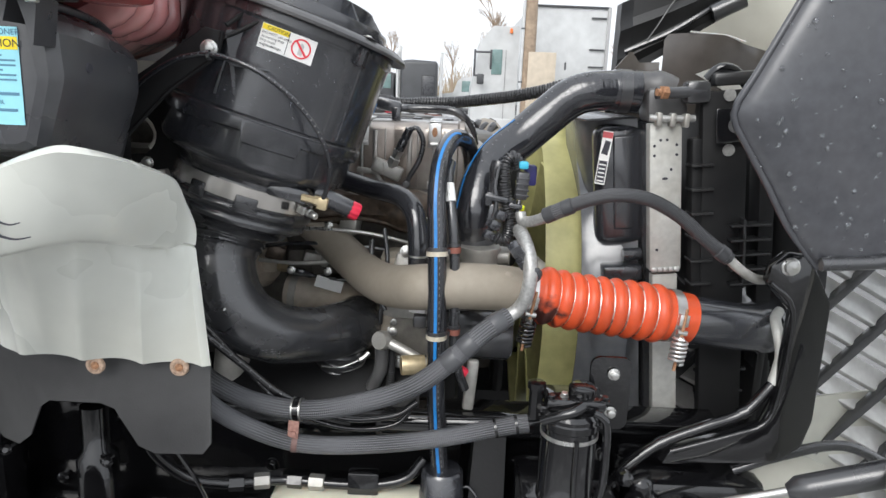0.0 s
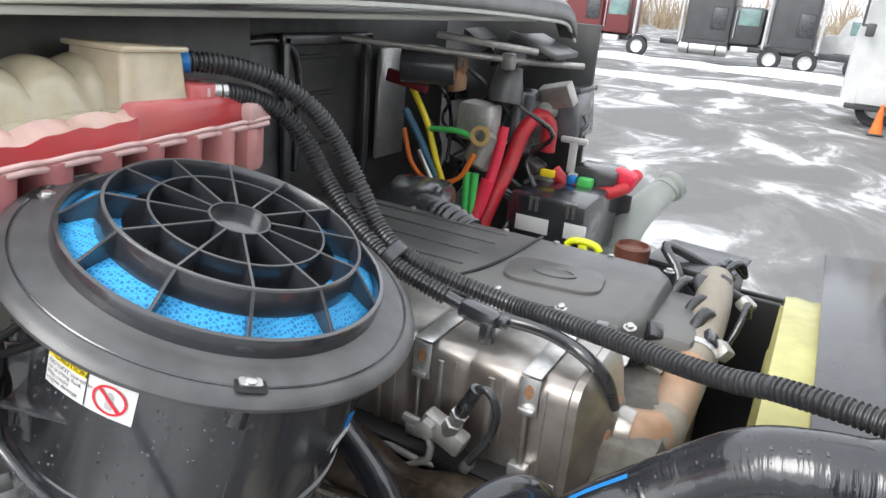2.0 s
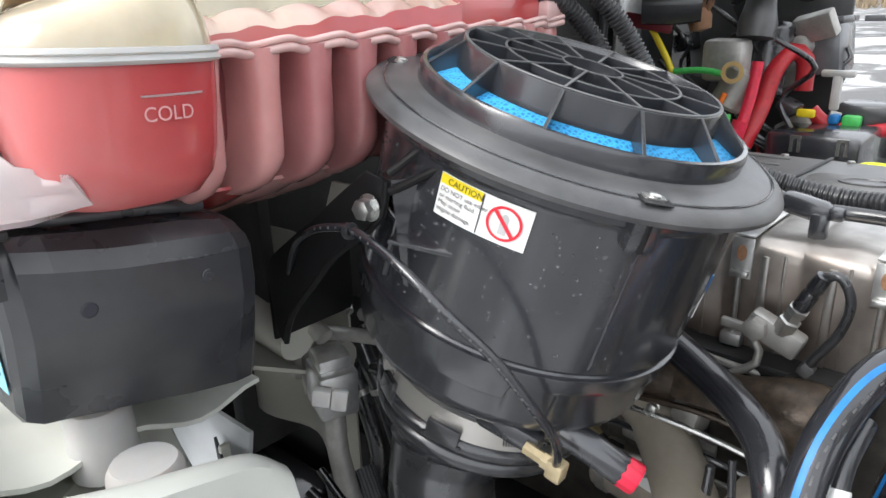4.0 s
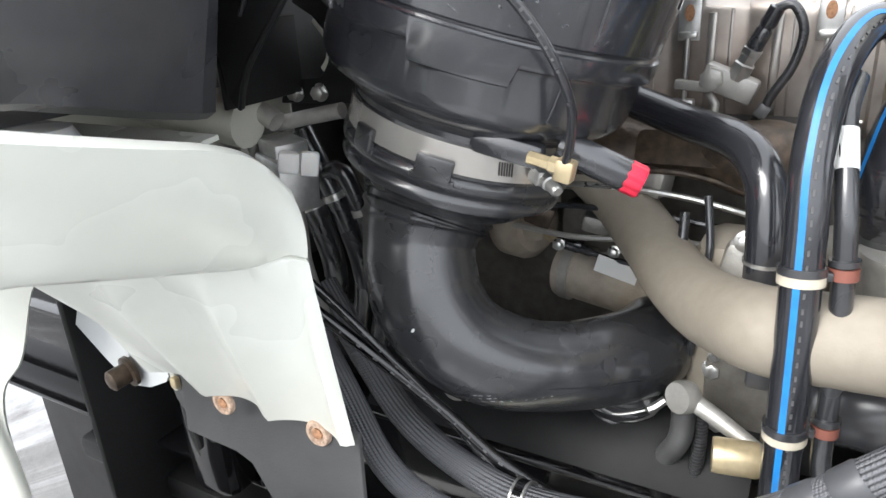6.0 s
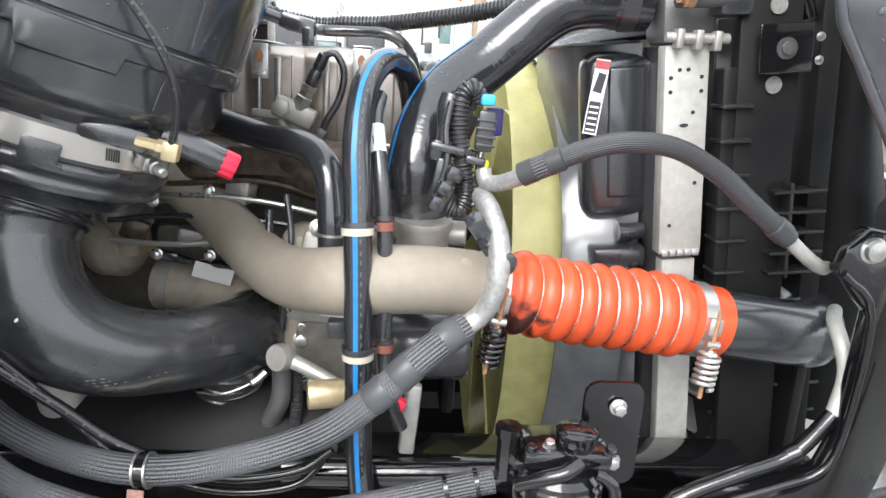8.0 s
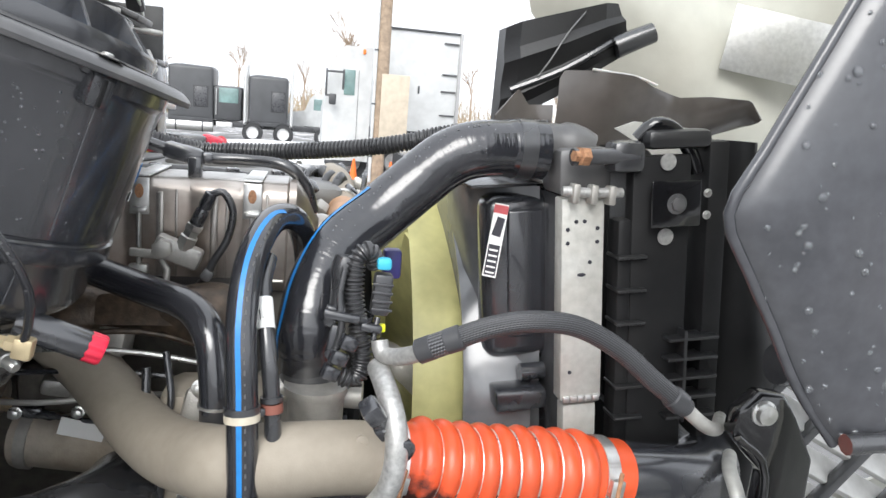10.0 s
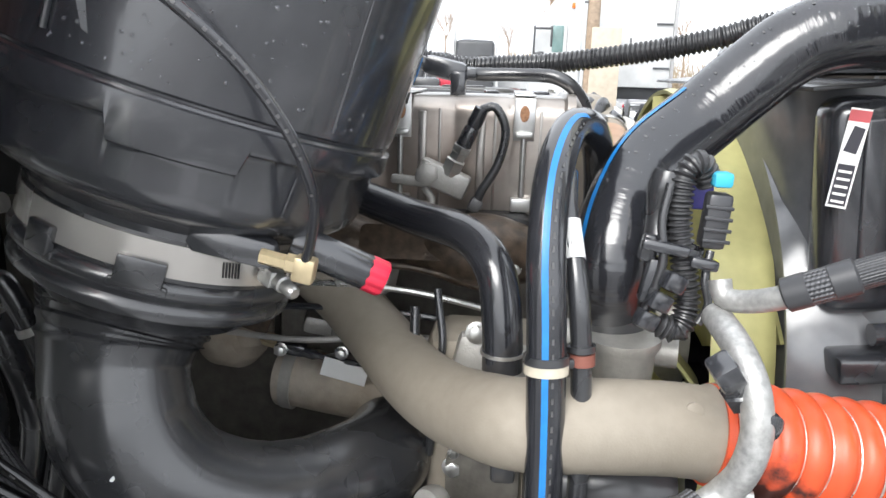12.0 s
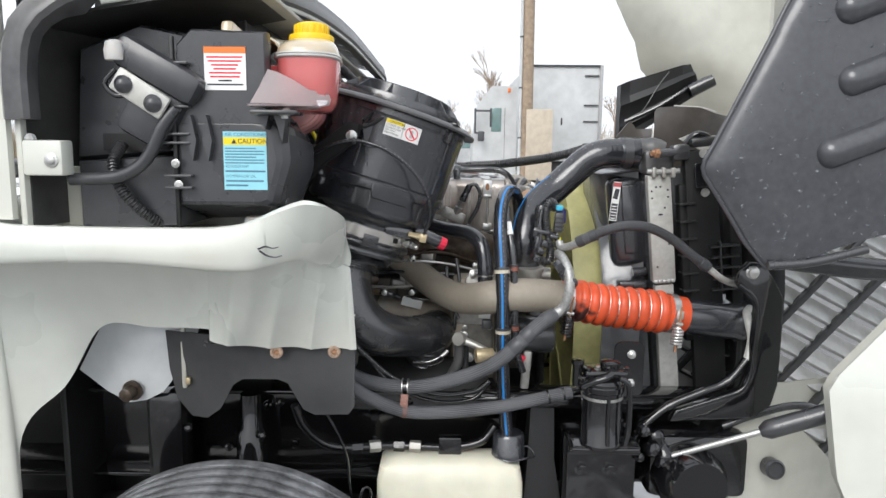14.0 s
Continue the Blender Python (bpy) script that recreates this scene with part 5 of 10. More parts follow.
def double_clip(z, name):
    o = thing("hose_separator", (0.05, 1.49, z), "white and brown strap tying two hoses together", "cable tie", "hose ties")
    pb = min(rail(BLUE, 0.004), key=lambda r: abs(r[0].z - z) + (r[0].y > 1.6))
    pt = min(rail(THIN, 0.004), key=lambda r: abs(r[0].z - z - 0.003) + (r[0].y > 1.55))
    part("white_strap", ring(pb[0], pb[1], 0.0195, 0.010, 0.0025), M_STRAP, o, "pale nylon strap")
    part("black_band", ring(pb[0] + pb[1] * 0.009, pb[1], 0.0195, 0.008, 0.0032), M_RUBBER, o)
    part("brown_strap", ring(pt[0], pt[1], 0.0108, 0.012, 0.003), mat("brown_rubber_strap", (0.2, 0.07, 0.05), 0.6), o, "red-brown rubber strap")
    part("black_band", ring(pt[0] + pt[1] * 0.011, pt[1], 0.0108, 0.006, 0.0036), M_RUBBER, o)
    part("bridge", box((0.02, 0.012, 0.01), 0.002, ((pb[0].x + pt[0].x) / 2, (pb[0].y + pt[0].y) / 2, z + 0.002)), M_RUBBER, o)


double_clip(1.530, "a")
double_clip(1.356, "b")
HEATER = [(-0.30, 1.80, 1.668), (-0.244, 1.78, 1.646), (-0.14, 1.73, 1.622), (-0.062, 1.66, 1.615), (-0.025, 1.612, 1.585), (-0.014, 1.592, 1.525), (-0.012, 1.588, 1.475)]
ht = thing("bypass_hose", (-0.1, 1.6, 1.475), "plain black rubber bypass hose bent downwards", "hose")
part("hose_body", tube(HEATER, 0.0235, 28, 0.008), M_HOSE, ht)
part("end_clamp", ring((-0.013, 1.589, 1.497), (0, 0, 1), 0.0235, 0.004, 0.0016), M_STEEL, ht)
BIG = [(0.113, 1.655, 1.512), (0.109, 1.645, 1.56), (0.109, 1.643, 1.60), (0.122, 1.668, 1.652), (0.155, 1.706, 1.706), (0.213, 1.735, 1.754), (0.270, 1.744, 1.806), (0.317, 1.742, 1.846), (0.363, 1.740, 1.864), (0.43, 1.75, 1.869), (0.475, 1.752, 1.869)]
rh = thing("radiator_hose", (0.2, 1.65, 1.5), "thick black upper radiator hose with thin blue stripe, wet", "hose")
part("hose_body", tube(BIG, lambda s, f: 0.0468 - 0.0015 * f + 0.0022 * (f > 0.9), 40, 0.006), M_WRAP, rh)
part("blue_stripe", stripe(BIG, 0.0465, (-0.8, -0.35, 0.6), 0.075, hi=0.52), M_BLUE, rh, "thin blue stripe")
for kk in range(64):
    lo = 0.24 + 0.0098 * kk
    part("print_tick", stripe(BIG, 0.0460, (-0.25 + (0.09 if kk % 2 else 0), -0.5, 0.75), 0.045, step=0.0025, lo=lo, hi=lo + 0.0055), M_FLANGE, rh)
part("end_cuff", ring((0.112, 1.652, 1.528), (0.1, 0, -1), 0.0466, 0.03, 0.002, 40), M_RUBBER, rh)
part("seam_ring", ring((0.44, 1.751, 1.869), (1, 0, 0), 0.0472, 0.026, 0.0022, 40), M_RUBBER, rh)


def hose_drops():
    rows = rail(BIG, 0.006)

    def at(u, v):
        q = rows[int(u * (len(rows) - 1))]
        a = radians(200 + 140 * v)
        t = Vector((0.1, -0.8, 0.5))
        t = (t - q[1] * t.dot(q[1])).normalized()
        nrm = t * math.cos((v - 0.5) * 2.2) + q[1].cross(t) * math.sin((v - 0.5) * 2.2)
        return q[0] + nrm * 0.0458, nrm
    bumps_on("rain_beading", at, 700, 7, rh, (0.0004, 0.0014))


hose_drops()

# ---- low lines and their brackets ----
LOW1 = [(-0.60, 1.50, 1.40), (-0.52, 1.475, 1.315), (-0.452, 1.455, 1.255), (-0.40, 1.443, 1.227), (-0.346, 1.435, 1.208), (-0.27, 1.422, 1.199), (-0.193, 1.416, 1.204), (-0.113, 1.408, 1.226), (-0.043, 1.405, 1.251), (0.015, 1.403, 1.283), (0.074, 1.398, 1.337), (0.115, 1.403, 1.377), (0.155, 1.425, 1.402), (0.178, 1.437, 1.413)]
l1 = thing("ac_suction_hose", (-0.1, 1.4, 1.18), "thick braided grey-black air conditioning hose sweeping below the engine", "hose", "braided hoses")
part("hose_body", tube(LOW1, 0.0205, 28, 0.006), M_BRAID, l1)
for sh in (0.86, 0.9, 0.985):
    p, d = hose_at(LOW1, sh)
    part("crimp_sleeve", moved(lathe([(0.0205, -0.016), (0.0222, -0.012), (0.0222, 0.012), (0.0205, 0.016)], 28, cap=False), frame_to(p, d)), M_BRAID, l1)
PIPE1 = [(0.172, 1.434, 1.410), (0.197, 1.44, 1.428), (0.211, 1.432, 1.458), (0.216, 1.428, 1.498), (0.214, 1.443, 1.535), (0.206, 1.478, 1.562), (0.199, 1.53, 1.575)]
part("metal_pipe", tube(PIPE1, 0.0145, 22, 0.006), M_DULLALU, l1, "bare aluminium pipe bend")
LOW2 = [(-0.62, 1.46, 1.40), (-0.5, 1.40, 1.31), (-0.408, 1.36, 1.235), (-0.339, 1.372, 1.183), (-0.245, 1.398, 1.137), (-0.128, 1.405, 1.132), (0.03, 1.415, 1.147), (0.18, 1.425, 1.178), (0.232, 1.428, 1.188)]
l2 = thing("steering_return_hose", (-0.1, 1.4, 1.11), "braided black return hose hanging in a low curve", "hose", "braided hoses")
part("hose_body", tube(LOW2, 0.0185, 26, 0.006), M_BRAID, l2)
part("end_fitting", tube([(0.225, 1.427, 1.187), (0.26, 1.43, 1.193), (0.30, 1.435, 1.2)], 0.0125, 18, 0.01), M_GLOSS, l2)
for sh in (0.93, 0.97):
    p, d = hose_at(LOW2, sh)
    part("hose_clip", ring(p, d, 0.0185, 0.006, 0.002), M_GLOSS, l2)
hb = thing("hose_bracket", (-0.25, 1.41, 1.13), "shiny P-clip and rusty strap holding two braided hoses", "bracket")
p, d = hose_at(LOW1, 0.49)
part("upper_p_clip", ring((-0.244, 1.420, 1.200), (0.98, -0.08, 0.04), 0.0205, 0.018, 0.003), M_GLOSS, hb)
part("clip_edge", ring((-0.252, 1.421, 1.2), (0.98, -0.08, 0.04), 0.0205, 0.003, 0.0042), M_STEEL, hb)
part("clip_edge", ring((-0.236, 1.419, 1.2), (0.98, -0.08, 0.04), 0.0205, 0.003, 0.0042), M_STEEL, hb)
part("strap", moved(join(box((0.022, 0.004, 0.055), 0.002), lathe([(0.007, 0), (0.007, 0.005), (0, 0.006)], 12, pose(0, -0.002, 0.0, 90, 0, 0))), pose(-0.247, 1.387, 1.163, 0, 5, 0)), mat("rusty_strap", (0.3, 0.16, 0.13), 0.7, scale=150, var=0.3), hb, "rusty steel strap")
part("lower_p_clip", ring((-0.246, 1.398, 1.137), (0.98, 0.1, -0.1), 0.0185, 0.012, 0.002), mat("brown_p_clip", (0.14, 0.08, 0.07), 0.6), hb)
for k, (off, rr) in enumerate(((0.0, 0.0085), (0.022, 0.006))):
    pts = [(-0.55, 1.36 + off, 1.47 + off), (-0.44, 1.39, 1.38 + off), (-0.36, 1.43, 1.29), (-0.28, 1.45, 1.215 - off), (-0.16, 1.46, 1.165 - off), (-0.05, 1.47, 1.17 - off), (0.0, 1.48, 1.2)]
    c = thing("air_brake_line", (-0.3, 1.42, 1.15), "thin glossy black nylon line with white printed dashes", "hose", "nylon lines")
    part("tube_body", tube(pts, rr, 12, 0.01), M_GLOSS, c)
    for kk in range(16):
        part("white_dash", stripe(pts, rr, (0.2, -1, 0.5), 0.16, step=0.003, lo=0.1 + 0.04 * kk, hi=0.1 + 0.04 * kk + 0.012), M_FLANGE, c)

# ---- air conditioning line across the radiator ----
ACL = [(0.252, 1.476, 1.619), (0.284, 1.462, 1.637), (0.327, 1.451, 1.657), (0.376, 1.443, 1.668), (0.438, 1.446, 1.662), (0.502, 1.452, 1.631), (0.555, 1.450, 1.590), (0.612, 1.452, 1.548)]
acl = thing("ac_liquid_hose", (0.45, 1.52, 1.5), "ribbed black air conditioning hose arching across the radiator", "hose")
part("hose_body", tube(ACL, 0.0138, 26, 0.006), M_AC, acl)
part("braided_cuff", tube(ACL[:2], 0.0158, 24, 0.006), M_BRAID, acl, "frayed braided cuff")
for sh in (0.02, 0.105, 0.96):
    p, d = hose_at(ACL, sh)
    part("crimp_sleeve", moved(lathe([(0.0138, -0.012), (0.0164, -0.010), (0.0164, 0.010), (0.0138, 0.012)], 24, cap=False), frame_to(p, d)), M_AC, acl)
part("metal_nose", tube([(0.199, 1.53, 1.612), (0.203, 1.523, 1.596), (0.219, 1.508, 1.597), (0.24, 1.486, 1.609), (0.256, 1.474, 1.621)], 0.0115, 20, 0.006), M_DULLALU, acl, "bare aluminium nose pipe")
part("metal_tail", tube([(0.605, 1.452, 1.553), (0.645, 1.455, 1.522), (0.69, 1.49, 1.50), (0.75, 1.57, 1.48)], 0.010, 18, 0.008), M_CAST, acl, "dull aluminium tail pipe")

# ---- restriction indicator ----
ri = thing("restriction_gauge", (-0.2, 1.45, 1.58), "air restriction fitting with brass elbow and bright red cap", "gauge")
m = frame_to((-0.148, 1.505, 1.606), (0.88, 0.2, -0.42))
part("housing", moved(lathe([(0.0, -0.085), (0.017, -0.085), (0.018, -0.08), (0.0185, -0.006), (0.017, -0.004)], 26), m), M_PLASTIC, ri)
cap_ = [(0.0172 + 0.0014 * (i % 4 < 2), 0) for i in range(40)]
part("red_cap", moved(loft([[(r * k * math.cos(i * math.pi / 20), r * k * math.sin(i * math.pi / 20), z) for i, (r, _) in enumerate(cap_)] for k, z in ((1, -0.006), (1, 0.011), (0.9, 0.014), (0.35, 0.0145), (0.3, 0.011))]), m), M_RED, ri, "ribbed bright red cap")
part("mount_lug", moved(box((0.085, 0.026, 0.03), 0.01), pose(-0.268, 1.448, 1.645, 0, 14, 8)), M_PLASTIC, ri)
part("brass_elbow", moved(join(lathe([(0.0075, -0.014), (0.0075, 0.01), (0.0095, 0.011), (0.0095, 0.02)], 6, pose(0, 0, 0, 0, 90, 0)), box((0.02, 0.018, 0.024), 0.003, (0.028, 0, -0.002))), pose(-0.224, 1.436, 1.636, 0, 12, 0)), M_BRASS, ri, "brass elbow fitting")
CABLE = [(-0.60, 1.40, 1.74), (-0.555, 1.371, 1.79), (-0.50, 1.345, 1.845), (-0.44, 1.325, 1.88), (-0.40, 1.321, 1.893), (-0.364, 1.321, 1.895), (-0.298, 1.315, 1.877), (-0.245, 1.318, 1.843), (-0.206, 1.34, 1.799), (-0.181, 1.365, 1.747), (-0.176, 1.395, 1.70), (-0.186, 1.42, 1.66), (-0.195, 1.432, 1.638)]
cb = thing("vacuum_line", (-0.35, 1.35, 1.64), "thin black nylon line looping down across the air cleaner", "hose")
part("tube_body", tube(CABLE, 0.0049, 14, 0.008), M_HOSE, cb)
for kk in range(30):
    part("print_dash", stripe(CABLE, 0.0049, (0.1, -1, 0.3), 0.25, step=0.003, lo=0.35 + 0.018 * kk, hi=0.35 + 0.018 * kk + 0.008), M_FLANGE, cb)
part("tie", ring((-0.372, 1.321, 1.895), (1, 0, 0.1), 0.0058, 0.006, 0.003), M_RUBBER, cb)

# ---- canister bracket ----
br = thing("canister_bracket", (-0.42, 1.4, 1.66), "black steel bracket carrying the air cleaner, with bright bolts", "bracket")
XZB = Matrix(((1, 0, 0, 0), (0, 0, 1, 0), (0, 1, 0, 0), (0, 0, 0, 1)))
outl = [(-0.60, 1.79), (-0.59, 1.70), (-0.575, 1.685), (-0.552, 1.735), (-0.494, 1.797), (-0.456, 1.836), (-0.408, 1.87), (-0.372, 1.90), (-0.362, 1.938), (-0.393, 1.945), (-0.44, 1.912), (-0.493, 1.873), (-0.52, 1.855), (-0.545, 1.837), (-0.58, 1.812)]
part("plate", plate([(x, z) for x, z in outl], 0.006, XZB @ pose(0, 0, 1.365), 0.002), M_MATTE, br)
part("lower_plate", plate([(-0.64, 1.668), (-0.50, 1.672), (-0.46, 1.86), (-0.52, 1.86), (-0.60, 1.80), (-0.568, 1.782), (-0.552, 1.765), (-0.545, 1.746), (-0.549, 1.725), (-0.558, 1.712), (-0.568, 1.704), (-0.63, 1.700)], 0.006, XZB @ pose(0, 0, 1.505), 0.002), M_MATTE, br)
part("web", box((0.006, 0.14, 0.10), 0.002, (-0.60, 1.437, 1.735)), M_MATTE, br)
part("fold_edge", tube([(-0.572, 1.366, 1.69), (-0.552, 1.366, 1.735), (-0.494, 1.366, 1.797), (-0.456, 1.366, 1.836), (-0.408, 1.366, 1.87), (-0.372, 1.366, 1.90), (-0.362, 1.366, 1.938)], 0.004, 8, 0.02), M_MATTE, br)
for g in (((-0.352, 1.36, 1.948), (-0.31, 1.40, 1.985), (-0.335, 1.385, 1.93)), ((-0.352, 1.36, 1.93), (-0.275, 1.387, 1.955), (-0.32, 1.385, 1.80), (-0.335, 1.38, 1.80))):
    part("gusset", tube(list(g) if len(g) == 3 else g, 0.0042, 8, 0.01), M_MATTE, br)
part("gusset_plate", (lambda q: (q + [(x + 0.002, y + 0.006, z) for x, y, z in q], [[0, 1, 2, 3], [7, 6, 5, 4], [0, 4, 5, 1], [1, 5, 6, 2], [2, 6, 7, 3], [3, 7, 4, 0]]))([(-0.355, 1.365, 1.94), (-0.345, 1.365, 1.83), (-0.318, 1.392, 1.80), (-0.28, 1.392, 1.95)]), M_PLASTIC, br)
part("cross_web", box((0.07, 0.03, 0.005), 0.001, (-0.318, 1.372, 1.878), (0, 8, 24)), M_PLASTIC, br)
for p in ((-0.384, 1.342, 1.908),):
    part("bolt", bolt(Vector(p) + Vector((0, 0.018, 0)), (0.1, -1, 0), 0.0115, 1.3, 0.016), M_STEEL, br, "bright zinc bolt")
for p in ((-0.606, 1.504, 1.684), (-0.564, 1.504, 1.686)):
    part("bolt", bolt(Vector(p) + Vector((0, -0.003, 0)), (0.1, -1, 0), 0.0095, 1.3, 0.012), M_STEEL, br, "bright zinc bolt")
bt_ = thing("ribbed_boot", (-0.46, 1.52, 1.55), "black corrugated rubber boot behind the air cleaner bracket", "hose")
part("sleeve", corrugated([(-0.455, 1.49, 1.73), (-0.462, 1.495, 1.69), (-0.475, 1.51, 1.64), (-0.495, 1.54, 1.58), (-0.52, 1.57, 1.50)], 0.03, 0.011, 0.004, 26), M_RUBBER, bt_)
wh = thing("white_bracket_plate", (-0.45, 1.45, 1.74), "pale painted bracket behind a hole in the black carrier", "bracket")
part("hole_rim", tube([(-0.566, 1.513, 1.778), (-0.553, 1.513, 1.763), (-0.546, 1.513, 1.746), (-0.549, 1.513, 1.727), (-0.560, 1.513, 1.714)], 0.0075, 12, 0.006), M_WHITE_IN, wh)
part("upper_plate", plate([(-0.60, 1.84), (-0.50, 1.84), (-0.46, 1.885), (-0.58, 1.885)], 0.006, XZB @ pose(0, 0, 1.47)), M_WHITE_IN, wh)
cl = thing("cab_air_line", (-0.58, 1.44, 1.3), "dull silver pipe and block fittings behind the heater box", "pipe")
part("rod", tube([(-0.80, 1.46, 1.605), (-0.70, 1.47, 1.628), (-0.60, 1.478, 1.651), (-0.515, 1.482, 1.668)], 0.0105, 14, 0.02), M_CAST, cl, "pale grey painted rod")
part("knot", moved(lathe([(0.0, -0.01), (0.012, -0.01), (0.012, 0.01), (0, 0.01)], 12), frame_to((-0.655, 1.43, 1.643), (1, 0, 0.2))), M_STEEL, cl)
part("hook_pipe", tube([(-0.60, 1.45, 1.655), (-0.63, 1.45, 1.668), (-0.655, 1.455, 1.65), (-0.66, 1.46, 1.60), (-0.655, 1.46, 1.54)], 0.014, 16, 0.01), M_CAST, cl)
part("block", box((0.07, 0.06, 0.075), 0.006, (-0.60, 1.455, 1.575), (0, 6, -20)), M_ALU, cl, "square cast block")
part("block_top", box((0.05, 0.05, 0.02), 0.004, (-0.60, 1.455, 1.622), (0, 6, -20)), M_ALU, cl)
part("neck", tube([(-0.60, 1.455, 1.54), (-0.60, 1.455, 1.46), (-0.58, 1.46, 1.36)], 0.017, 16, 0.02), M_CAST, cl)
part("side_casting", box((0.09, 0.06, 0.07), 0.015, (-0.70, 1.47, 1.60), (0, 10, -10)), M_CAST, cl)
for k, (x, r) in enumerate(((-0.60, 0.016), (-0.655, 0.019), (-0.56, 0.014))):
    c2 = thing("cab_hose", (x, 1.56, 1.25), "black rubber hose dropping behind the wheel arch panel", "hose", "cab hoses")
    H = [(x - 0.05, 1.55, 1.62 - 0.03 * k), (x - 0.02, 1.55, 1.56), (x + 0.01, 1.56, 1.47), (x + 0.02, 1.57, 1.38), (x - 0.01, 1.58, 1.26)]
    part("hose_body", tube(H, r, 16, 0.012), M_RUBBER, c2)
    q = hose_at(H, 0.3)
    part("clamp", ring(q[0], q[1], r, 0.01, 0.002), M_STEEL, c2)


# ---- radiator, shroud, fan ----
LEAN_RAD = 6.0


def radiator():
    o = thing("radiator", (0.6, 2.1, 1.0), "leaning radiator with oxidised aluminium header and black finned core", "radiator")
    m = pose(0.562, 1.695, 1.455, 0, -LEAN_RAD, 0)
    part("side_header", moved(join(box((0.072, 0.034, 0.34), 0.003, (0, 0, 0.18)), box((0.058, 0.030, 0.40), 0.003, (0, 0.002, -0.2))), m), M_RADTANK, o, "oxidised aluminium header plate")
    part("joint_strip", moved(join(*[box((0.012, 0.006, 0.012), 0.002, (-0.026 + 0.013 * k, -0.018, 0.012)) for k in range(5)]), m), M_ALU, o)
    for x, z in ((-0.026, 0.30), (-0.026, 0.278), (0.024, 0.30), (0.024, 0.278), (-0.012, 0.312), (0.002, 0.312), (0.012, 0.245), (0.02, 0.13), (-0.02, 0.06), (0.018, -0.1)):
        part("rivet_hole", moved(lathe([(0.0033, 0), (0.0033, 0.0012), (0, 0.0014)], 12, pose(x, -0.0172, z, 90, 0, 0)), m), M_INK, o)
    part("slot", moved(lathe([(0.006, 0), (0.006, 0.0012), (0, 0.0014)], 14, pose(-0.002, -0.0172, 0.225, 90, 0, 0) @ Matrix.Diagonal((1.2, 0.5, 1, 1))), m), M_INK, o)
    part("core", moved(box((0.05, 1.0, 0.74), 0.002, (0, 0.52, -0.02)), m), M_SHROUD, o, "black finned core")
    part("top_tank", moved(join(box((0.07, 0.96, 0.07), 0.02, (0.0, 0.5, 0.40))), m), M_PLASTIC, o)
    part("neck", tube([(0.455, 1.752, 1.881), (0.52, 1.752, 1.88), (0.545, 1.752, 1.87)], lambda s, f: 0.034 + 0.004 * (f > 0.6), 28, 0.01), M_FLANGE, o, "grey plastic inlet neck")
    part("neck_block", moved(box((0.09, 0.09, 0.075), 0.012), pose(0.53, 1.735, 1.843, 0, -6, 0)), M_FLANGE, o)
    part("cross_bolt", tube([(0.49, 1.655, 1.866), (0.60, 1.66, 1.874)], 0.013, 18, 0.02), M_SHROUD, o)
    part("rusty_nut", moved(lathe([(0.0, 0), (0.015, 0), (0.015, 0.014), (0.009, 0.016), (0.009, 0.024), (0, 0.024)], 6), frame_to((0.512, 1.652, 1.868), (-1, -0.25, 0))), M_RUST, o, "rusty hexagon nut")
    part("bushing", moved(box((0.055, 0.05, 0.05), 0.012), pose(0.582, 1.672, 1.872, 0, -4, 0)), M_RUBBER, o)
    part("overflow_tube", tube([(0.486, 1.672, 1.812), (0.53, 1.668, 1.812), (0.585, 1.67, 1.815)], 0.008, 16, 0.008), M_DULLALU, o)
    for x in (0.505, 0.535, 0.565):
        part("tube_clip", box((0.012, 0.024, 0.03), 0.003, (x, 1.668, 1.81)), M_CAST, o)
    return o


radiator()


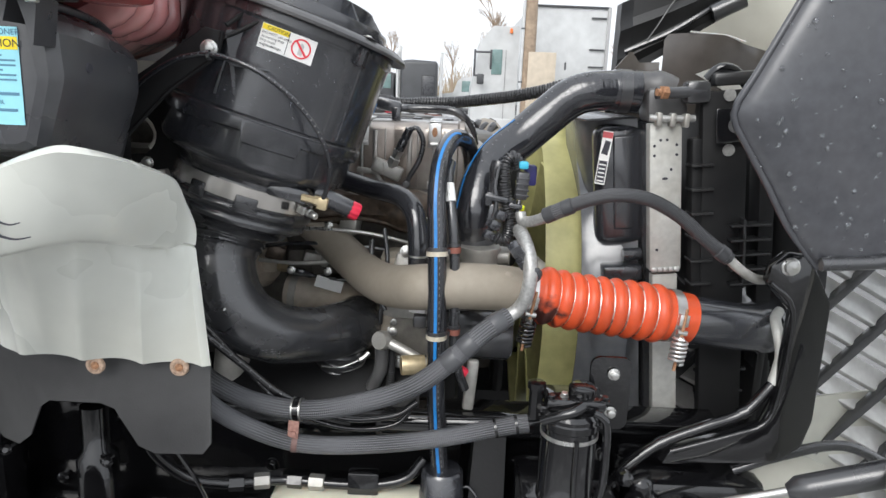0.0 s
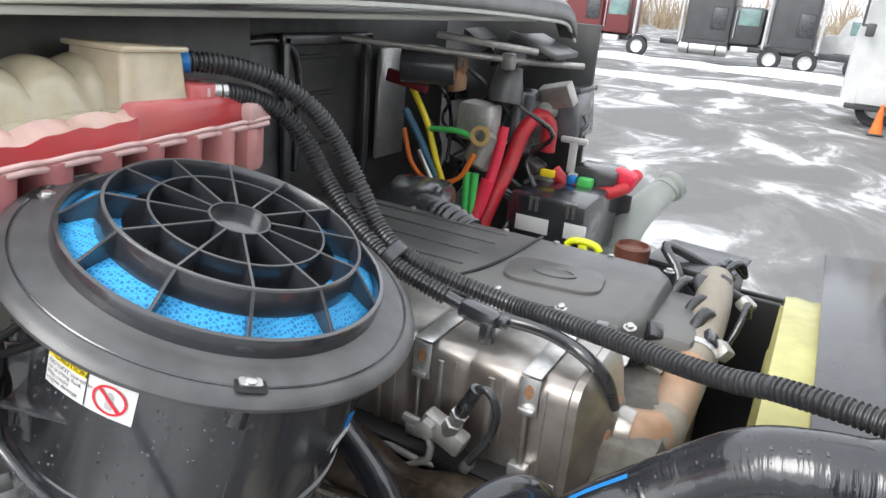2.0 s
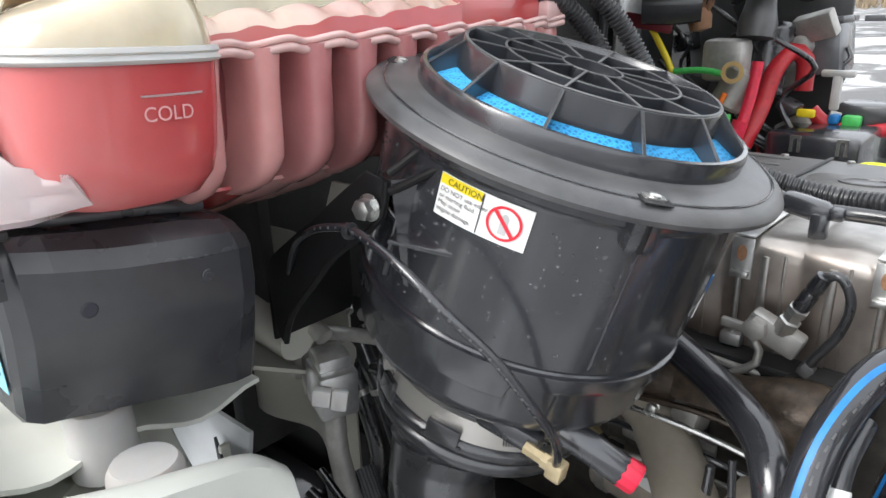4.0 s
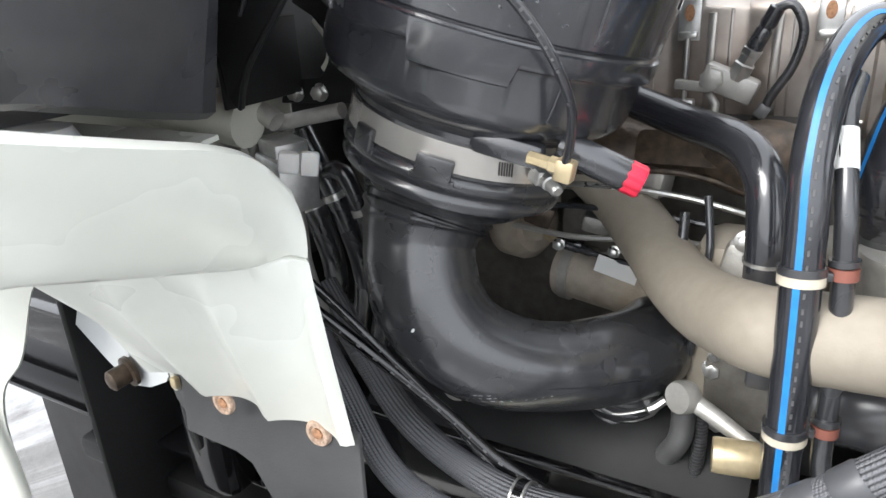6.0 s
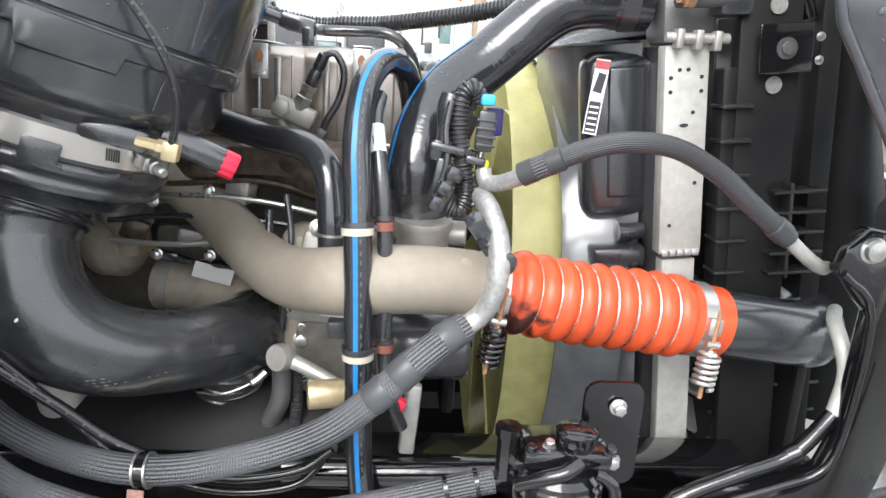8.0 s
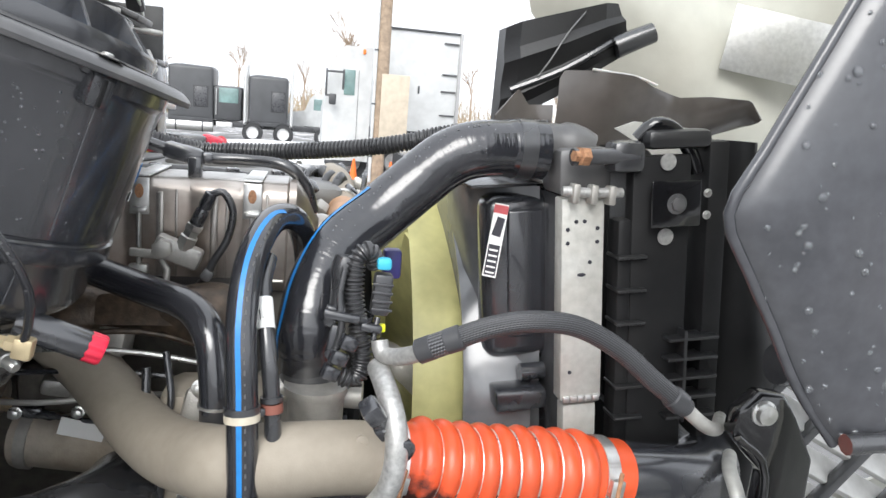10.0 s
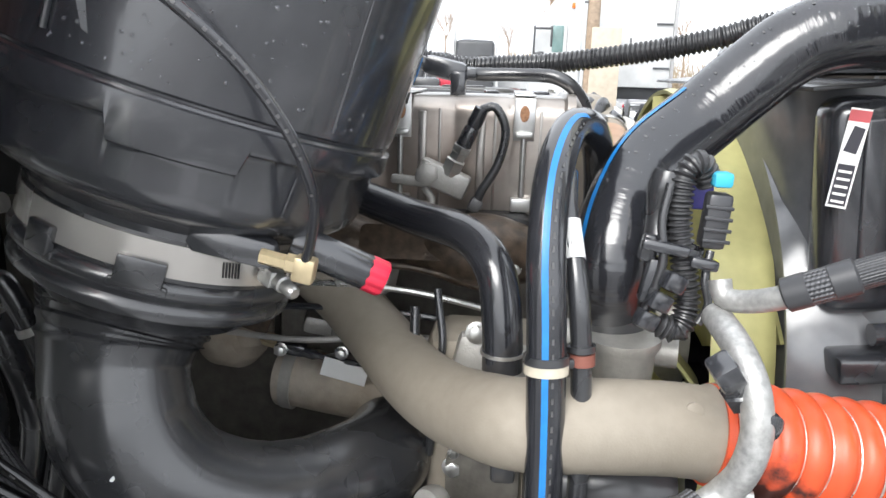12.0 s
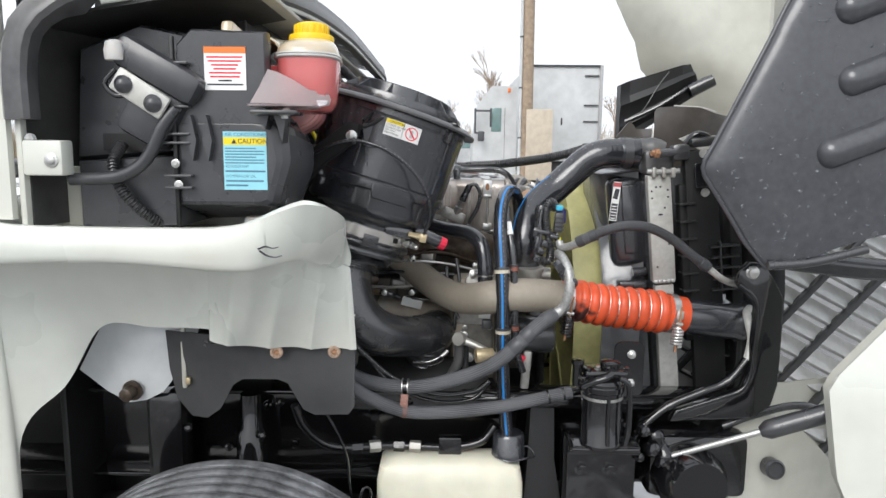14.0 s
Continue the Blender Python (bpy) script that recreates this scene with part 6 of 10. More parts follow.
def fan_shroud():
    o = thing("fan_shroud", (0.45, 1.9, 1.0), "dark plastic fan shroud with a raised cover box", "fan shroud")
    m = pose(0.50, 1.70, 1.455, 0, -LEAN_RAD, 0)
    rows = []
    for i in range(13):
        z = 0.36 - 0.74 * i / 12
        rows.append([m @ Vector((x, y, z)) for x, y in ((0.0, 0.02), (-0.03, 0.03), (-0.06, 0.05), (-0.085, 0.085), (-0.1, 0.14), (-0.106, 0.26), (-0.108, 0.34))])
    part("side_wall", sheet(rows, 0.004), M_SHROUDL, o)
    part("top_wall", moved(box((0.11, 0.9, 0.006), 0.002, (-0.055, 0.48, 0.362)), m), M_SHROUD, o)
    part("bottom_wall", moved(box((0.11, 0.9, 0.006), 0.002, (-0.055, 0.48, -0.38)), m), M_SHROUD, o)
    c = part("cover_box", moved(box((0.122, 0.07, 0.275), 0.026, (-0.032, 0.05, 0.213), segs=4), m), M_PLASTIC, o, "black moulded cover")
    part("cover_face", moved(box((0.06, 0.012, 0.21), 0.005, (-0.026, 0.016, 0.22), segs=3), m), M_PLASTIC, c)
    part("ledge_box", moved(box((0.085, 0.06, 0.034), 0.006, (-0.045, 0.0, 0.022)), m), M_PLASTIC, o)
    part("knob", moved(lathe([(0.014, -0.02), (0.014, 0.02), (0, 0.02)], 16, pose(-0.02, 0.0, 0.06, 0, 90, 0)), m), M_PLASTIC, o)
    part("bulge", moved(lathe([(0.0, 0.0), (0.03, -0.002), (0.042, -0.012), (0.046, -0.03)], 26, pose(-0.04, 0.02, -0.07, -90, 0, 0) @ Matrix.Diagonal((1, 0.62, 1, 1))), m), M_SHROUD, o, "round moulded bulge")
    for z in (-0.02, -0.115):
        part("mould_line", moved(box((0.1, 0.006, 0.006), 0.002, (-0.06, 0.05, z)), m), M_SHROUD, o)
    part("lower_panel", moved(box((0.12, 0.01, 0.28), 0.003, (-0.075, 0.1, -0.22)), m), M_SHROUD, o, "scuffed black lower panel")
    part("chip", moved(plate([(0, 0), (0.018, 0.004), (0.024, 0.02), (0.012, 0.034), (0.003, 0.02)], 0.001, pose(-0.07, 0.094, -0.13, 90, 0, 0)), m), M_FROST, o, "pale scuff")
    lab = thing("fan_warning_label", (0.41, 1.70, 1.65), "slim white warning label with red head on the fan shroud", "sticker")
    lm = frame_to((0.392, 1.700, 1.722), (-0.42, -1, 0.0), (1, -0.42, -0.10))
    part("paper", plate([(-0.011, -0.055), (0.011, -0.055), (0.011, 0.062), (-0.011, 0.062)], 0.0008, lm), M_LABEL, lab)
    part("red_head", plate([(-0.011, 0.047), (0.011, 0.047), (0.011, 0.060), (-0.011, 0.060)], 0.0004, lm @ pose(0, 0, 0.001)), mat("faded_red_print", (0.5, 0.09, 0.1), 0.5, var=0.1, bump=0), lab)
    part("pictogram", plate([(-0.008, 0.012), (0.006, 0.01), (0.009, 0.04), (-0.003, 0.042)], 0.0004, lm @ pose(0, 0, 0.001)), M_INK, lab)
    part("text_block", plate([(-0.009, -0.052), (0.009, -0.052), (0.009, -0.003), (-0.009, -0.003)], 0.0004, lm @ pose(0, 0, 0.001)), M_INK, lab)
    for k in range(5):
        part("text_bar", plate([(-0.007, -0.049 + 0.009 * k), (0.007, -0.049 + 0.009 * k), (0.007, -0.046 + 0.009 * k), (-0.007, -0.046 + 0.009 * k)], 0.0003, lm @ pose(0, 0, 0.0016)), M_LABEL, lab)

    part("ring_band", lathe([(0.450, 0.0), (0.456, 0.0), (0.47, 0.03), (0.475, 0.11), (0.468, 0.11), (0.463, 0.032), (0.450, 0.006), (0.450, 0.0)], 96, frame_to((0.37, 2.16, 1.32), (1, 0, 0)), cap=False), M_SHROUDL, o, "grey shroud ring round the fan")
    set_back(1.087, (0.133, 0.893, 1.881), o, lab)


fan_shroud()


def engine_fan():
    o = thing("engine_fan", (0.35, 2.17, 1.0), "pale yellow-green nylon cooling fan", "fan")
    cx, cy, cz = 0.362, 2.40, 1.24
    part("hub", lathe([(0.0, -0.04), (0.12, -0.04), (0.13, -0.02), (0.13, 0.03), (0.05, 0.05), (0, 0.05)], 32, frame_to((cx, cy, cz), (1, 0, 0))), M_CAST, o)
    for k in range(8):
        a0 = 45 * k + 9
        rows = []
        for i in range(9):
            r = 0.12 + 0.41 * i / 8
            row = []
            for j in range(11):
                w = j / 10 - 0.5
                chord = 0.13 + 0.20 * i / 8
                ax = w * 0.115 + 0.016 * math.cos(w * 3)
                a = radians(a0) + w * chord / r * 0.98
                row.append((cx + ax, cy + r * math.cos(a), cz + r * math.sin(a)))
            rows.append(row)
        part("blade", sheet(rows, 0.006), M_FAN, o)
    band = [(0.532, -0.046), (0.540, -0.05), (0.544, -0.03), (0.541, 0.0), (0.545, 0.026), (0.541, 0.048), (0.532, 0.045), (0.535, 0.0), (0.532, -0.046)]
    part("ring", lathe(band, 96, frame_to((cx, cy, cz), (1, 0, 0)), cap=False), M_FAN, o, "pale yellow-green outer ring")
    # plain dark panel added to stand for the shade behind the fan
    dk = thing("fan_backing", (0.2, 2.5, 0.6), "black panel added to close off the dark space behind the fan", "engine cover")
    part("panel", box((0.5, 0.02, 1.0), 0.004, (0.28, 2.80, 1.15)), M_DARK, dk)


engine_fan()


def radiator_support():
    o = thing("radiator_support", (0.68, 1.65, 0.95), "black ribbed radiator side support with drilled plate", "support frame")
    m = pose(0.685, 1.66, 1.45, 0, -LEAN_RAD, 0)
    part("post", moved(box((0.10, 0.03, 0.86), 0.004, (0.005, 0.02, 0.0)), m), M_MATTE, o)
    part("rear_post", moved(box((0.035, 0.06, 0.9), 0.004, (0.1, 0.03, 0.0)), m), M_MATTE, o)
    part("lace_strip", moved(box((0.03, 0.045, 0.5), 0.008, (-0.052, 0.03, 0.08)), m), M_MATTE, o)
    for k in range(7):
        part("rib", moved(box((0.05, 0.05, 0.006), 0.002, (-0.045, 0.02, 0.27 - 0.055 * k)), m), M_SATIN, o)
    for k in range(5):
        part("cross_rib", moved(box((0.09, 0.04, 0.006), 0.002, (0.06, 0.0, 0.13 - 0.034 * k)), m), M_SATIN, o)
    part("cross_rib", moved(box((0.006, 0.04, 0.16), 0.002, (0.045, 0.0, 0.065)), m), M_SATIN, o)
    part("hole_plate", moved(box((0.085, 0.006, 0.075), 0.004, (0.02, -0.012, 0.355)), m), M_GLOSS, o)
    part("bolt", moved(bolt((0.02, -0.015, 0.355), (0, -1, 0), 0.011, 1.5, 0.008), m), M_FLANGE, o, "dull hexagon bolt")
    for x, z in ((0.072, 0.37), (0.072, 0.335)):
        part("bolt", moved(bolt((x, -0.015, z), (0, -1, 0), 0.005, 1.4, 0.005), m), M_STEEL, o)
    for z in (0.42, 0.30):
        part("round_hole", moved(lathe([(0.0135, 0), (0.0135, 0.002), (0, 0.0022)], 22, pose(0.012, 0.003, z, 90, 0, 0)), m), M_DULLALU, o, "pale metal seen through a hole")
    part("upper_cap", moved(box((0.11, 0.05, 0.03), 0.01, (0.03, 0.02, 0.455)), m), M_SATIN, o)
    part("lower_mesh", moved(join(*[box((0.006, 0.02, 0.24), 0, (0.0 + 0.045 * k, 0.05, -0.34)) for k in range(4)], *[box((0.2, 0.02, 0.006), 0, (0.06, 0.05, -0.24 - 0.055 * k)) for k in range(5)]), m), M_SHROUD, o)
    part("baffle", sheet([[(0.80 + (0.05 + 0.30 * min(0.4, max(0, 1.88 - z))) * u + 0.06 * (1.55 - z) * (1 - u), 1.74 - 0.05 * math.sin(u * 3), z) for u in np.linspace(0, 1, 8)] for z in np.linspace(1.15, 1.91, 12)], 0.006), M_MATTE, o, "black sheet baffle")
    part("baffle_fold", tube([(0.80, 1.735, 1.905), (0.812, 1.732, 1.7), (0.83, 1.73, 1.45), (0.85, 1.73, 1.2)], 0.005, 8, 0.04), M_MATTE, o)
    part("grey_plate", plate([(0.62, 1.915), (0.655, 1.93), (0.785, 1.925), (0.79, 1.885), (0.765, 1.88), (0.76, 1.855), (0.715, 1.855), (0.69, 1.88)], 0.004, Matrix(((1, 0, 0, 0), (0, 0, 1, 1.80), (0, 1, 0, 0), (0, 0, 0, 1)))), M_RADTANK, o, "grey steel bracket plate")
    for x, z in ((0.745, 1.905), (0.748, 1.875)):
        part("plate_hole", lathe([(0.004, 0), (0.004, 0.001), (0, 0.001)], 10, pose(x, 1.799, z, 90, 0, 0)), M_INK, o)
    part("cap_hook", tube([(0.61, 1.69, 1.90), (0.63, 1.68, 1.925), (0.665, 1.68, 1.92), (0.70, 1.68, 1.885), (0.715, 1.68, 1.855)], 0.012, 12, 0.01), M_GLOSS, o)
    # near-black panels added to close off the gap behind the support
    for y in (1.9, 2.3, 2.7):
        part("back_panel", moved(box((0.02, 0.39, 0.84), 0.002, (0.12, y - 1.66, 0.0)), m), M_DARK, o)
    return o


radiator_support()


def hinge_arm():
    o = thing("hood_hinge_arm", (0.75, 1.46, 1.05), "curved black steel hood hinge arm with a bright pivot bolt", "hinge")
    out = [(0.70, 1.50), (0.705, 1.535), (0.735, 1.565), (0.775, 1.56), (0.80, 1.525), (0.838, 1.46), (0.84, 1.20), (0.825, 1.14), (0.78, 1.10), (0.53, 1.085), (0.545, 1.12), (0.68, 1.165), (0.735, 1.19), (0.755, 1.25), (0.76, 1.44)]
    part("arm", plate(out, 0.03, Matrix(((1, 0, 0, 0), (0, 0, 1, 1.465), (0, 1, 0, 0), (0, 0, 0, 1))), 0.006), M_GLOSS, o)
    part("rim_lip", tube([(0.705, 1.462, 1.50), (0.76, 1.462, 1.44), (0.757, 1.462, 1.25), (0.735, 1.462, 1.19), (0.68, 1.462, 1.165), (0.55, 1.462, 1.12)], 0.006, 10, 0.02), M_GLOSS, o)
    part("pivot_bolt", moved(lathe([(0.019, 0), (0.019, 0.006), (0.015, 0.008), (0.014, 0.016), (0, 0.018)], 26), frame_to((0.742, 1.468, 1.535), (0, -1, 0))), M_STEEL, o, "bright pivot bolt head")
    return o


hinge_arm()
PIPE2 = [(0.80, 1.60, 1.40), (0.775, 1.56, 1.395), (0.765, 1.52, 1.375), (0.768, 1.50, 1.33), (0.755, 1.49, 1.27), (0.70, 1.485, 1.205), (0.62, 1.482, 1.17), (0.53, 1.478, 1.13), (0.46, 1.472, 1.075), (0.43, 1.47, 1.03)]
p2 = thing("ac_condenser_line", (0.6, 1.48, 1.03), "grey aluminium and black hose line running to the condenser", "hose")
part("metal_pipe", tube(PIPE2[:5], 0.0115, 18, 0.008), M_RADTANK, p2, "dull aluminium pipe")
part("hose_body", tube(PIPE2[4:], 0.0125, 18, 0.008), M_GLOSS, p2)
for p in PIPE2[5:8:2]:
    part("crimp_sleeve", ring(p, (0.8, 0, 0.45), 0.0125, 0.02, 0.002), M_GLOSS, p2)

# ---- engine: cooler, valve cover, blocks ----
def egr_cooler():
    o = thing("exhaust_gas_cooler", (-0.1, 1.95, 1.58), "heat-tinted stainless exhaust gas cooler held by strap clamps", "cooler")
    prof = rounded(0.20, 0.19, 0.03, 5)
    rings = []
    for x, sc in ((-0.38, 0.9), (-0.37, 0.98), (-0.35, 1.0), (-0.2, 1.0), (-0.195, 0.985), (-0.19, 1.0), (-0.10, 1.0), (-0.095, 0.985), (-0.09, 1.0), (-0.02, 1.0), (-0.015, 0.985), (-0.01, 1.0), (0.05, 1.0), (0.062, 1.0), (0.066, 1.06), (0.078, 1.06), (0.084, 0.98), (0.095, 0.8), (0.11, 0.42), (0.118, 0.34)):
        rings.append([(x, 1.955 + a * sc, 1.692 + b * sc) for a, b in prof])
    part("shell", loft(rings), M_STAIN, o)
    for x in (-0.25, -0.14, -0.055):
        part("pressed_rib", box((0.012, 0.006, 0.15), 0.003, (x, 1.854, 1.69)), M_STAIN, o)
    for x in (-0.171, 0.006):
        s = part("strap", box((0.03, 0.004, 0.06), 0.001, (x, 1.851, 1.757)), M_ALU, o, "bright strap with a slot")
        part("strap_top", box((0.03, 0.2, 0.003), 0.001, (x, 1.95, 1.7905)), M_ALU, o)
        part("strap_nut", box((0.026, 0.012, 0.01), 0.003, (x, 1.846, 1.735)), M_STEEL, s)
        part("strap_foot", box((0.03, 0.018, 0.02), 0.003, (x, 1.846, 1.635)), M_ALU, s)
        part("slot", moved(lathe([(0.009, 0), (0.009, 0.001), (0, 0.0012)], 16, Matrix.Diagonal((0.75, 1.3, 1, 1))), pose(x, 1.8485, 1.765, 90, 0, 0)), M_RUST, s)
        part("strap_rod", tube([(x, 1.846, 1.74), (x, 1.846, 1.62)], 0.004, 10, 0.05), M_STEEL, s)
    for x in (-0.31, -0.285, -0.22, -0.115, -0.035, 0.03):
        part("pressed_line", box((0.004, 0.004, 0.16), 0.0015, (x, 1.8555, 1.69)), M_STAIN, o)
    part("weld_seam", tube([(-0.36, 1.857, 1.62), (-0.1, 1.856, 1.618), (0.06, 1.857, 1.62)], 0.0035, 8, 0.05), M_STAIN, o)
    part("heat_collar", lathe([(0.05, 0), (0.056, 0.012), (0.05, 0.02), (0.04, 0.03)], 30, frame_to((0.085, 1.955, 1.692), (1, 0, 0)), cap=False), M_RUST, o, "orange heat-tinted collar")
    part("outlet_cone", lathe([(0.034, 0), (0.036, 0.015), (0.033, 0.03)], 28, frame_to((0.11, 1.955, 1.692), (1, 0, 0)), cap=False), M_STAIN, o)
    OUT = [(0.115, 1.955, 1.69), (0.14, 1.965, 1.685), (0.165, 2.0, 1.672), (0.172, 2.06, 1.668), (0.178, 2.2, 1.70), (0.175, 2.4, 1.74), (0.16, 2.55, 1.745)]
    part("outlet_pipe", tube(OUT, lambda s, f: 0.036 + 0.003 * (0.10 < s < 0.112), 30, 0.01), M_TAN, o, "tan cast outlet pipe")
    part("tinted_bend", tube(OUT[:3], lambda s, f: 0.0372, 30, 0.008), M_TINT, o, "orange heat-tinted bend")
    part("tinted_spot", tube(OUT[3:5], lambda s, f: 0.0366, 30, 0.01), M_TINT, o)
    q = hose_at(OUT, 0.5)
    part("v_band", ring(q[0], q[1], 0.036, 0.014, 0.003), M_STEEL, o)
    return o


egr_cooler()


def pressure_sensor():
    o = thing("exhaust_sensor", (-0.11, 1.80, 1.62), "steel sensor with black plug and a curved cable", "sensor")
    part("block", moved(join(box((0.075, 0.03, 0.035), 0.006), lathe([(0.016, 0), (0.016, 0.014), (0.012, 0.016), (0, 0.016)], 6, pose(-0.022, -0.014, 0, 90, 0, 0))), pose(-0.105, 1.815, 1.674, 0, 22, 0)), M_CAST, o)
    part("arm", box((0.06, 0.012, 0.014), 0.004, (-0.15, 1.82, 1.668), (0, 5, 0)), M_CAST, o)
    m = frame_to((-0.092, 1.81, 1.69), (0.42, -0.1, 0.9))
    part("hex_body", moved(lathe([(0.015, -0.01), (0.015, 0.012), (0.012, 0.014), (0.012, 0.024), (0.014, 0.026), (0.014, 0.034), (0.008, 0.036)], 6), m), M_STEEL, o)
    part("plug", moved(join(lathe([(0.009, 0.03), (0.011, 0.036), (0.011, 0.06), (0.009, 0.064), (0.011, 0.07), (0.010, 0.092), (0, 0.094)], 14), box((0.016, 0.012, 0.024), 0.003, (0.006, 0, 0.05))), m), M_PLASTIC, o)
    part("lead", tube([m @ Vector((0, 0, 0.09)), (-0.035, 1.80, 1.775), (-0.02, 1.80, 1.745), (-0.028, 1.80, 1.70), (-0.05, 1.80, 1.66), (-0.06, 1.805, 1.635), (-0.09, 1.82, 1.60)], 0.0062, 14, 0.006), M_RUBBER, o)
    part("lead_tie", box((0.018, 0.018, 0.02), 0.004, (-0.058, 1.803, 1.64), (0, 30, 0)), M_FLANGE, o)
    for k, pts in enumerate((((-0.34, 1.86, 1.63), (-0.25, 1.83, 1.61), (-0.15, 1.81, 1.61), (-0.1, 1.83, 1.6)), ((-0.36, 1.84, 1.6), (-0.2, 1.8, 1.585), (-0.12, 1.80, 1.63), (-0.13, 1.81, 1.66)))):
        part("small_pipe", tube(pts, 0.006, 10, 0.02), M_CAST, o)


pressure_sensor()
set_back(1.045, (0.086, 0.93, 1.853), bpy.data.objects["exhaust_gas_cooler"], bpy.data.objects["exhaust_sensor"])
move_by((0.004, 0.006, -0.013), bpy.data.objects["exhaust_gas_cooler"], bpy.data.objects["exhaust_sensor"])


def valve_cover():
    o = thing("valve_cover", (-0.3, 2.3, 1.68), "dusty dark grey plastic valve cover with moulded joints", "engine cover")
    rings = []
    for z, inset in ((1.70, 0.0), (1.775, 0.004), (1.795, 0.014), (1.803, 0.035)):
        rings.append([(x, y, z) for x, y in ((-0.80 + inset, 2.12 + inset), (-0.32, 2.06 + inset), (-0.2, 2.10 + inset), (0.06, 2.12 + inset), (0.1 - inset, 2.18 + inset), (0.1 - inset, 2.45 - inset), (0.05, 2.5 - inset), (-0.8 + inset, 2.5 - inset))])
    part("cover", loft(rings), M_COVER, o)
    part("raised_badge", moved(plate(rounded(0.2, 0.13, 0.04), 0.012, bevel=0.003), pose(-0.11, 2.26, 1.799, 0, 0, 8)), M_COVER, o)
    part("oval_emblem", moved(lathe([(0.045, 0), (0.045, 0.003), (0.038, 0.004), (0.036, 0.002), (0, 0.002)], 32, Matrix.Diagonal((1, 0.55, 1, 1))), pose(-0.11, 2.26, 1.811, 0, 0, 8)), M_FLANGE, o, "oval raised emblem")
    part("joint", tube([(-0.3, 2.08, 1.80), (-0.24, 2.22, 1.806), (-0.22, 2.48, 1.804)], 0.004, 8, 0.03), M_DARK, o)
    part("front_step", box((0.13, 0.25, 0.05), 0.02, (0.12, 2.33, 1.745)), M_COVER, o)
    part("heat_shield", moved(plate(rounded(0.2, 0.09, 0.01), 0.003), pose(0.0, 2.08, 1.772, 8, 0, 3)), M_ALU, o, "bright foil shield with print")
    part("heat_shield", moved(plate(rounded(0.09, 0.05, 0.008), 0.003), pose(-0.16, 2.07, 1.778, 6, 0, 2)), M_ALU, o, "bright foil shield")
    part("text_bar", box((0.05, 0.03, 0.001), 0, (0.03, 2.08, 1.777), (8, 0, 3)), M_FLANGE, o)
    return o


def cover_details():
    o = thing("injector_harness", (-0.2, 2.3, 1.8), "black clips and small plugs along the valve cover", "wiring")
    part("main_lead", tube([(-0.6, 2.11, 1.79), (-0.4, 2.075, 1.80), (-0.25, 2.07, 1.80), (-0.1, 2.10, 1.80), (0.05, 2.12, 1.785)], 0.009, 10, 0.02), M_CORR, o)
    for x in (-0.5, -0.34, -0.2, -0.05, 0.04):
        part("clip", box((0.026, 0.03, 0.016), 0.004, (x, 2.09, 1.803), (0, 0, 10)), M_PLASTIC, o)
    c = valve_things
    for k in range(7):
        x = -0.7 + 0.13 * k
        part("cover_bolt", bolt((x, 2.135, 1.797), (0, -0.2, 1), 0.008, 1.5, 0.008), M_STEEL, c)
        part("cover_bolt", bolt((x, 2.465, 1.799), (0, 0.1, 1), 0.008, 1.5, 0.008), M_STEEL, c)
    for y in (2.2, 2.28, 2.36, 2.43):
        part("cover_rib", box((0.42, 0.008, 0.006), 0.002, (-0.5, y, 1.804)), M_COVER, c)
    g = thing("front_engine_leads", (0.15, 2.4, 1.6), "tangle of black leads and plugs at the engine front", "wiring")
    rnd = random.Random(3)
    for k in range(9):
        x, y = rnd.uniform(0.06, 0.24), rnd.uniform(2.15, 2.7)
        part("lead", tube([(x, y, 1.62), (x + rnd.uniform(-0.04, 0.04), y + 0.03, 1.70), (x + rnd.uniform(-0.06, 0.06), y + 0.08, 1.75), (x + 0.05, y + 0.14, 1.70)], rnd.uniform(0.006, 0.014), 10, 0.02), rnd.choice((M_RUBBER, M_CORR, M_PLASTIC)), g)
    for k in range(8):
        part("plug", box((0.03, 0.035, 0.03), 0.006, (rnd.uniform(0.05, 0.25), rnd.uniform(2.15, 2.6), rnd.uniform(1.66, 1.76)), (rnd.uniform(0, 40), rnd.uniform(0, 40), rnd.uniform(0, 90))), rnd.choice((M_PLASTIC, M_GREYP, M_CAST)), g)


valve_things = valve_cover()
cover_details()
move_by((0, 0.05, -0.035), valve_things, bpy.data.objects["injector_harness"])


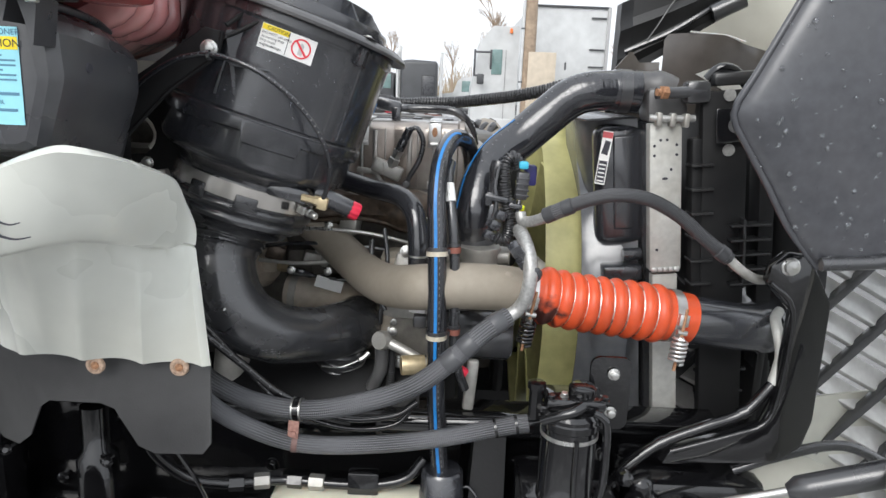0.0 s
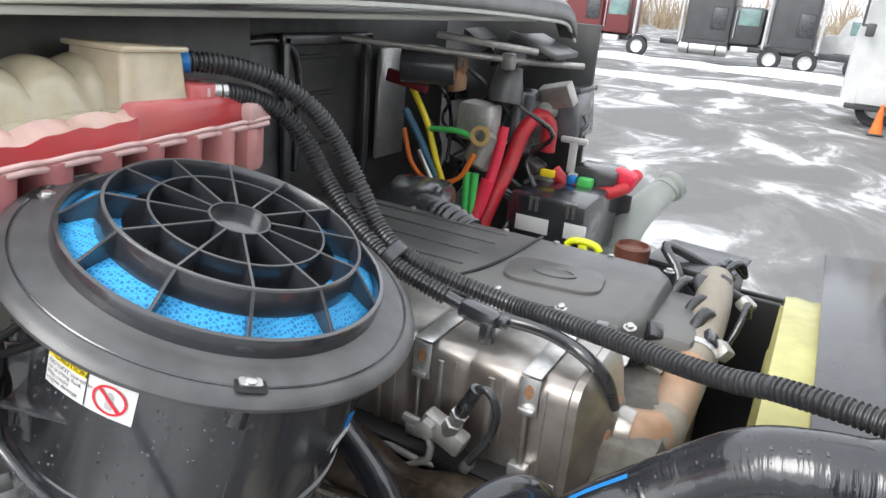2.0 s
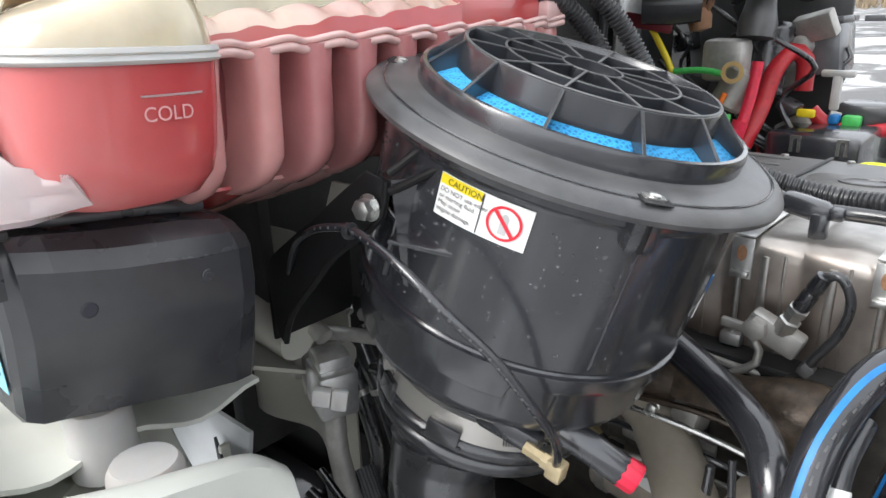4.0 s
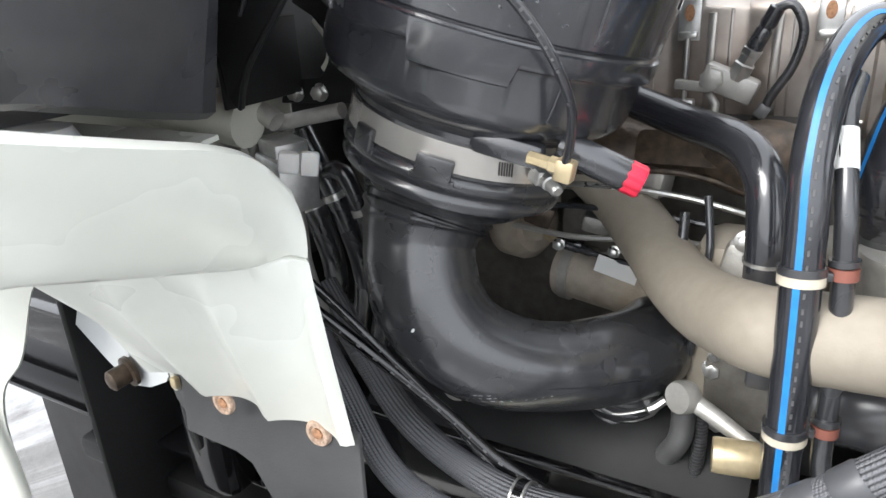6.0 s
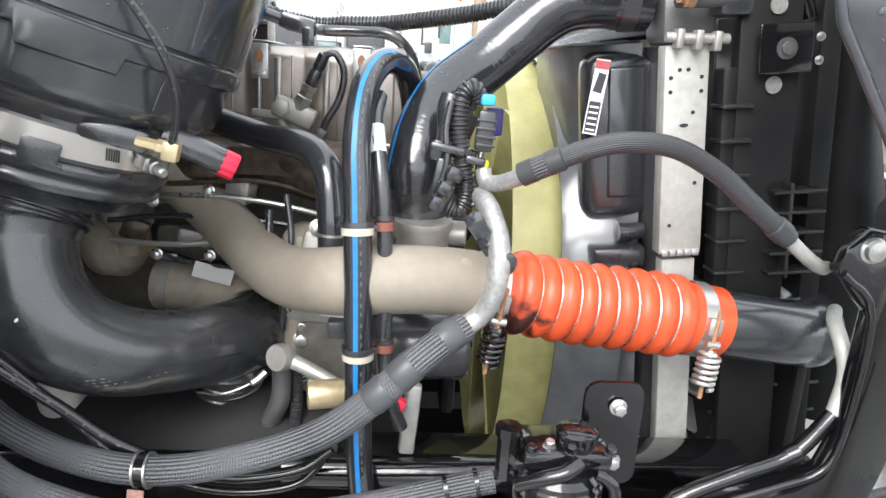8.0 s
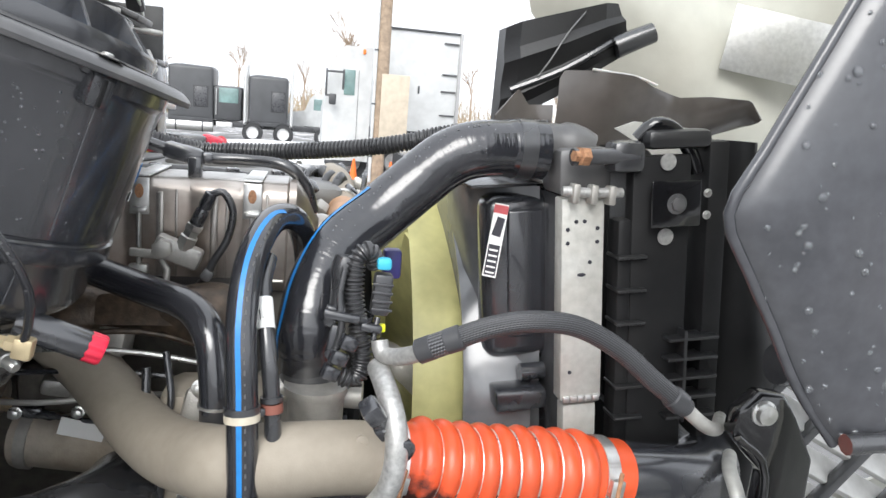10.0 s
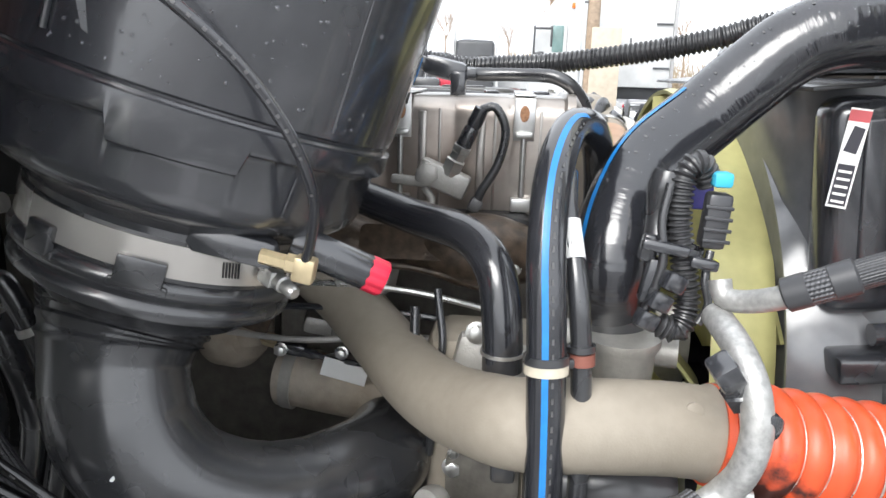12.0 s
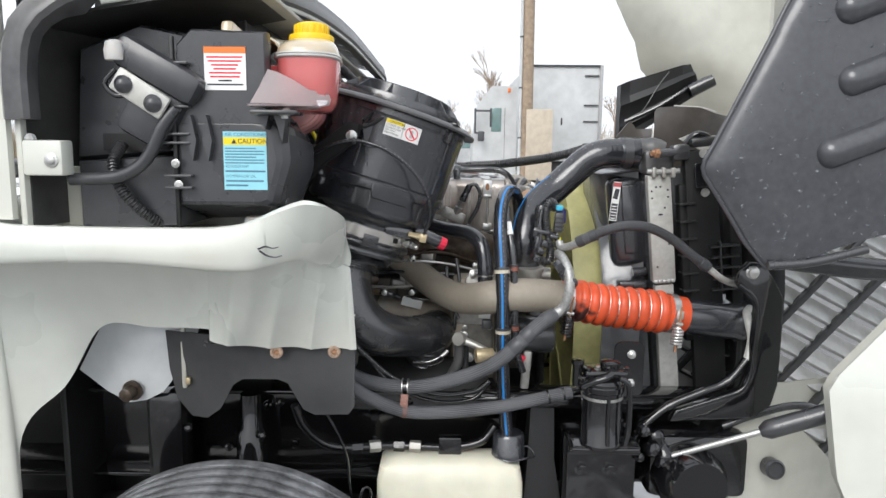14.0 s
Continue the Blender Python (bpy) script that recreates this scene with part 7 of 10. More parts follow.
def engine_block():
    o = thing("engine_block", (-0.2, 2.2, 1.0), "dark grey engine block crowded with grimy castings", "engine")
    back = lambda data: moved(data, Matrix.Translation((-0.012, 0.085, -0.028)))
    part("block", box((1.1, 0.6, 0.6), 0.03, (-0.35, 2.25, 1.38)), M_GRIMY, o)
    part("head", box((0.93, 0.5, 0.16), 0.02, (-0.42, 2.27, 1.66)), M_GRIMY, o)
    part("side_ledge", box((0.75, 0.12, 0.05), 0.015, (-0.35, 1.92, 1.575)), M_DARK, o)
    mani = M_RUST_DARK
    part("exhaust_manifold", tube([(-0.55, 1.86, 1.545), (-0.3, 1.84, 1.55), (-0.1, 1.82, 1.555), (0.02, 1.83, 1.55)], lambda s, f: 0.045 + 0.012 * math.sin(s * 28), 20, 0.02), mani, o, "dark oily manifold")
    part("crystal_shield", moved(plate(rounded(0.2, 0.05, 0.01), 0.003), pose(-0.12, 1.79, 1.57, 60, 0, 0)), mani, o)
    part("turbo_outlet", back(tube([(-0.35, 1.79, 1.345), (-0.29, 1.78, 1.342), (-0.20, 1.78, 1.332), (-0.12, 1.80, 1.315)], lambda s, f: 0.047 + 0.004 * (s < 0.02) + 0.006 * f, 32, 0.01)), M_TURBO, o, "pale tan cast turbo outlet")
    part("outlet_rim", back(ring((-0.335, 1.787, 1.344), (1, -0.05, -0.1), 0.047, 0.018, 0.006)), M_CAST, o)
    part("turbo_volute", back(moved(lathe([(0.02, -0.045), (0.05, -0.04), (0.066, -0.02), (0.066, 0.02), (0.05, 0.04), (0.02, 0.045)], 32), frame_to((-0.435, 1.80, 1.42), (0.9, -0.4, 0.1)))), M_TURBO, o)
    part("turbo_neck", back(moved(lathe([(0.036, -0.03), (0.034, 0.02), (0.044, 0.03), (0.044, 0.045), (0, 0.045)], 28), frame_to((-0.40, 1.775, 1.445), (0.15, -0.35, 1)))), M_TURBO, o, "pale cast turbo neck")
    part("centre_housing", back(moved(join(box((0.13, 0.07, 0.09), 0.02), lathe([(0.03, -0.05), (0.045, -0.045), (0.05, 0.0), (0.04, 0.05), (0, 0.055)], 24, pose(0.05, -0.02, 0.01, 0, 80, 0))), pose(-0.30, 1.83, 1.42, 5, 0, 8))), M_GRIMY, o, "grimy centre housing")
    part("oil_feed_block", back(moved(join(box((0.05, 0.04, 0.03), 0.008), box((0.02, 0.05, 0.05), 0.006, (0.03, 0, 0.01))), pose(-0.285, 1.77, 1.445, 0, 12, 10))), M_CAST, o)
    part("actuator_bracket", back(moved(join(box((0.12, 0.008, 0.035), 0.003), box((0.02, 0.03, 0.05), 0.004, (0.05, 0.0, -0.02))), pose(-0.22, 1.775, 1.452, 0, 6, 5))), M_CAST, o)
    part("turbo_flange", back(moved(join(lathe([(0.0, -0.012), (0.052, -0.012), (0.054, 0.0), (0.052, 0.012), (0, 0.012)], 24, Matrix.Diagonal((1, 0.7, 1, 1))),), frame_to((-0.41, 1.77, 1.50), (0.1, -0.3, 1)))), M_CAST, o)
    for dx in (-0.04, 0.03):
        part("flange_bolt", back(bolt((-0.41 + dx, 1.755, 1.512), (0.1, -0.3, 1), 0.008, 1.3, 0.012)), M_STEEL, o)
    part("upper_flange", back(box((0.09, 0.03, 0.022), 0.006, (-0.385, 1.76, 1.535), (0, 8, 0))), M_CAST, o)
    part("brass_plug", back(moved(lathe([(0.011, -0.01), (0.011, 0.012), (0.008, 0.02), (0, 0.02)], 6), frame_to((-0.362, 1.755, 1.418), (0.9, -0.4, 0)))), M_BRASS, o)
    part("sensor_lead", back(tube([(-0.35, 1.75, 1.418), (-0.30, 1.735, 1.409), (-0.25, 1.725, 1.404), (-0.17, 1.72, 1.40), (-0.1, 1.74, 1.405)], lambda s, f: 0.008 if s < 0.07 else 0.0045, 10, 0.008)), M_PLASTIC, o)
    part("sensor_knuckle", back(box((0.03, 0.022, 0.018), 0.004, (-0.315, 1.74, 1.412), (0, 8, 0))), M_PLASTIC, o)
    part("paper_tag", back(box((0.07, 0.002, 0.03), 0.0, (-0.235, 1.72, 1.388), (0, 16, 6))), M_LABEL, o, "white paper tag")
    part("tag_wire", back(tube([(-0.27, 1.735, 1.405), (-0.25, 1.733, 1.41), (-0.235, 1.733, 1.40)], 0.0016, 6, 0.004)), M_STEEL, o)
    rnd = random.Random(21)
    for k in range(14):
        x, z = rnd.uniform(-0.42, 0.0), rnd.uniform(1.40, 1.57)
        part("casting_lug", moved(box((rnd.uniform(0.02, 0.06), 0.04, rnd.uniform(0.015, 0.045)), 0.006), pose(x, rnd.uniform(1.80, 1.84), z, 0, rnd.uniform(-25, 25), rnd.uniform(-20, 20))), rnd.choice((M_CAST, M_TAN, M_RUST_DARK)), o)
    for k in range(8):
        x, z = rnd.uniform(-0.40, 0.02), rnd.uniform(1.37, 1.56)
        part("nut", bolt((x, 1.785, z), (0, -1, 0.1), 0.008, 1.3, 0.012), M_STEEL, o)
    for k in range(4):
        z = 1.42 + 0.035 * k
        part("thin_pipe", tube([(-0.42, 1.79, z), (-0.3, 1.775, z + 0.02 * math.sin(k)), (-0.15, 1.78, z + 0.012), (0.0, 1.79, z - 0.01 * k)], 0.005, 8, 0.02), (M_CAST, M_PLASTIC, M_STEEL, M_RUST_DARK)[k], o)
    part("front_casting", box((0.17, 0.12, 0.34), 0.03, (-0.03, 1.75, 1.30)), M_TAN, o)
    part("casting_web", box((0.11, 0.03, 0.16), 0.01, (-0.03, 1.695, 1.39), (0, 12, 0)), M_CAST, o)
    part("cover_plate", plate(rounded(0.10, 0.12, 0.02), 0.012, pose(-0.03, 1.69, 1.26, 90, 0, 0), 0.003), M_GRIMY, o)
    for dx, dz in ((-0.04, 0.05), (0.04, 0.05), (-0.04, -0.05), (0.04, -0.05)):
        part("cover_screw", bolt((-0.03 + dx, 1.678, 1.26 + dz), (0, -1, 0), 0.006, 1.3, 0.007), M_STEEL, o)
    part("oil_line", tube([(-0.13, 1.72, 1.50), (-0.125, 1.70, 1.44), (-0.10, 1.69, 1.38), (-0.105, 1.69, 1.30)], 0.007, 12, 0.01), M_RUBBER, o, "black oil line")
    part("heat_lead", tube([(-0.10, 1.71, 1.53), (-0.09, 1.69, 1.45), (-0.115, 1.68, 1.40), (-0.09, 1.67, 1.34)], 0.0055, 10, 0.01), M_PLASTIC, o)
    part("casting_rib", box((0.02, 0.14, 0.3), 0.006, (0.03, 1.72, 1.28), (0, 0, 10)), M_GRIMY, o)
    part("thermostat_housing", tube([(0.122, 1.61, 1.52), (0.122, 1.615, 1.47), (0.118, 1.66, 1.45), (0.06, 1.8, 1.44)], lambda s, f: 0.04 + 0.006 * (s < 0.02), 28, 0.01), M_CAST, o)
    part("side_neck", tube([(0.06, 1.64, 1.503), (0.13, 1.63, 1.497), (0.19, 1.62, 1.497)], 0.02, 18, 0.02), M_CAST, o)
    for p in ((-0.071, 1.686, 1.285), (-0.055, 1.665, 1.215), (-0.045, 1.682, 1.482), (-0.15, 1.79, 1.31)):
        part("bolt", bolt(p, (0, -1, 0.1), 0.011, 1.35, 0.014), M_STEEL, o, "bright flange bolt")
    part("gold_solenoid", moved(lathe([(0.0, -0.026), (0.021, -0.026), (0.022, -0.022), (0.022, 0.022), (0.021, 0.026), (0, 0.026)], 24), frame_to((-0.015, 1.532, 1.262), (1, 0.2, 0))), M_BRASS, o, "gold zinc canister")
    part("white_plate", box((0.036, 0.003, 0.024), 0.001, (-0.012, 1.60, 1.372), (0, 4, 0)), M_LABEL, o, "white data tag")
    part("grey_connector", box((0.03, 0.03, 0.03), 0.006, (-0.005, 1.6, 1.342)), M_GREYP, o)
    for k, (a, b) in enumerate((((0.09, 1.66), (0.15, 1.7)), ((0.16, 1.72), (0.12, 1.78)))):
        part("idler_pulley", lathe([(0.0, -0.02), (0.03, -0.02), (0.062, -0.018), (0.065, 0.0), (0.062, 0.018), (0.03, 0.02), (0, 0.02)], 32, frame_to((0.17, 1.85 + 0.25 * k, 1.3 - 0.12 * k), (1, 0, 0))), M_SHROUD, o)
    part("belt", box((0.03, 0.5, 0.42), 0.06, (0.2, 2.1, 1.27)), M_DARK, o)
    part("compressor", lathe([(0.0, -0.08), (0.05, -0.08), (0.058, -0.07), (0.058, 0.07), (0.05, 0.08), (0, 0.08)], 28, frame_to((0.13, 1.66, 1.295), (1, 0, 0))), M_SHROUD, o)
    part("drop_link", box((0.026, 0.02, 0.12), 0.006, (0.115, 1.56, 1.21), (0, 4, 0)), M_CAST, o)
    part("sump_wall", box((0.9, 0.4, 0.3), 0.03, (-0.35, 2.2, 1.05)), M_DARK, o)
    part("starter", lathe([(0.0, -0.06), (0.05, -0.06), (0.055, -0.05), (0.055, 0.05), (0.045, 0.06), (0, 0.06)], 24, frame_to((-0.455, 1.66, 1.19), (0.12, 0, 1)) @ Matrix.Diagonal((0.75, 0.75, 0.9, 1))), M_CAST, o, "pale cast canister")
    part("drain_lever", tube([(-0.083, 1.582, 1.297), (-0.04, 1.57, 1.282), (0.025, 1.55, 1.255)], lambda s, f: 0.0125 - 0.003 * f, 16, 0.01), M_CAST, o)
    part("lever_knob", moved(lathe([(0.0, -0.012), (0.02, -0.012), (0.022, -0.006), (0.022, 0.006), (0.02, 0.012), (0, 0.012)], 20), frame_to((-0.088, 1.578, 1.299), (-0.5, -0.8, 0.2))), M_CAST, o)
    part("stub_hose", tube([(-0.088, 1.59, 1.28), (-0.092, 1.6, 1.22), (-0.115, 1.63, 1.16)], 0.016, 16, 0.012), M_FLANGE, o)
    part("corrugated_lead", corrugated([(-0.068, 1.6, 1.275), (-0.068, 1.61, 1.22), (-0.072, 1.62, 1.15)], 0.008), M_CORR, o)


M_RUST_DARK = mat("oily_cast_iron", (0.07, 0.05, 0.035), 0.35, metal=0.3, scale=60, var=0.5, bump=0.5, bscale=140)
engine_block()


def dipstick_and_cap():
    d = thing("dipstick", (-0.165, 2.56, 1.7), "lime yellow dipstick handle behind the valve cover", "dipstick")
    part("tube", tube([(-0.165, 2.565, 1.66), (-0.165, 2.565, 1.75)], 0.008, 12, 0.03), M_STEEL, d)
    part("handle", join(tube([(-0.208, 2.565, 1.772), (-0.195, 2.565, 1.785), (-0.165, 2.565, 1.789), (-0.135, 2.565, 1.785), (-0.122, 2.565, 1.772)], 0.0095, 12, 0.006)[:2], box((0.026, 0.018, 0.04), 0.006, (-0.165, 2.565, 1.765))), M_LIME, d, "lime yellow pull handle")
    c = thing("oil_filler_cap", (-0.037, 2.53, 1.72), "dark brown oil filler cap on its neck", "cap")
    part("neck", lathe([(0.03, 0), (0.03, 0.06)], 24, pose(-0.037, 2.53, 1.71)), mat("brown_plastic", (0.09, 0.035, 0.025), 0.45), c)
    part("cap", lathe([(0.0, 0.03), (0.032, 0.03), (0.034, 0.075), (0.041, 0.08), (0.043, 0.12), (0.036, 0.125), (0.034, 0.115), (0, 0.115)], 18, pose(-0.037, 2.53, 1.70)), mat("brown_cap_plastic", (0.12, 0.045, 0.03), 0.4), c)
    g = thing("control_module", (0.12, 2.78, 1.6), "grey plastic box module at the front of the engine", "module")
    part("case", box((0.2, 0.2, 0.14), 0.012, (0.12, 2.8, 1.68), (0, 0, -8)), M_GREYP, g)
    part("lid_lip", box((0.21, 0.21, 0.012), 0.003, (0.12, 2.8, 1.742), (0, 0, -8)), M_GREYP, g)
    part("side_cable", tube([(0.02, 2.75, 1.69), (-0.02, 2.7, 1.72), (0.02, 2.64, 1.73), (0.06, 2.6, 1.68)], 0.014, 14, 0.012), M_RUBBER, g)
    for k in range(3):
        part("connector", box((0.03, 0.03, 0.04), 0.006, (0.03 + 0.05 * k, 2.66, 1.70 - 0.02 * k), (10, 20 * k, 30)), M_FLANGE if k else M_BLUE, g)


dipstick_and_cap()
move_by((0.008, 0.10, -0.055), bpy.data.objects["dipstick"], bpy.data.objects["oil_filler_cap"])
move_by((-0.02, 0.03, -0.04), bpy.data.objects["control_module"])


def centre_loom():
    o = thing("wire_loom", (0.18, 1.58, 1.52), "bundled corrugated wiring with black plugs and a blue connector", "wiring")
    L1 = [(0.197, 1.60, 1.70), (0.183, 1.592, 1.72), (0.168, 1.588, 1.705), (0.166, 1.583, 1.66), (0.176, 1.578, 1.61), (0.182, 1.572, 1.57), (0.172, 1.562, 1.545), (0.152, 1.562, 1.55)]
    part("corrugated_sleeve", corrugated(L1, 0.0125, 0.0065, 0.0018, 16), M_CORR, o)
    part("black_tape", tube([(0.155, 1.60, 1.71), (0.148, 1.598, 1.66), (0.152, 1.59, 1.62)], lambda s, f: 0.016 + 0.003 * math.sin(s * 90), 12, 0.006), M_RUBBER, o)
    part("plug", box((0.026, 0.024, 0.06), 0.005, (0.205, 1.59, 1.66), (0, 4, 0)), M_GREYP, o)
    for kk in range(4):
        part("plug_rib", box((0.029, 0.004, 0.004), 0.001, (0.205, 1.577, 1.64 + 0.012 * kk), (0, 4, 0)), M_GREYP, o)
    L2 = [(0.152, 1.575, 1.70), (0.146, 1.57, 1.66), (0.15, 1.565, 1.62), (0.142, 1.565, 1.58), (0.13, 1.57, 1.545)]
    part("thin_lead", tube(L2, 0.005, 10, 0.008), M_RUBBER, o)
    part("thin_lead", tube([(0.20, 1.575, 1.63), (0.195, 1.565, 1.60), (0.20, 1.56, 1.575), (0.19, 1.555, 1.555)], 0.0045, 10, 0.006), M_RUBBER, o)
    for q in ((0.138, 1.56, 1.555), (0.16, 1.553, 1.60), (0.148, 1.556, 1.578)):
        part("small_plug", box((0.024, 0.02, 0.02), 0.004, q, (0, 25, 15)), M_PLASTIC, o)
    part("blue_connector", box((0.02, 0.02, 0.016), 0.004, (0.205, 1.582, 1.705)), mat("cyan_connector", (0.05, 0.42, 0.6), 0.4), o, "light blue connector")
    part("yellow_seal", box((0.009, 0.009, 0.012), 0.002, (0.208, 1.585, 1.612)), M_LIME, o, "yellow seal")
    for p, s in (((0.143, 1.575, 1.595), (0.02, 0.02, 0.05)), ((0.15, 1.56, 1.635), (0.05, 0.014, 0.012)), ((0.19, 1.558, 1.62), (0.03, 0.014, 0.012)), ((0.137, 1.58, 1.63), (0.018, 0.02, 0.03))):
        part("clip", box(s, 0.004, p, (0, 10, 0)), M_PLASTIC, o)
    part("tie", ring((0.17, 1.583, 1.632), (0.2, 0, 1), 0.024, 0.006, 0.002), M_PLASTIC, o)
    part("purple_plug", box((0.03, 0.03, 0.05), 0.006, (0.245, 1.80, 1.66)), mat("violet_connector", (0.05, 0.05, 0.22), 0.4), o, "violet connector")
    s = thing("pressure_switch", (0.19, 1.455, 1.51), "black pressure switch plug on the aluminium pipe", "sensor")
    m = frame_to((0.205, 1.45, 1.525), (-0.55, -0.35, 0.75))
    part("switch_body", moved(join(lathe([(0.012, -0.01), (0.016, -0.008), (0.016, 0.01), (0.013, 0.012), (0.013, 0.026)], 6), box((0.028, 0.024, 0.03), 0.005, (0, 0, 0.036))), m), M_PLASTIC, s)
    part("valve_cap", moved(lathe([(0.016, -0.008), (0.017, -0.004), (0.017, 0.006), (0.012, 0.009), (0, 0.009)], 12), frame_to((0.222, 1.43, 1.505), (0.35, -0.9, -0.2))), M_PLASTIC, s)


centre_loom()


def conduits():
    tie = (-0.286, 1.97, 1.896)
    A = [(-0.561, 1.77, 2.165), (-0.545, 1.80, 2.166), (-0.518, 1.852, 2.158), (-0.485, 1.905, 2.135), (-0.45, 1.95, 2.096), (-0.42, 1.982, 2.04), (-0.38, 1.995, 1.968), (-0.336, 1.994, 1.905), (-0.285, 1.99, 1.872), (-0.2, 2.018, 1.835), (-0.094, 2.03, 1.815), (-0.023, 2.016, 1.819), (0.046, 2.0, 1.823), (0.128, 1.966, 1.834), (0.203, 1.931, 1.846), (0.272, 1.898, 1.862), (0.318, 1.879, 1.877), (0.40, 1.84, 1.895), (0.5, 1.80, 1.905)]
    B = [(-0.531, 1.822, 2.122), (-0.517, 1.872, 2.113), (-0.495, 1.92, 2.087), (-0.465, 1.955, 2.035), (-0.43, 1.972, 1.968), (-0.37, 1.966, 1.913), (-0.292, 1.958, 1.866), (-0.24, 1.963, 1.844), (-0.18, 1.968, 1.826)]
    a = thing("overflow_conduit", (-0.1, 1.95, 1.83), "black corrugated conduit from the coolant tank across the engine", "conduit", "corrugated conduits")
    part("sleeve", corrugated(A, 0.0145, 0.0075, 0.0016, 18), M_CORR, a)
    part("end_collar", tube([(-0.575, 1.75, 2.164), (-0.548, 1.785, 2.1665)], 0.0165, 16, 0.01), M_BLUE, a, "blue quick connector")
    b = thing("degas_conduit", (-0.3, 1.9, 1.82), "second black corrugated conduit from the coolant tank", "conduit", "corrugated conduits")
    part("sleeve", corrugated(B, 0.0145, 0.0075, 0.0016, 18), M_CORR, b)
    part("end_collar", tube([(-0.545, 1.80, 2.123), (-0.527, 1.835, 2.121)], 0.0165, 16, 0.01), M_STEEL, b)
    C = [(-0.18, 1.968, 1.826), (-0.121, 1.976, 1.808), (-0.069, 1.995, 1.803), (-0.007, 1.99, 1.804), (0.058, 1.964, 1.80), (0.096, 1.973, 1.767), (0.113, 1.989, 1.715)]
    part("bare_hose", tube(C, 0.011, 16, 0.01), M_RUBBER, b)
    part("tee_joint", join(box((0.07, 0.034, 0.032), 0.01, (-0.12, 1.972, 1.81), (0, 12, 0)), box((0.024, 0.024, 0.045), 0.006, (-0.098, 1.962, 1.785)), box((0.03, 0.03, 0.02), 0.006, (-0.085, 1.985, 1.803))), M_PLASTIC, b)
    t = thing("conduit_tie", (-0.286, 1.955, 1.88), "grey tape wrap joining two conduits", "cable tie")
    part("wrap", moved(lathe([(0.024, -0.012), (0.026, -0.01), (0.026, 0.01), (0.024, 0.012)], 20, Matrix.Diagonal((1.25, 0.9, 1, 1)), cap=False), frame_to((-0.29, 1.975, 1.870), (0.75, 0.1, -0.5))), M_GREYP, t)


conduits()


# ---- coolant reservoir ----
M_TIDE = mat("pale_tide_stain", (0.72, 0.42, 0.36), 0.18, var=0.15, scale=22, bump=0.01, dust=(0.74, 0.6, 0.45), dust_amt=0.6, sss=0.3, coat=0.5)
def reservoir():
    o = thing("coolant_reservoir", (-0.56, 1.45, 1.93), "translucent coolant tank two-thirds full of pink coolant, yellow cap", "reservoir")

    N = 120
    # lower half: a deep wall with hollow rounded lobes standing out of it
    zt = lambda u: 2.066 + 0.034 * u
    zbot = lambda u: float(np.interp(u, (0, 0.045, 0.1, 0.45, 0.6, 1), (1.945, 1.945, 1.926, 1.928, 1.95, 1.9725)))
    wall = []
    for i in range(25):
        u = i / 24
        y = 1.14 + 0.73 * u
        wall.append([(-0.62, y, zbot(u) + 0.01), (-0.55, y, zbot(u) + 0.012), (-0.515, y, zbot(u) + 0.03), (-0.503, y, zbot(u) + 0.06), (-0.497, y, zt(u))])
    # wall coloured dark to shade the gaps between the lobes
    part("lower_shell", sheet(wall, -0.004), M_PINKDEEP, o, "pink coolant wall, darkened for the gaps between the lobes")
    # scalloped underside, sloping down towards the cab
    under = []
    for i in range(97):
        y = 1.20 + 0.005 * i
        u = (y - 1.14) / 0.73
        hump = abs(math.cos(math.pi * (u - 0.125) / 0.098)) ** 0.5
        under.append([(-0.512 - 0.006 * (1 - hump) - 0.164 * v, y, zbot(u) + 0.004 - 0.058 * v - 0.012 * hump * min(1, 4 * v)) for v in (0, 0.06, 0.14, 0.3, 0.5, 0.75, 0.95, 1.0)])
    part("underside", sheet(under[:26], -0.004), M_PINK, o, "pink coolant in the tank's belly")
    part("underside", sheet(under[25:], -0.004), M_PINKPALE, o, "scalloped pale pink underside")
    for k in range(9):
        u = 0.125 + 0.098 * k
        yc = 1.14 + 0.73 * u
        rings = []
        for m in range(11):
            v = m / 10
            z = zbot(u) - 0.006 + (zt(u) - zbot(u) + 0.006) * v
            out = -0.51 + 0.062 * min(1, 0.12 + (v * 3.2) ** 0.6)
            ww = 0.0195 * (0.75 + 0.25 * min(1, v * 3)) * (1 + 0.25 * max(0, v - 0.8) * 5)
            prof = [(-0.54, -1.15), (-0.51, -1.0), (out - 0.020, -0.92), (out - 0.008, -0.8), (out - 0.002, -0.5), (out, 0.0), (out - 0.002, 0.5), (out - 0.008, 0.8), (out - 0.020, 0.92), (-0.51, 1.0), (-0.54, 1.15)]
            rings.append([(x, yc + ww * w, z) for x, w in prof])
        part("lobe", loft(rings), M_PINKPALE if k in (0, 1, 8) else M_PINKMID, o, "hollow pink lobe with pale rounded edge", 60)
    part("end_wall", box((0.16, 0.008, 0.1), 0.003, (-0.55, 1.146, 2.01)), M_PINK, o)
    part("end_wall", box((0.13, 0.05, 0.085), 0.016, (-0.52, 1.875, 2.06)), M_PINKPALE, o)
    part("end_ledge", box((0.125, 0.06, 0.03), 0.006, (-0.515, 1.882, 2.117)), M_SEAM, o, "cream end ledge")
    seam = []
    for i in range(61):
        u = i / 60
        y = 1.16 + 0.73 * u
        wav = math.cos(2 * math.pi * (u - 0.125) / 0.098)
        seam.append((-0.452 + 0.006 * wav, y, 2.068 + 0.034 * u + 0.0025 * wav))
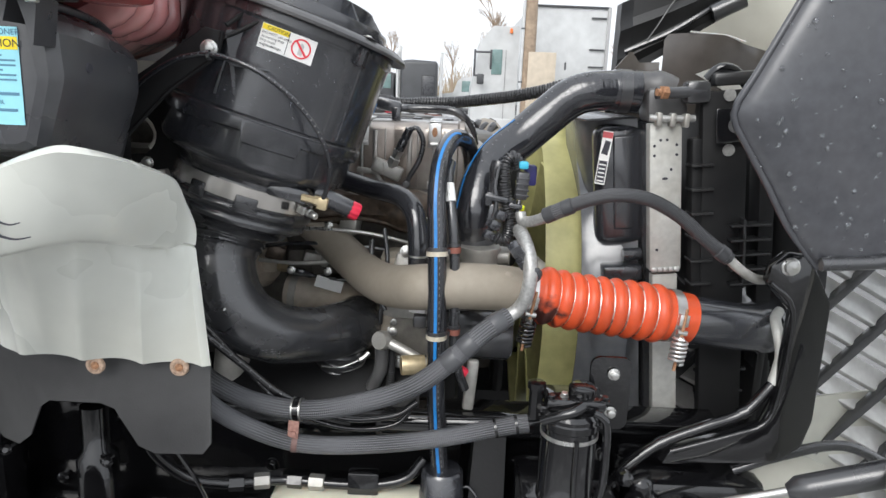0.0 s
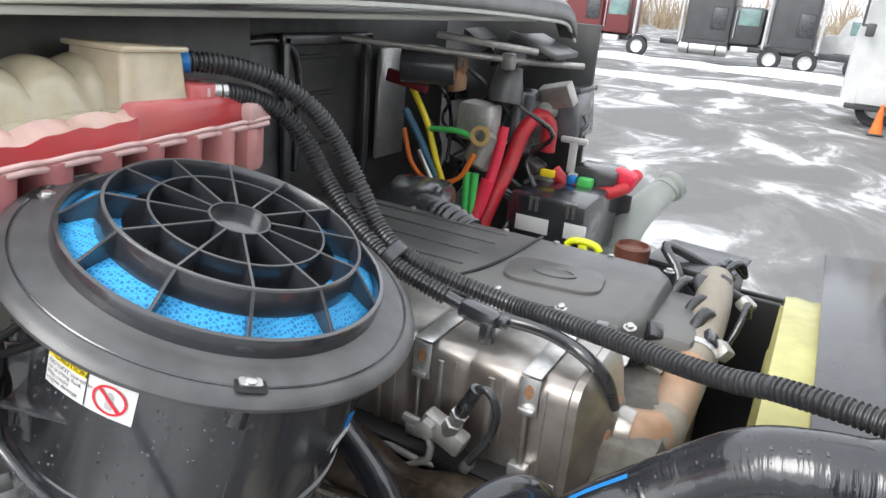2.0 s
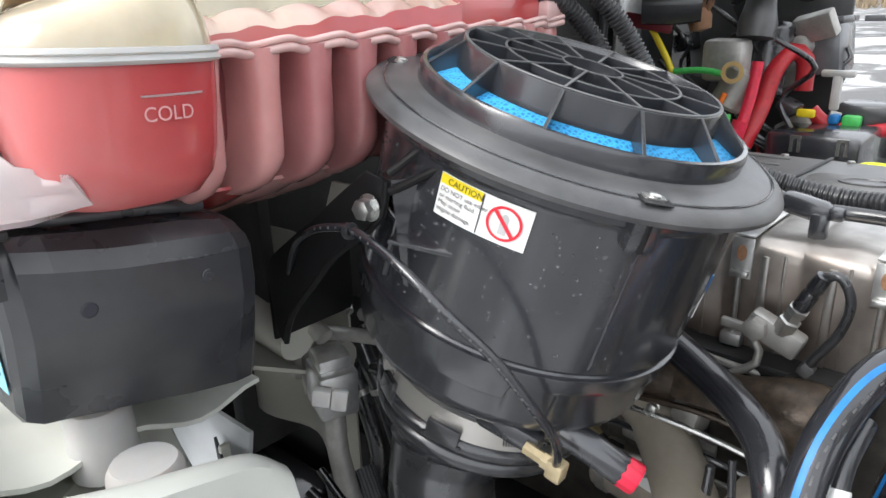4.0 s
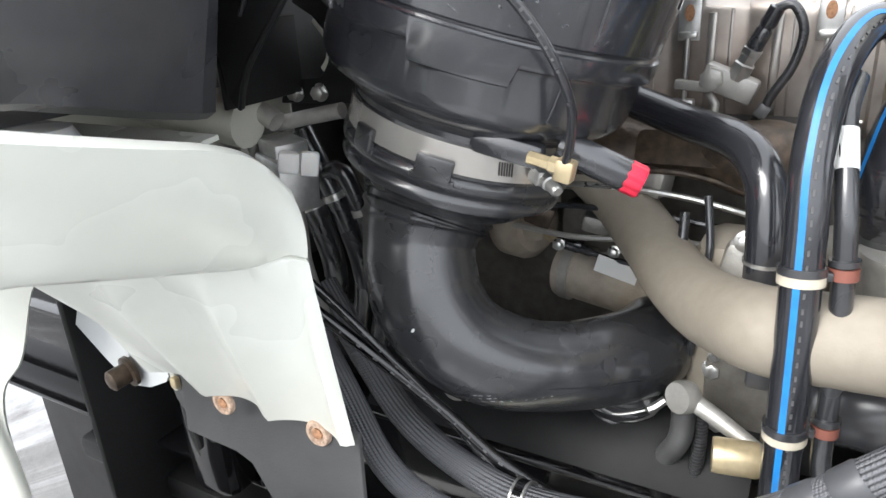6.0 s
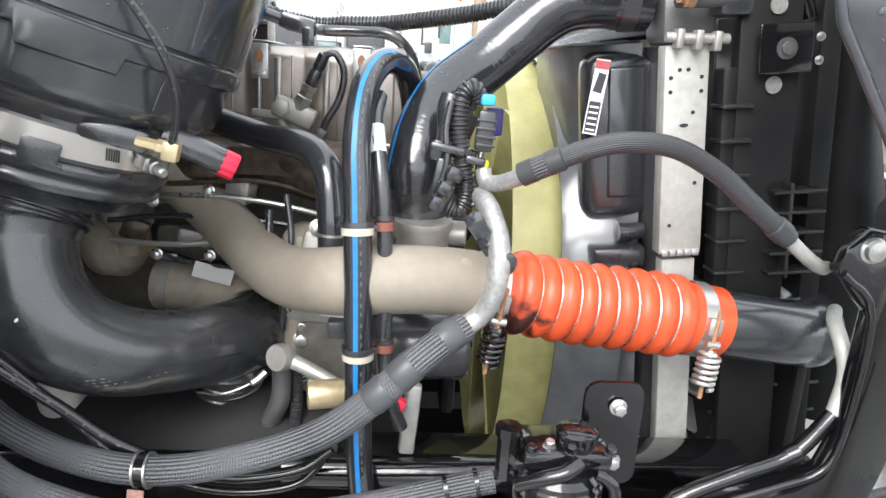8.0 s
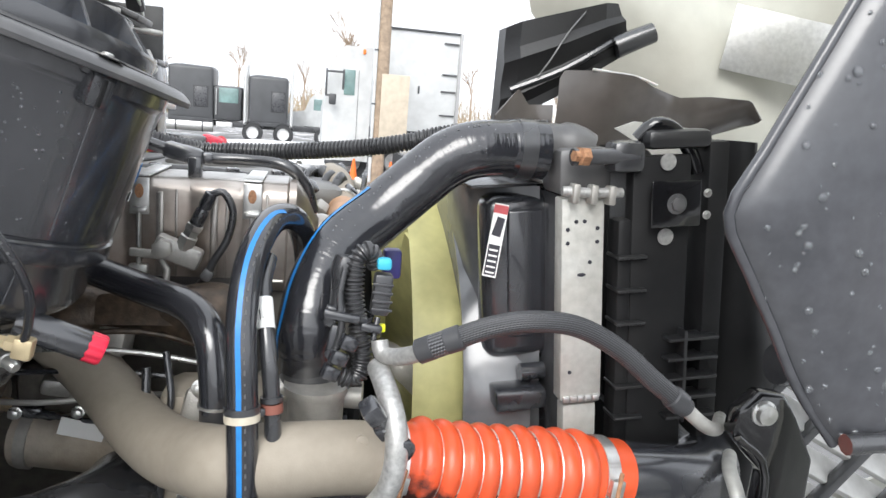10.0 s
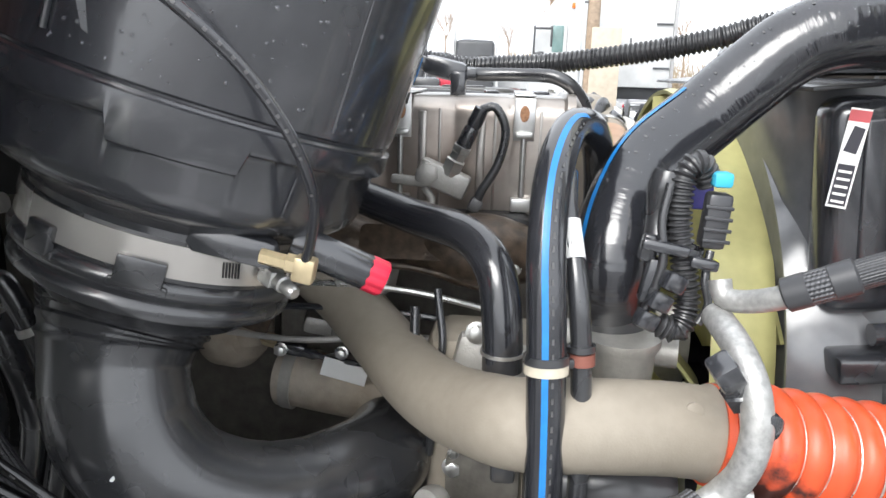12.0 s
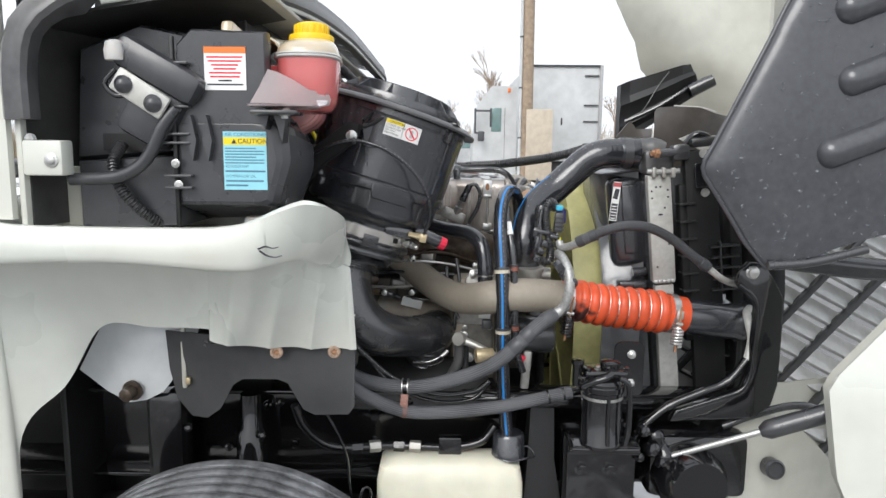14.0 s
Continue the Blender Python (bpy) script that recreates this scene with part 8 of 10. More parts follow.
    part("seam_flange", tube([(x, y, z - 0.004) for x, y, z in seam], 0.0048, 10, 0.01), M_SEAM, o, "pale moulded seam")
    part("seam_flange", tube([(x + 0.001, y, z + 0.0045) for x, y, z in seam], 0.0036, 10, 0.01), M_SEAM, o, "pale moulded seam")
    # upper half: a low row of small domes over the lobes, then a row of large cream domes
    rows, rows2 = [], []
    for i in range(N + 1):
        u = i / N
        y = 1.14 + 0.73 * u
        small = abs(math.sin(math.pi * (u - 0.076) / 0.098)) ** 0.55
        large = abs(math.sin(math.pi * (u - 0.03) / 0.104)) ** 0.6
        zs = 2.068 + 0.034 * u
        far = 1 - 0.55 * max(0, u - 0.78) * 4
        lift = 0.6 + 0.4 * min(1, u * 1.8)
        lvl = 0.006 + 0.036 * u + 0.0025 * math.sin(u * 37) + 0.0015 * math.sin(u * 90)
        dome = 0.035 * lift + 0.009 * small
        crest = (0.084 + 0.019 * large) * lift * far
        prof = [(-0.002 - 0.004 * small, 0.5 * dome), (-0.012, 0.82 * dome), (-0.024 + 0.004 * small, dome), (-0.040, dome - 0.002), (-0.052, dome - 0.004 * small), (-0.058, dome + 0.25 * (crest - dome)), (-0.068 + 0.006 * large, dome + 0.55 * (crest - dome)), (-0.082 + 0.006 * large, dome + 0.82 * (crest - dome)), (-0.102, crest), (-0.126, crest + 0.002), (-0.15, crest - 0.004), (-0.172, crest - 0.02)]
        rows.append([(-0.466 - 0.002 * w, y, zs + (lvl + 0.001) * w) for w in (0, 0.4, 0.8, 1.0)])
        rows2.append([(-0.468, y, zs + lvl)] + [(-0.466 + a, y, max(zs + b, zs + lvl + 0.001 * (1 + 4 * -a))) for a, b in prof])
    part("coolant_band", sheet(rows[:84], -0.004), M_PINK, o, "pink coolant at its level")
    part("tide_band", sheet([r[:4] for r in rows2[:84]], -0.004), M_TIDE, o, "pale pink stain above the coolant")
    part("upper_shell", sheet([r[3:] for r in rows2[:84]], -0.004), M_CREAM, o, "cream plastic above the coolant")
    part("rear_shell", box((0.03, 0.72, 0.2), 0.01, (-0.64, 1.5, 2.06)), M_CREAM, o)
    part("far_section", box((0.13, 0.235, 0.052), 0.008, (-0.535, 1.757, 2.116)), M_PINK, o, "pink coolant in the far section")
    part("outlet_block", loft([[(-0.545 + a, 1.70 + b, z) for a, b in rounded(2 * w, 2 * d, 0.012)] for z, w, d in ((2.128, 0.062, 0.062), (2.15, 0.058, 0.058), (2.206, 0.054, 0.054))]), M_CREAM, o, "cream outlet block")
    part("block_lid", box((0.118, 0.118, 0.009), 0.004, (-0.545, 1.70, 2.209)), M_CREAM, o)
    part("red_block", box((0.118, 0.10, 0.062), 0.008, (-0.54, 1.806, 2.13)), M_PINK, o)
    part("block_ridge", box((0.004, 0.006, 0.05), 0.001, (-0.4805, 1.79, 2.13)), M_SEAM, o)
    part("neck", lathe([(0.04, -0.03), (0.042, 0.0), (0.043, 0.012)], 32, pose(-0.454, 1.18, 2.116)), M_CREAM, o)
    CAP = pose(-0.452, 1.168, 2.113)
    cap = part("filler_cap", lathe([(0.0, 0.044), (0.03, 0.046), (0.037, 0.043), (0.039, 0.038), (0.039, 0.02), (0.05, 0.018), (0.052, 0.014), (0.052, 0.005), (0.046, 0.002)], 40, CAP), M_YELLOW, o, "ribbed yellow filler cap")
    part("cap_grip", join(*[moved(box((0.004, 0.009, 0.022), 0.002), CAP @ pose(0.039 * math.cos(t), 0.039 * math.sin(t), 0.03, 0, 0, math.degrees(t))) for t in [i * math.pi / 9 for i in range(18)]]), M_YELLOW, cap)
    # rounded, bottle-like filler end
    def oval(cx, cy, sx, sy, z, n=48, e=0.72):
        out = []
        for i in range(n):
            t = i * 2 * math.pi / n
            c, d = math.cos(t), math.sin(t)
            out.append((cx + sx * math.copysign(abs(c) ** e, c), cy + sy * math.copysign(abs(d) ** e, d), z))
        return out
    part("filler_bulb", loft([oval(-0.455, 1.139, sx, sy, z) for z, sx, sy in ((1.953, 0.04, 0.045), (1.958, 0.052, 0.062), (1.974, 0.062, 0.074), (1.995, 0.066, 0.079), (2.03, 0.069, 0.082), (2.072, 0.071, 0.083))]), M_PINK, o, "pink coolant in the filler end", 60)
    part("bulb_seam", loft([oval(-0.455, 1.139, r - 0.016, r - 0.004, z) for r, z in ((0.086, 2.066), (0.0905, 2.067), (0.092, 2.0695), (0.0905, 2.072), (0.0895, 2.0735), (0.0915, 2.075), (0.0905, 2.0785), (0.086, 2.079))]), M_FROST, o, "pale double moulded seam", 60)
    part("filler_shoulder", loft([oval(-0.455 + 0.003 * f, 1.139 + 0.029 * f, sx, sy, z, e=0.72 + 0.28 * f) for z, sx, sy, f in ((2.074, 0.070, 0.082, 0), (2.086, 0.069, 0.081, 0.0), (2.099, 0.065, 0.075, 0.15), (2.110, 0.058, 0.062, 0.5), (2.118, 0.05, 0.048, 0.9), (2.124, 0.043, 0.043, 1.0))]), M_CREAM, o, "milky plastic above the coolant", 60)
    skirt = [[(-0.535, 1.05, 2.038), (-0.548, 1.035, 2.0), (-0.565, 1.015, 1.962)], [(-0.51, 1.04, 2.03), (-0.515, 1.02, 1.995), (-0.52, 1.0, 1.960)], [(-0.478, 1.045, 2.015), (-0.474, 1.025, 1.985), (-0.47, 1.005, 1.958)], [(-0.445, 1.055, 1.995), (-0.436, 1.05, 1.975), (-0.428, 1.045, 1.957)], [(-0.405, 1.075, 1.99), (-0.40, 1.08, 1.978), (-0.405, 1.09, 1.965)]]
    part("bracket_skirt", sheet(skirt, 0.003), M_SKIRT, o, "frosted plastic mounting skirt")
    part("skirt_foot", plate([(-0.57, 1.01), (-0.43, 1.0), (-0.42, 1.05), (-0.44, 1.1), (-0.55, 1.1)], 0.004, pose(0, 0, 1.955)), M_SKIRT, o)
    ltr = lettering("COLD", 0.016, Matrix())
    curl = lambda x, z, lift: (-0.455 + 0.0695 * max(0.01, 1 - (abs(x - 0.011) / 0.083) ** 2.78) ** 0.36 + lift, 1.128 + x, z)
    part("cold_mark", ([curl(x, 2.024 + y, 0.0012 + z) for x, y, z in ltr[0]], ltr[1]), M_MARK, o, "raised COLD level mark", 0)
    part("level_line", tube([curl(x, 2.043, 0.001) for x in (0.0, 0.02, 0.04, 0.055)], 0.0009, 6, 0.004), M_SKIRT, o)
    return o


tank = reservoir()
# the tank stands a little askew: its far end lower and nearer the cab
tank.rotation_euler = (radians(-2.4), 0, radians(4.0))
tank.location = Vector((-0.450, 1.145, 2.073)) - tank.rotation_euler.to_matrix() @ (Vector((-0.455, 1.14, 2.07)) - tank.location)


# ---- heater box and cab corner ----
def heater_box():
    o = thing("heater_box", (-0.72, 1.2, 1.70), "dark grey moulded heater and air conditioning box on the firewall", "heater box")
    Y0 = 1.04

    def slab(name, pts, y, deep, bev, mm=None, shrink=None):
        """A case whose front outline stands at depth y and whose back may be drawn in."""
        back = [(x, y + deep, z) for x, z in (shrink or pts)]
        inner = [(x * 0.94 + 0.06 * sum(p[0] for p in pts) / len(pts), y - 0.0, z * 0.94 + 0.06 * sum(p[1] for p in pts) / len(pts)) for x, z in pts]
        rim = [(x, y + bev, z) for x, z in pts]
        return part(name, loft([inner, rim, back]), mm or M_GREYP, o, smooth=50)
    # main case: rounded front corner, side flared towards the back, creased half-way and undercut below
    rings = []
    for y, xb, zb, xc, zc, xt, zt, xs, zs in ((Y0, -0.53, 1.757, -0.505, 1.845, -0.515, 1.905, -0.54, 1.925), (Y0 + 0.004, -0.519, 1.749, -0.492, 1.846, -0.497, 1.913, -0.525, 1.934), (Y0 + 0.015, -0.508, 1.746, -0.477, 1.846, -0.482, 1.916, -0.505, 1.938), (1.08, -0.503, 1.743, -0.469, 1.844, -0.469, 1.912, -0.492, 1.937), (1.13, -0.505, 1.730, -0.463, 1.840, -0.460, 1.902, -0.485, 1.931), (1.20, -0.506, 1.712, -0.459, 1.832, -0.457, 1.892, -0.488, 1.922), (1.25, -0.508, 1.701, -0.464, 1.826, -0.463, 1.886, -0.50, 1.908), (1.272, -0.512, 1.698, -0.477, 1.823, -0.478, 1.880, -0.51, 1.897), (1.29, -0.53, 1.70, -0.505, 1.82, -0.505, 1.87, -0.53, 1.88)):
        soft = lambda a, b, f: (a[0] + (b[0] - a[0]) * f, y, a[1] + (b[1] - a[1]) * f)
        B, C, T, S = (xb, zb), (xc, zc), (xt, zt), (xs, zs)
        rings.append([(-0.728, y, zb), soft(B, (-0.728, zb), 0.06), soft(B, C, 0.06), soft(B, C, 0.93), soft(C, T, 0.07), soft(C, T, 0.85), soft(T, S, 0.3), soft(T, S, 0.8), soft(S, (-0.728, zs), 0.08), (-0.728, y, zs)])
    part("main_case", loft(rings), M_GREYP, o, smooth=14)
    part("tray_rail", tube([(-0.53, 1.06, 1.942), (-0.497, 1.09, 1.941), (-0.492, 1.17, 1.932), (-0.50, 1.235, 1.92)], 0.006, 10, 0.01), M_GREYP, o)
    part("tank_shelf", box((0.095, 0.10, 0.008), 0.003, (-0.490, 0.995, 1.948), (0, 0, 4)), M_GREYP, o)
    part("shelf_bolt", bolt((-0.472, 0.985, 1.944), (0, 0, -1), 0.008, 1.5, 0.008), M_STEEL, o)
    slab("upper_front", [(-0.728, 1.92), (-0.519, 1.92), (-0.521, 2.122), (-0.685, 2.128), (-0.718, 2.095)], Y0, 0.035, 0.01)
    slab("lower_case", [(-0.967, 1.685), (-0.738, 1.695), (-0.728, 1.86), (-0.967, 1.842)], Y0 + 0.04, 0.22, 0.01)
    slab("upper_case", [(-0.995, 1.842), (-0.733, 1.86), (-0.728, 2.132), (-0.83, 2.152), (-0.975, 2.095)], Y0 + 0.09, 0.2, 0.014)
    part("mould_rim", tube([(-0.955, 1.03, 1.803), (-0.84, 1.015, 1.812), (-0.78, 1.015, 1.85), (-0.742, 1.01, 1.918), (-0.716, 1.02, 1.957)], 0.014, 12, 0.02), M_GREYP, o)
    XZ = Matrix(((1, 0, 0, 0), (0, 0, -1, 0), (0, 1, 0, 0), (0, 0, 0, 1)))
    # no hollow is cut; a dark plate paints the recess's shade
    part("recess_shade", plate([(-0.925, 1.866), (-0.78, 1.866), (-0.765, 1.886), (-0.79, 1.905), (-0.925, 1.905)], 0.004, XZ @ pose(0, 0, -1.126)), M_DARK, o)
    for x, z in ((-0.684, 1.944), (-0.65, 1.944)):
        part("gusset", plate([(x, z), (x + 0.011, z - 0.055), (x + 0.002, z - 0.098), (x - 0.010, z - 0.055)], 0.02, XZ @ pose(0, 0, -1.04)), M_GREYP, o)
    for x, z, h in ((-0.522, 1.944, 0.03), (-0.486, 1.944, 0.058)):
        part("gusset", plate([(x - 0.012, z), (x + 0.014, z), (x + 0.005, z - h)], 0.05, XZ @ pose(0, 0, -1.045)), M_GREYP, o)
    for z in (1.903, 1.884, 1.813, 1.787, 1.961, 2.053):
        part("split_rib", box((0.06, 0.02, 0.006), 0.002, (-0.716, 1.027, z)), M_GREYP, o)
    part("split_line", box((0.01, 0.012, 0.42), 0.003, (-0.723, 1.034, 1.90)), M_DARK, o)
    for p in ((-0.726, 1.02, 1.951), (-0.72, 1.02, 1.84), (-0.715, 1.02, 1.794), (-0.478, 1.03, 1.953), (-0.808, 1.08, 2.063)):
        part("screw", bolt(p, (0, -1, 0), 0.006, 1.6, 0.005), M_STEEL, o)
    part("side_screw", bolt((-0.459, 1.21, 1.862), (1, 0, 0), 0.004, 1.5, 0.003), M_GREYP, o)
    part("side_mark", lathe([(0.008, 0), (0.006, 0.002), (0, 0.002)], 10, frame_to((-0.466, 1.10, 1.862), (1, -0.1, 0))), M_INK, o, "dark tar spot")

    # blue refrigerant label
    l = thing("refrigerant_label", (-0.573, 1.035, 1.782), "light blue air conditioner caution label with yellow band", "sticker")
    m = Matrix(((0.97, 0, 0, -0.621), (0, 0, -1, 1.0385), (0, 0.97, 0, 1.783), (0, 0, 0, 1)))
    part("paper", plate([(0, 0), (0.098, 0), (0.098, 0.131), (0, 0.131)], 0.0006, m), M_LBLUE, l)
    part("yellow_band", plate([(0.001, 0.101), (0.097, 0.101), (0.097, 0.118), (0.001, 0.118)], 0.0004, m @ pose(0, 0, 0.0008)), M_LYEL, l)
    part("lettering", lettering("AIR CONDITIONER", 0.0112, m @ pose(0.004, 0.1205, 0.0012)), M_INKBLUE, l, smooth=0)
    part("lettering", lettering("CAUTION", 0.015, m @ pose(0.033, 0.1045, 0.0016)), M_INK, l, smooth=0)
    part("warning_triangle", plate([(0.019, 0.104), (0.031, 0.104), (0.025, 0.115)], 0.0004, m @ pose(0, 0, 0.0014)), M_INK, l)
    part("lettering", lettering("REFRIGERANT", 0.0085, m @ pose(0.004, 0.05, 0.0012)), M_INKBLUE, l, smooth=0)
    part("lettering", lettering("COMPRESSOR OIL", 0.0085, m @ pose(0.004, 0.028, 0.0012)), M_INKBLUE, l, smooth=0)
    for k in range(6):
        w = 0.088 if k % 3 else 0.07
        part("text_bar", plate([(0.004, 0.092 - 0.0065 * k), (0.004 + w, 0.092 - 0.0065 * k), (0.004 + w, 0.0945 - 0.0065 * k), (0.004, 0.0945 - 0.0065 * k)], 0.0003, m @ pose(0, 0, 0.0008)), M_INKBLUE, l)
    for z, w in ((0.04, 0.09), (0.018, 0.086), (0.008, 0.05)):
        part("text_bar", plate([(0.004, z), (0.004 + w, z), (0.004 + w, z + 0.004), (0.004, z + 0.004)], 0.0003, m @ pose(0, 0, 0.0008)), M_INKBLUE, l)
    r = thing("pressure_label", (-0.61, 1.035, 1.998), "white warning label with orange head and red print", "sticker")
    m = Matrix(((0.97, 0, 0, -0.656), (0, 0, -1, 1.0385), (0, 0.97, 0, 1.998), (0, 0, 0, 1)))
    part("paper", plate([(0, 0), (0.093, 0), (0.093, 0.094), (0, 0.094)], 0.0006, m), M_LABEL, r)
    part("orange_head", plate([(0, 0.08), (0.093, 0.08), (0.093, 0.094), (0, 0.094)], 0.0004, m @ pose(0, 0, 0.0008)), M_LORANGE, r)
    for k in range(8):
        w = (0.08, 0.075, 0.06, 0.05, 0.07, 0.066, 0.03, 0.08)[k]
        part("text_bar", plate([(0.046 - w / 2, 0.07 - 0.0085 * k), (0.046 + w / 2, 0.07 - 0.0085 * k), (0.046 + w / 2, 0.0735 - 0.0085 * k), (0.046 - w / 2, 0.0735 - 0.0085 * k)], 0.0003, m @ pose(0, 0, 0.0008)), M_LRED if k < 6 else M_INK, r)


heater_box()


def latch_bracket():
    o = thing("hood_stop_bracket", (-0.79, 1.0, 1.93), "pale aluminium hood stop bracket with two large bolts", "bracket")
    m = pose(-0.781, 1.0, 1.987, 0, 33, 0)
    part("arm_plate", moved(box((0.125, 0.012, 0.052), 0.006), m), M_RADTANK, o)
    for x in (-0.036, 0.036):
        part("washer", moved(lathe([(0.019, 0), (0.019, 0.004), (0.016, 0.006), (0.013, 0.011), (0.008, 0.016), (0, 0.017)], 26, pose(x, -0.006, -0.002, 90, 0, 0)), m), M_GREYP, o, "dull grey bolt and washer")
    part("rubber_pad", moved(box((0.20, 0.06, 0.07), 0.02), pose(-0.75, 1.03, 2.037, 0, 30, 0)), M_GREYP, o)
    part("back_plate", moved(box((0.12, 0.08, 0.14), 0.02), pose(-0.77, 1.06, 1.95, 0, 30, 0)), M_GREYP, o)
    part("white_knob", moved(lathe([(0.02, -0.02), (0.022, 0.0), (0.018, 0.018), (0.01, 0.022), (0, 0.022)], 20), pose(-0.832, 1.005, 2.075)), M_FROST, o, "white plastic cap")
    part("lead", tube([(-0.845, 1.03, 2.04), (-0.87, 1.03, 2.01), (-0.85, 1.035, 1.985), (-0.82, 1.04, 1.99)], 0.006, 10, 0.01), M_RUBBER, o)
    c = thing("drain_loom", (-0.83, 1.0, 1.68), "black corrugated drain tube hanging behind the fender", "conduit")
    part("sleeve", corrugated([(-0.87, 1.1, 1.88), (-0.875, 1.06, 1.84), (-0.86, 1.05, 1.79), (-0.82, 1.06, 1.735), (-0.77, 1.1, 1.69), (-0.7, 1.16, 1.64)], 0.011, 0.007), M_CORR, c)


latch_bracket()


def cab_shell():
    o = thing("truck_cab", (-1.3, 2.2, 0.9), "white truck cab with dark rubber weather strip round the bay", "truck cab")
    # side skin of the cab, by the fender
    part("side_skin", sheet([[(-1.9 + 0.85 * u, 0.985, 1.72 + 0.9 * v) for v in np.linspace(0, 1, 6)] for u in np.linspace(0, 1, 6)], 0.02), M_WHITE, o)
    part("corner_return", box((0.014, 0.13, 0.34), 0.004, (-1.035, 1.045, 1.83)), M_WHITE, o)
    part("corner_block", box((0.085, 0.05, 0.075), 0.006, (-0.985, 1.0, 1.85)), M_WHITE, o)
    part("block_bolt", bolt((-0.965, 0.974, 1.845), (0, -1, 0), 0.01, 1.5, 0.006), M_STEEL, o)
    part("lower_return", box((0.13, 0.02, 0.14), 0.01, (-0.985, 1.12, 1.76)), M_WHITE_IN, o)
    for z in (2.07, 1.975, 1.89):
        part("clip", bolt((-1.015, 0.99, z), (0.3, -1, 0), 0.009, 1.3, 0.008), M_FROST, o)
    # weather strip: up the corner, along the near side, then across to the far side
    strip = [(-1.008, 0.95, 1.93), (-1.008, 0.95, 2.03), (-0.99, 0.95, 2.11), (-0.935, 0.96, 2.165), (-0.86, 1.0, 2.20), (-0.72, 1.10, 2.24), (-0.60, 1.30, 2.262), (-0.53, 1.6, 2.275), (-0.50, 2.1, 2.285), (-0.49, 2.6, 2.28), (-0.48, 3.05, 2.265), (-0.47, 3.22, 2.25), (-0.47, 3.3, 2.2)]
    rows = rail(strip, 0.03)
    rings = []
    for q, d, u, w, s in rows:
        up = Vector((0, 0, 1)) if s > 0.35 else Vector((-1, 0, 0.3))
        side = d.cross(up).normalized()
        up = side.cross(d).normalized()
        rings.append([q + side * a * 0.9 + up * b for a, b in ((0.0, -0.02), (0.012, -0.012), (0.014, 0.0), (0.006, 0.012), (0.004, 0.03), (-0.012, 0.042), (-0.05, 0.045), (-0.05, -0.016))])
    part("weather_strip", loft(rings), M_FLANGE, o, "ribbed dark grey rubber weather strip")
    lip = [Vector(p) + Vector((0.0, 0.012, -0.024)) for p in strip[4:]]
    part("white_lip", tube(lip, 0.006, 8, 0.04), M_WHITE, o, "thin white painted lip")
    part("cowl_deck", sheet([[(-0.55 - 0.7 * v, 1.2 + 2.1 * u, 2.28 + 0.16 * v) for v in np.linspace(0, 1, 5)] for u in np.linspace(0, 1, 8)], 0.02), M_GREYP, o, "grey cowl deck")
    part("near_deck", sheet([[(-1.05 - 0.3 * v + 0.5 * u, 0.95 + 0.3 * u ** 2, 2.2 + 0.06 * u + 0.2 * v) for v in np.linspace(0, 1, 4)] for u in np.linspace(0, 1, 6)], 0.02), M_WHITE, o)
    # firewall and inner cowl; shade under the cowl is put into their dark colour
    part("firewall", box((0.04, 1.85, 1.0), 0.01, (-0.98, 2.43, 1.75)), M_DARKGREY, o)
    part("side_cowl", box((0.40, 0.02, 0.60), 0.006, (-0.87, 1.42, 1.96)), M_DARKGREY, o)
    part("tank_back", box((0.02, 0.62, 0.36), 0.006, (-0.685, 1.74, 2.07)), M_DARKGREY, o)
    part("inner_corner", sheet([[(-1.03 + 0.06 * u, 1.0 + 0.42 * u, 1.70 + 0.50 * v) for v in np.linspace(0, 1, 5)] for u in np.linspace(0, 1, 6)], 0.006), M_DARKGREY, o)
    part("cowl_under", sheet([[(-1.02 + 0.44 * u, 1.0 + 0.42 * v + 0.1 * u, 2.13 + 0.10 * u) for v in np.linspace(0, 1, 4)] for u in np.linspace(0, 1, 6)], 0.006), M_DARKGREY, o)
    for z in (1.86, 2.0, 2.1):
        part("panel_rib", box((0.012, 1.0, 0.012), 0.004, (-0.955, 2.2, z)), M_DARKGREY, o)
    part("access_panel", moved(plate(rounded(0.44, 0.36, 0.05), 0.012, bevel=0.004), pose(-0.955, 2.28, 1.96) @ Matrix(((0, 0, 1, 0), (1, 0, 0, 0), (0, 1, 0, 0), (0, 0, 0, 1)))), M_FLANGE, o, "dusty grey access panel")
    part("panel_gasket", tube([(-0.94, 2.07, 1.80), (-0.94, 2.07, 2.11), (-0.94, 2.28, 2.145), (-0.94, 2.49, 2.11), (-0.94, 2.49, 1.80)], 0.012, 10, 0.03), M_RUBBER, o)
    part("inner_cowl_lip", box((0.3, 1.95, 0.012), 0.004, (-0.70, 2.2, 2.235)), M_WHITE_IN, o)
    part("access_frame", join(box((0.02, 0.03, 0.42), 0.006, (-0.93, 2.44, 1.95)), box((0.02, 0.03, 0.42), 0.006, (-0.93, 2.80, 1.95)), box((0.02, 0.4, 0.03), 0.006, (-0.93, 2.62, 2.15))), M_SHROUD, o)
    part("foil_insulation", box((0.015, 0.16, 0.34), 0.006, (-0.92, 2.93, 1.95), (0, 0, 0)), M_ALU, o, "crinkled foil insulation")


cab_shell()


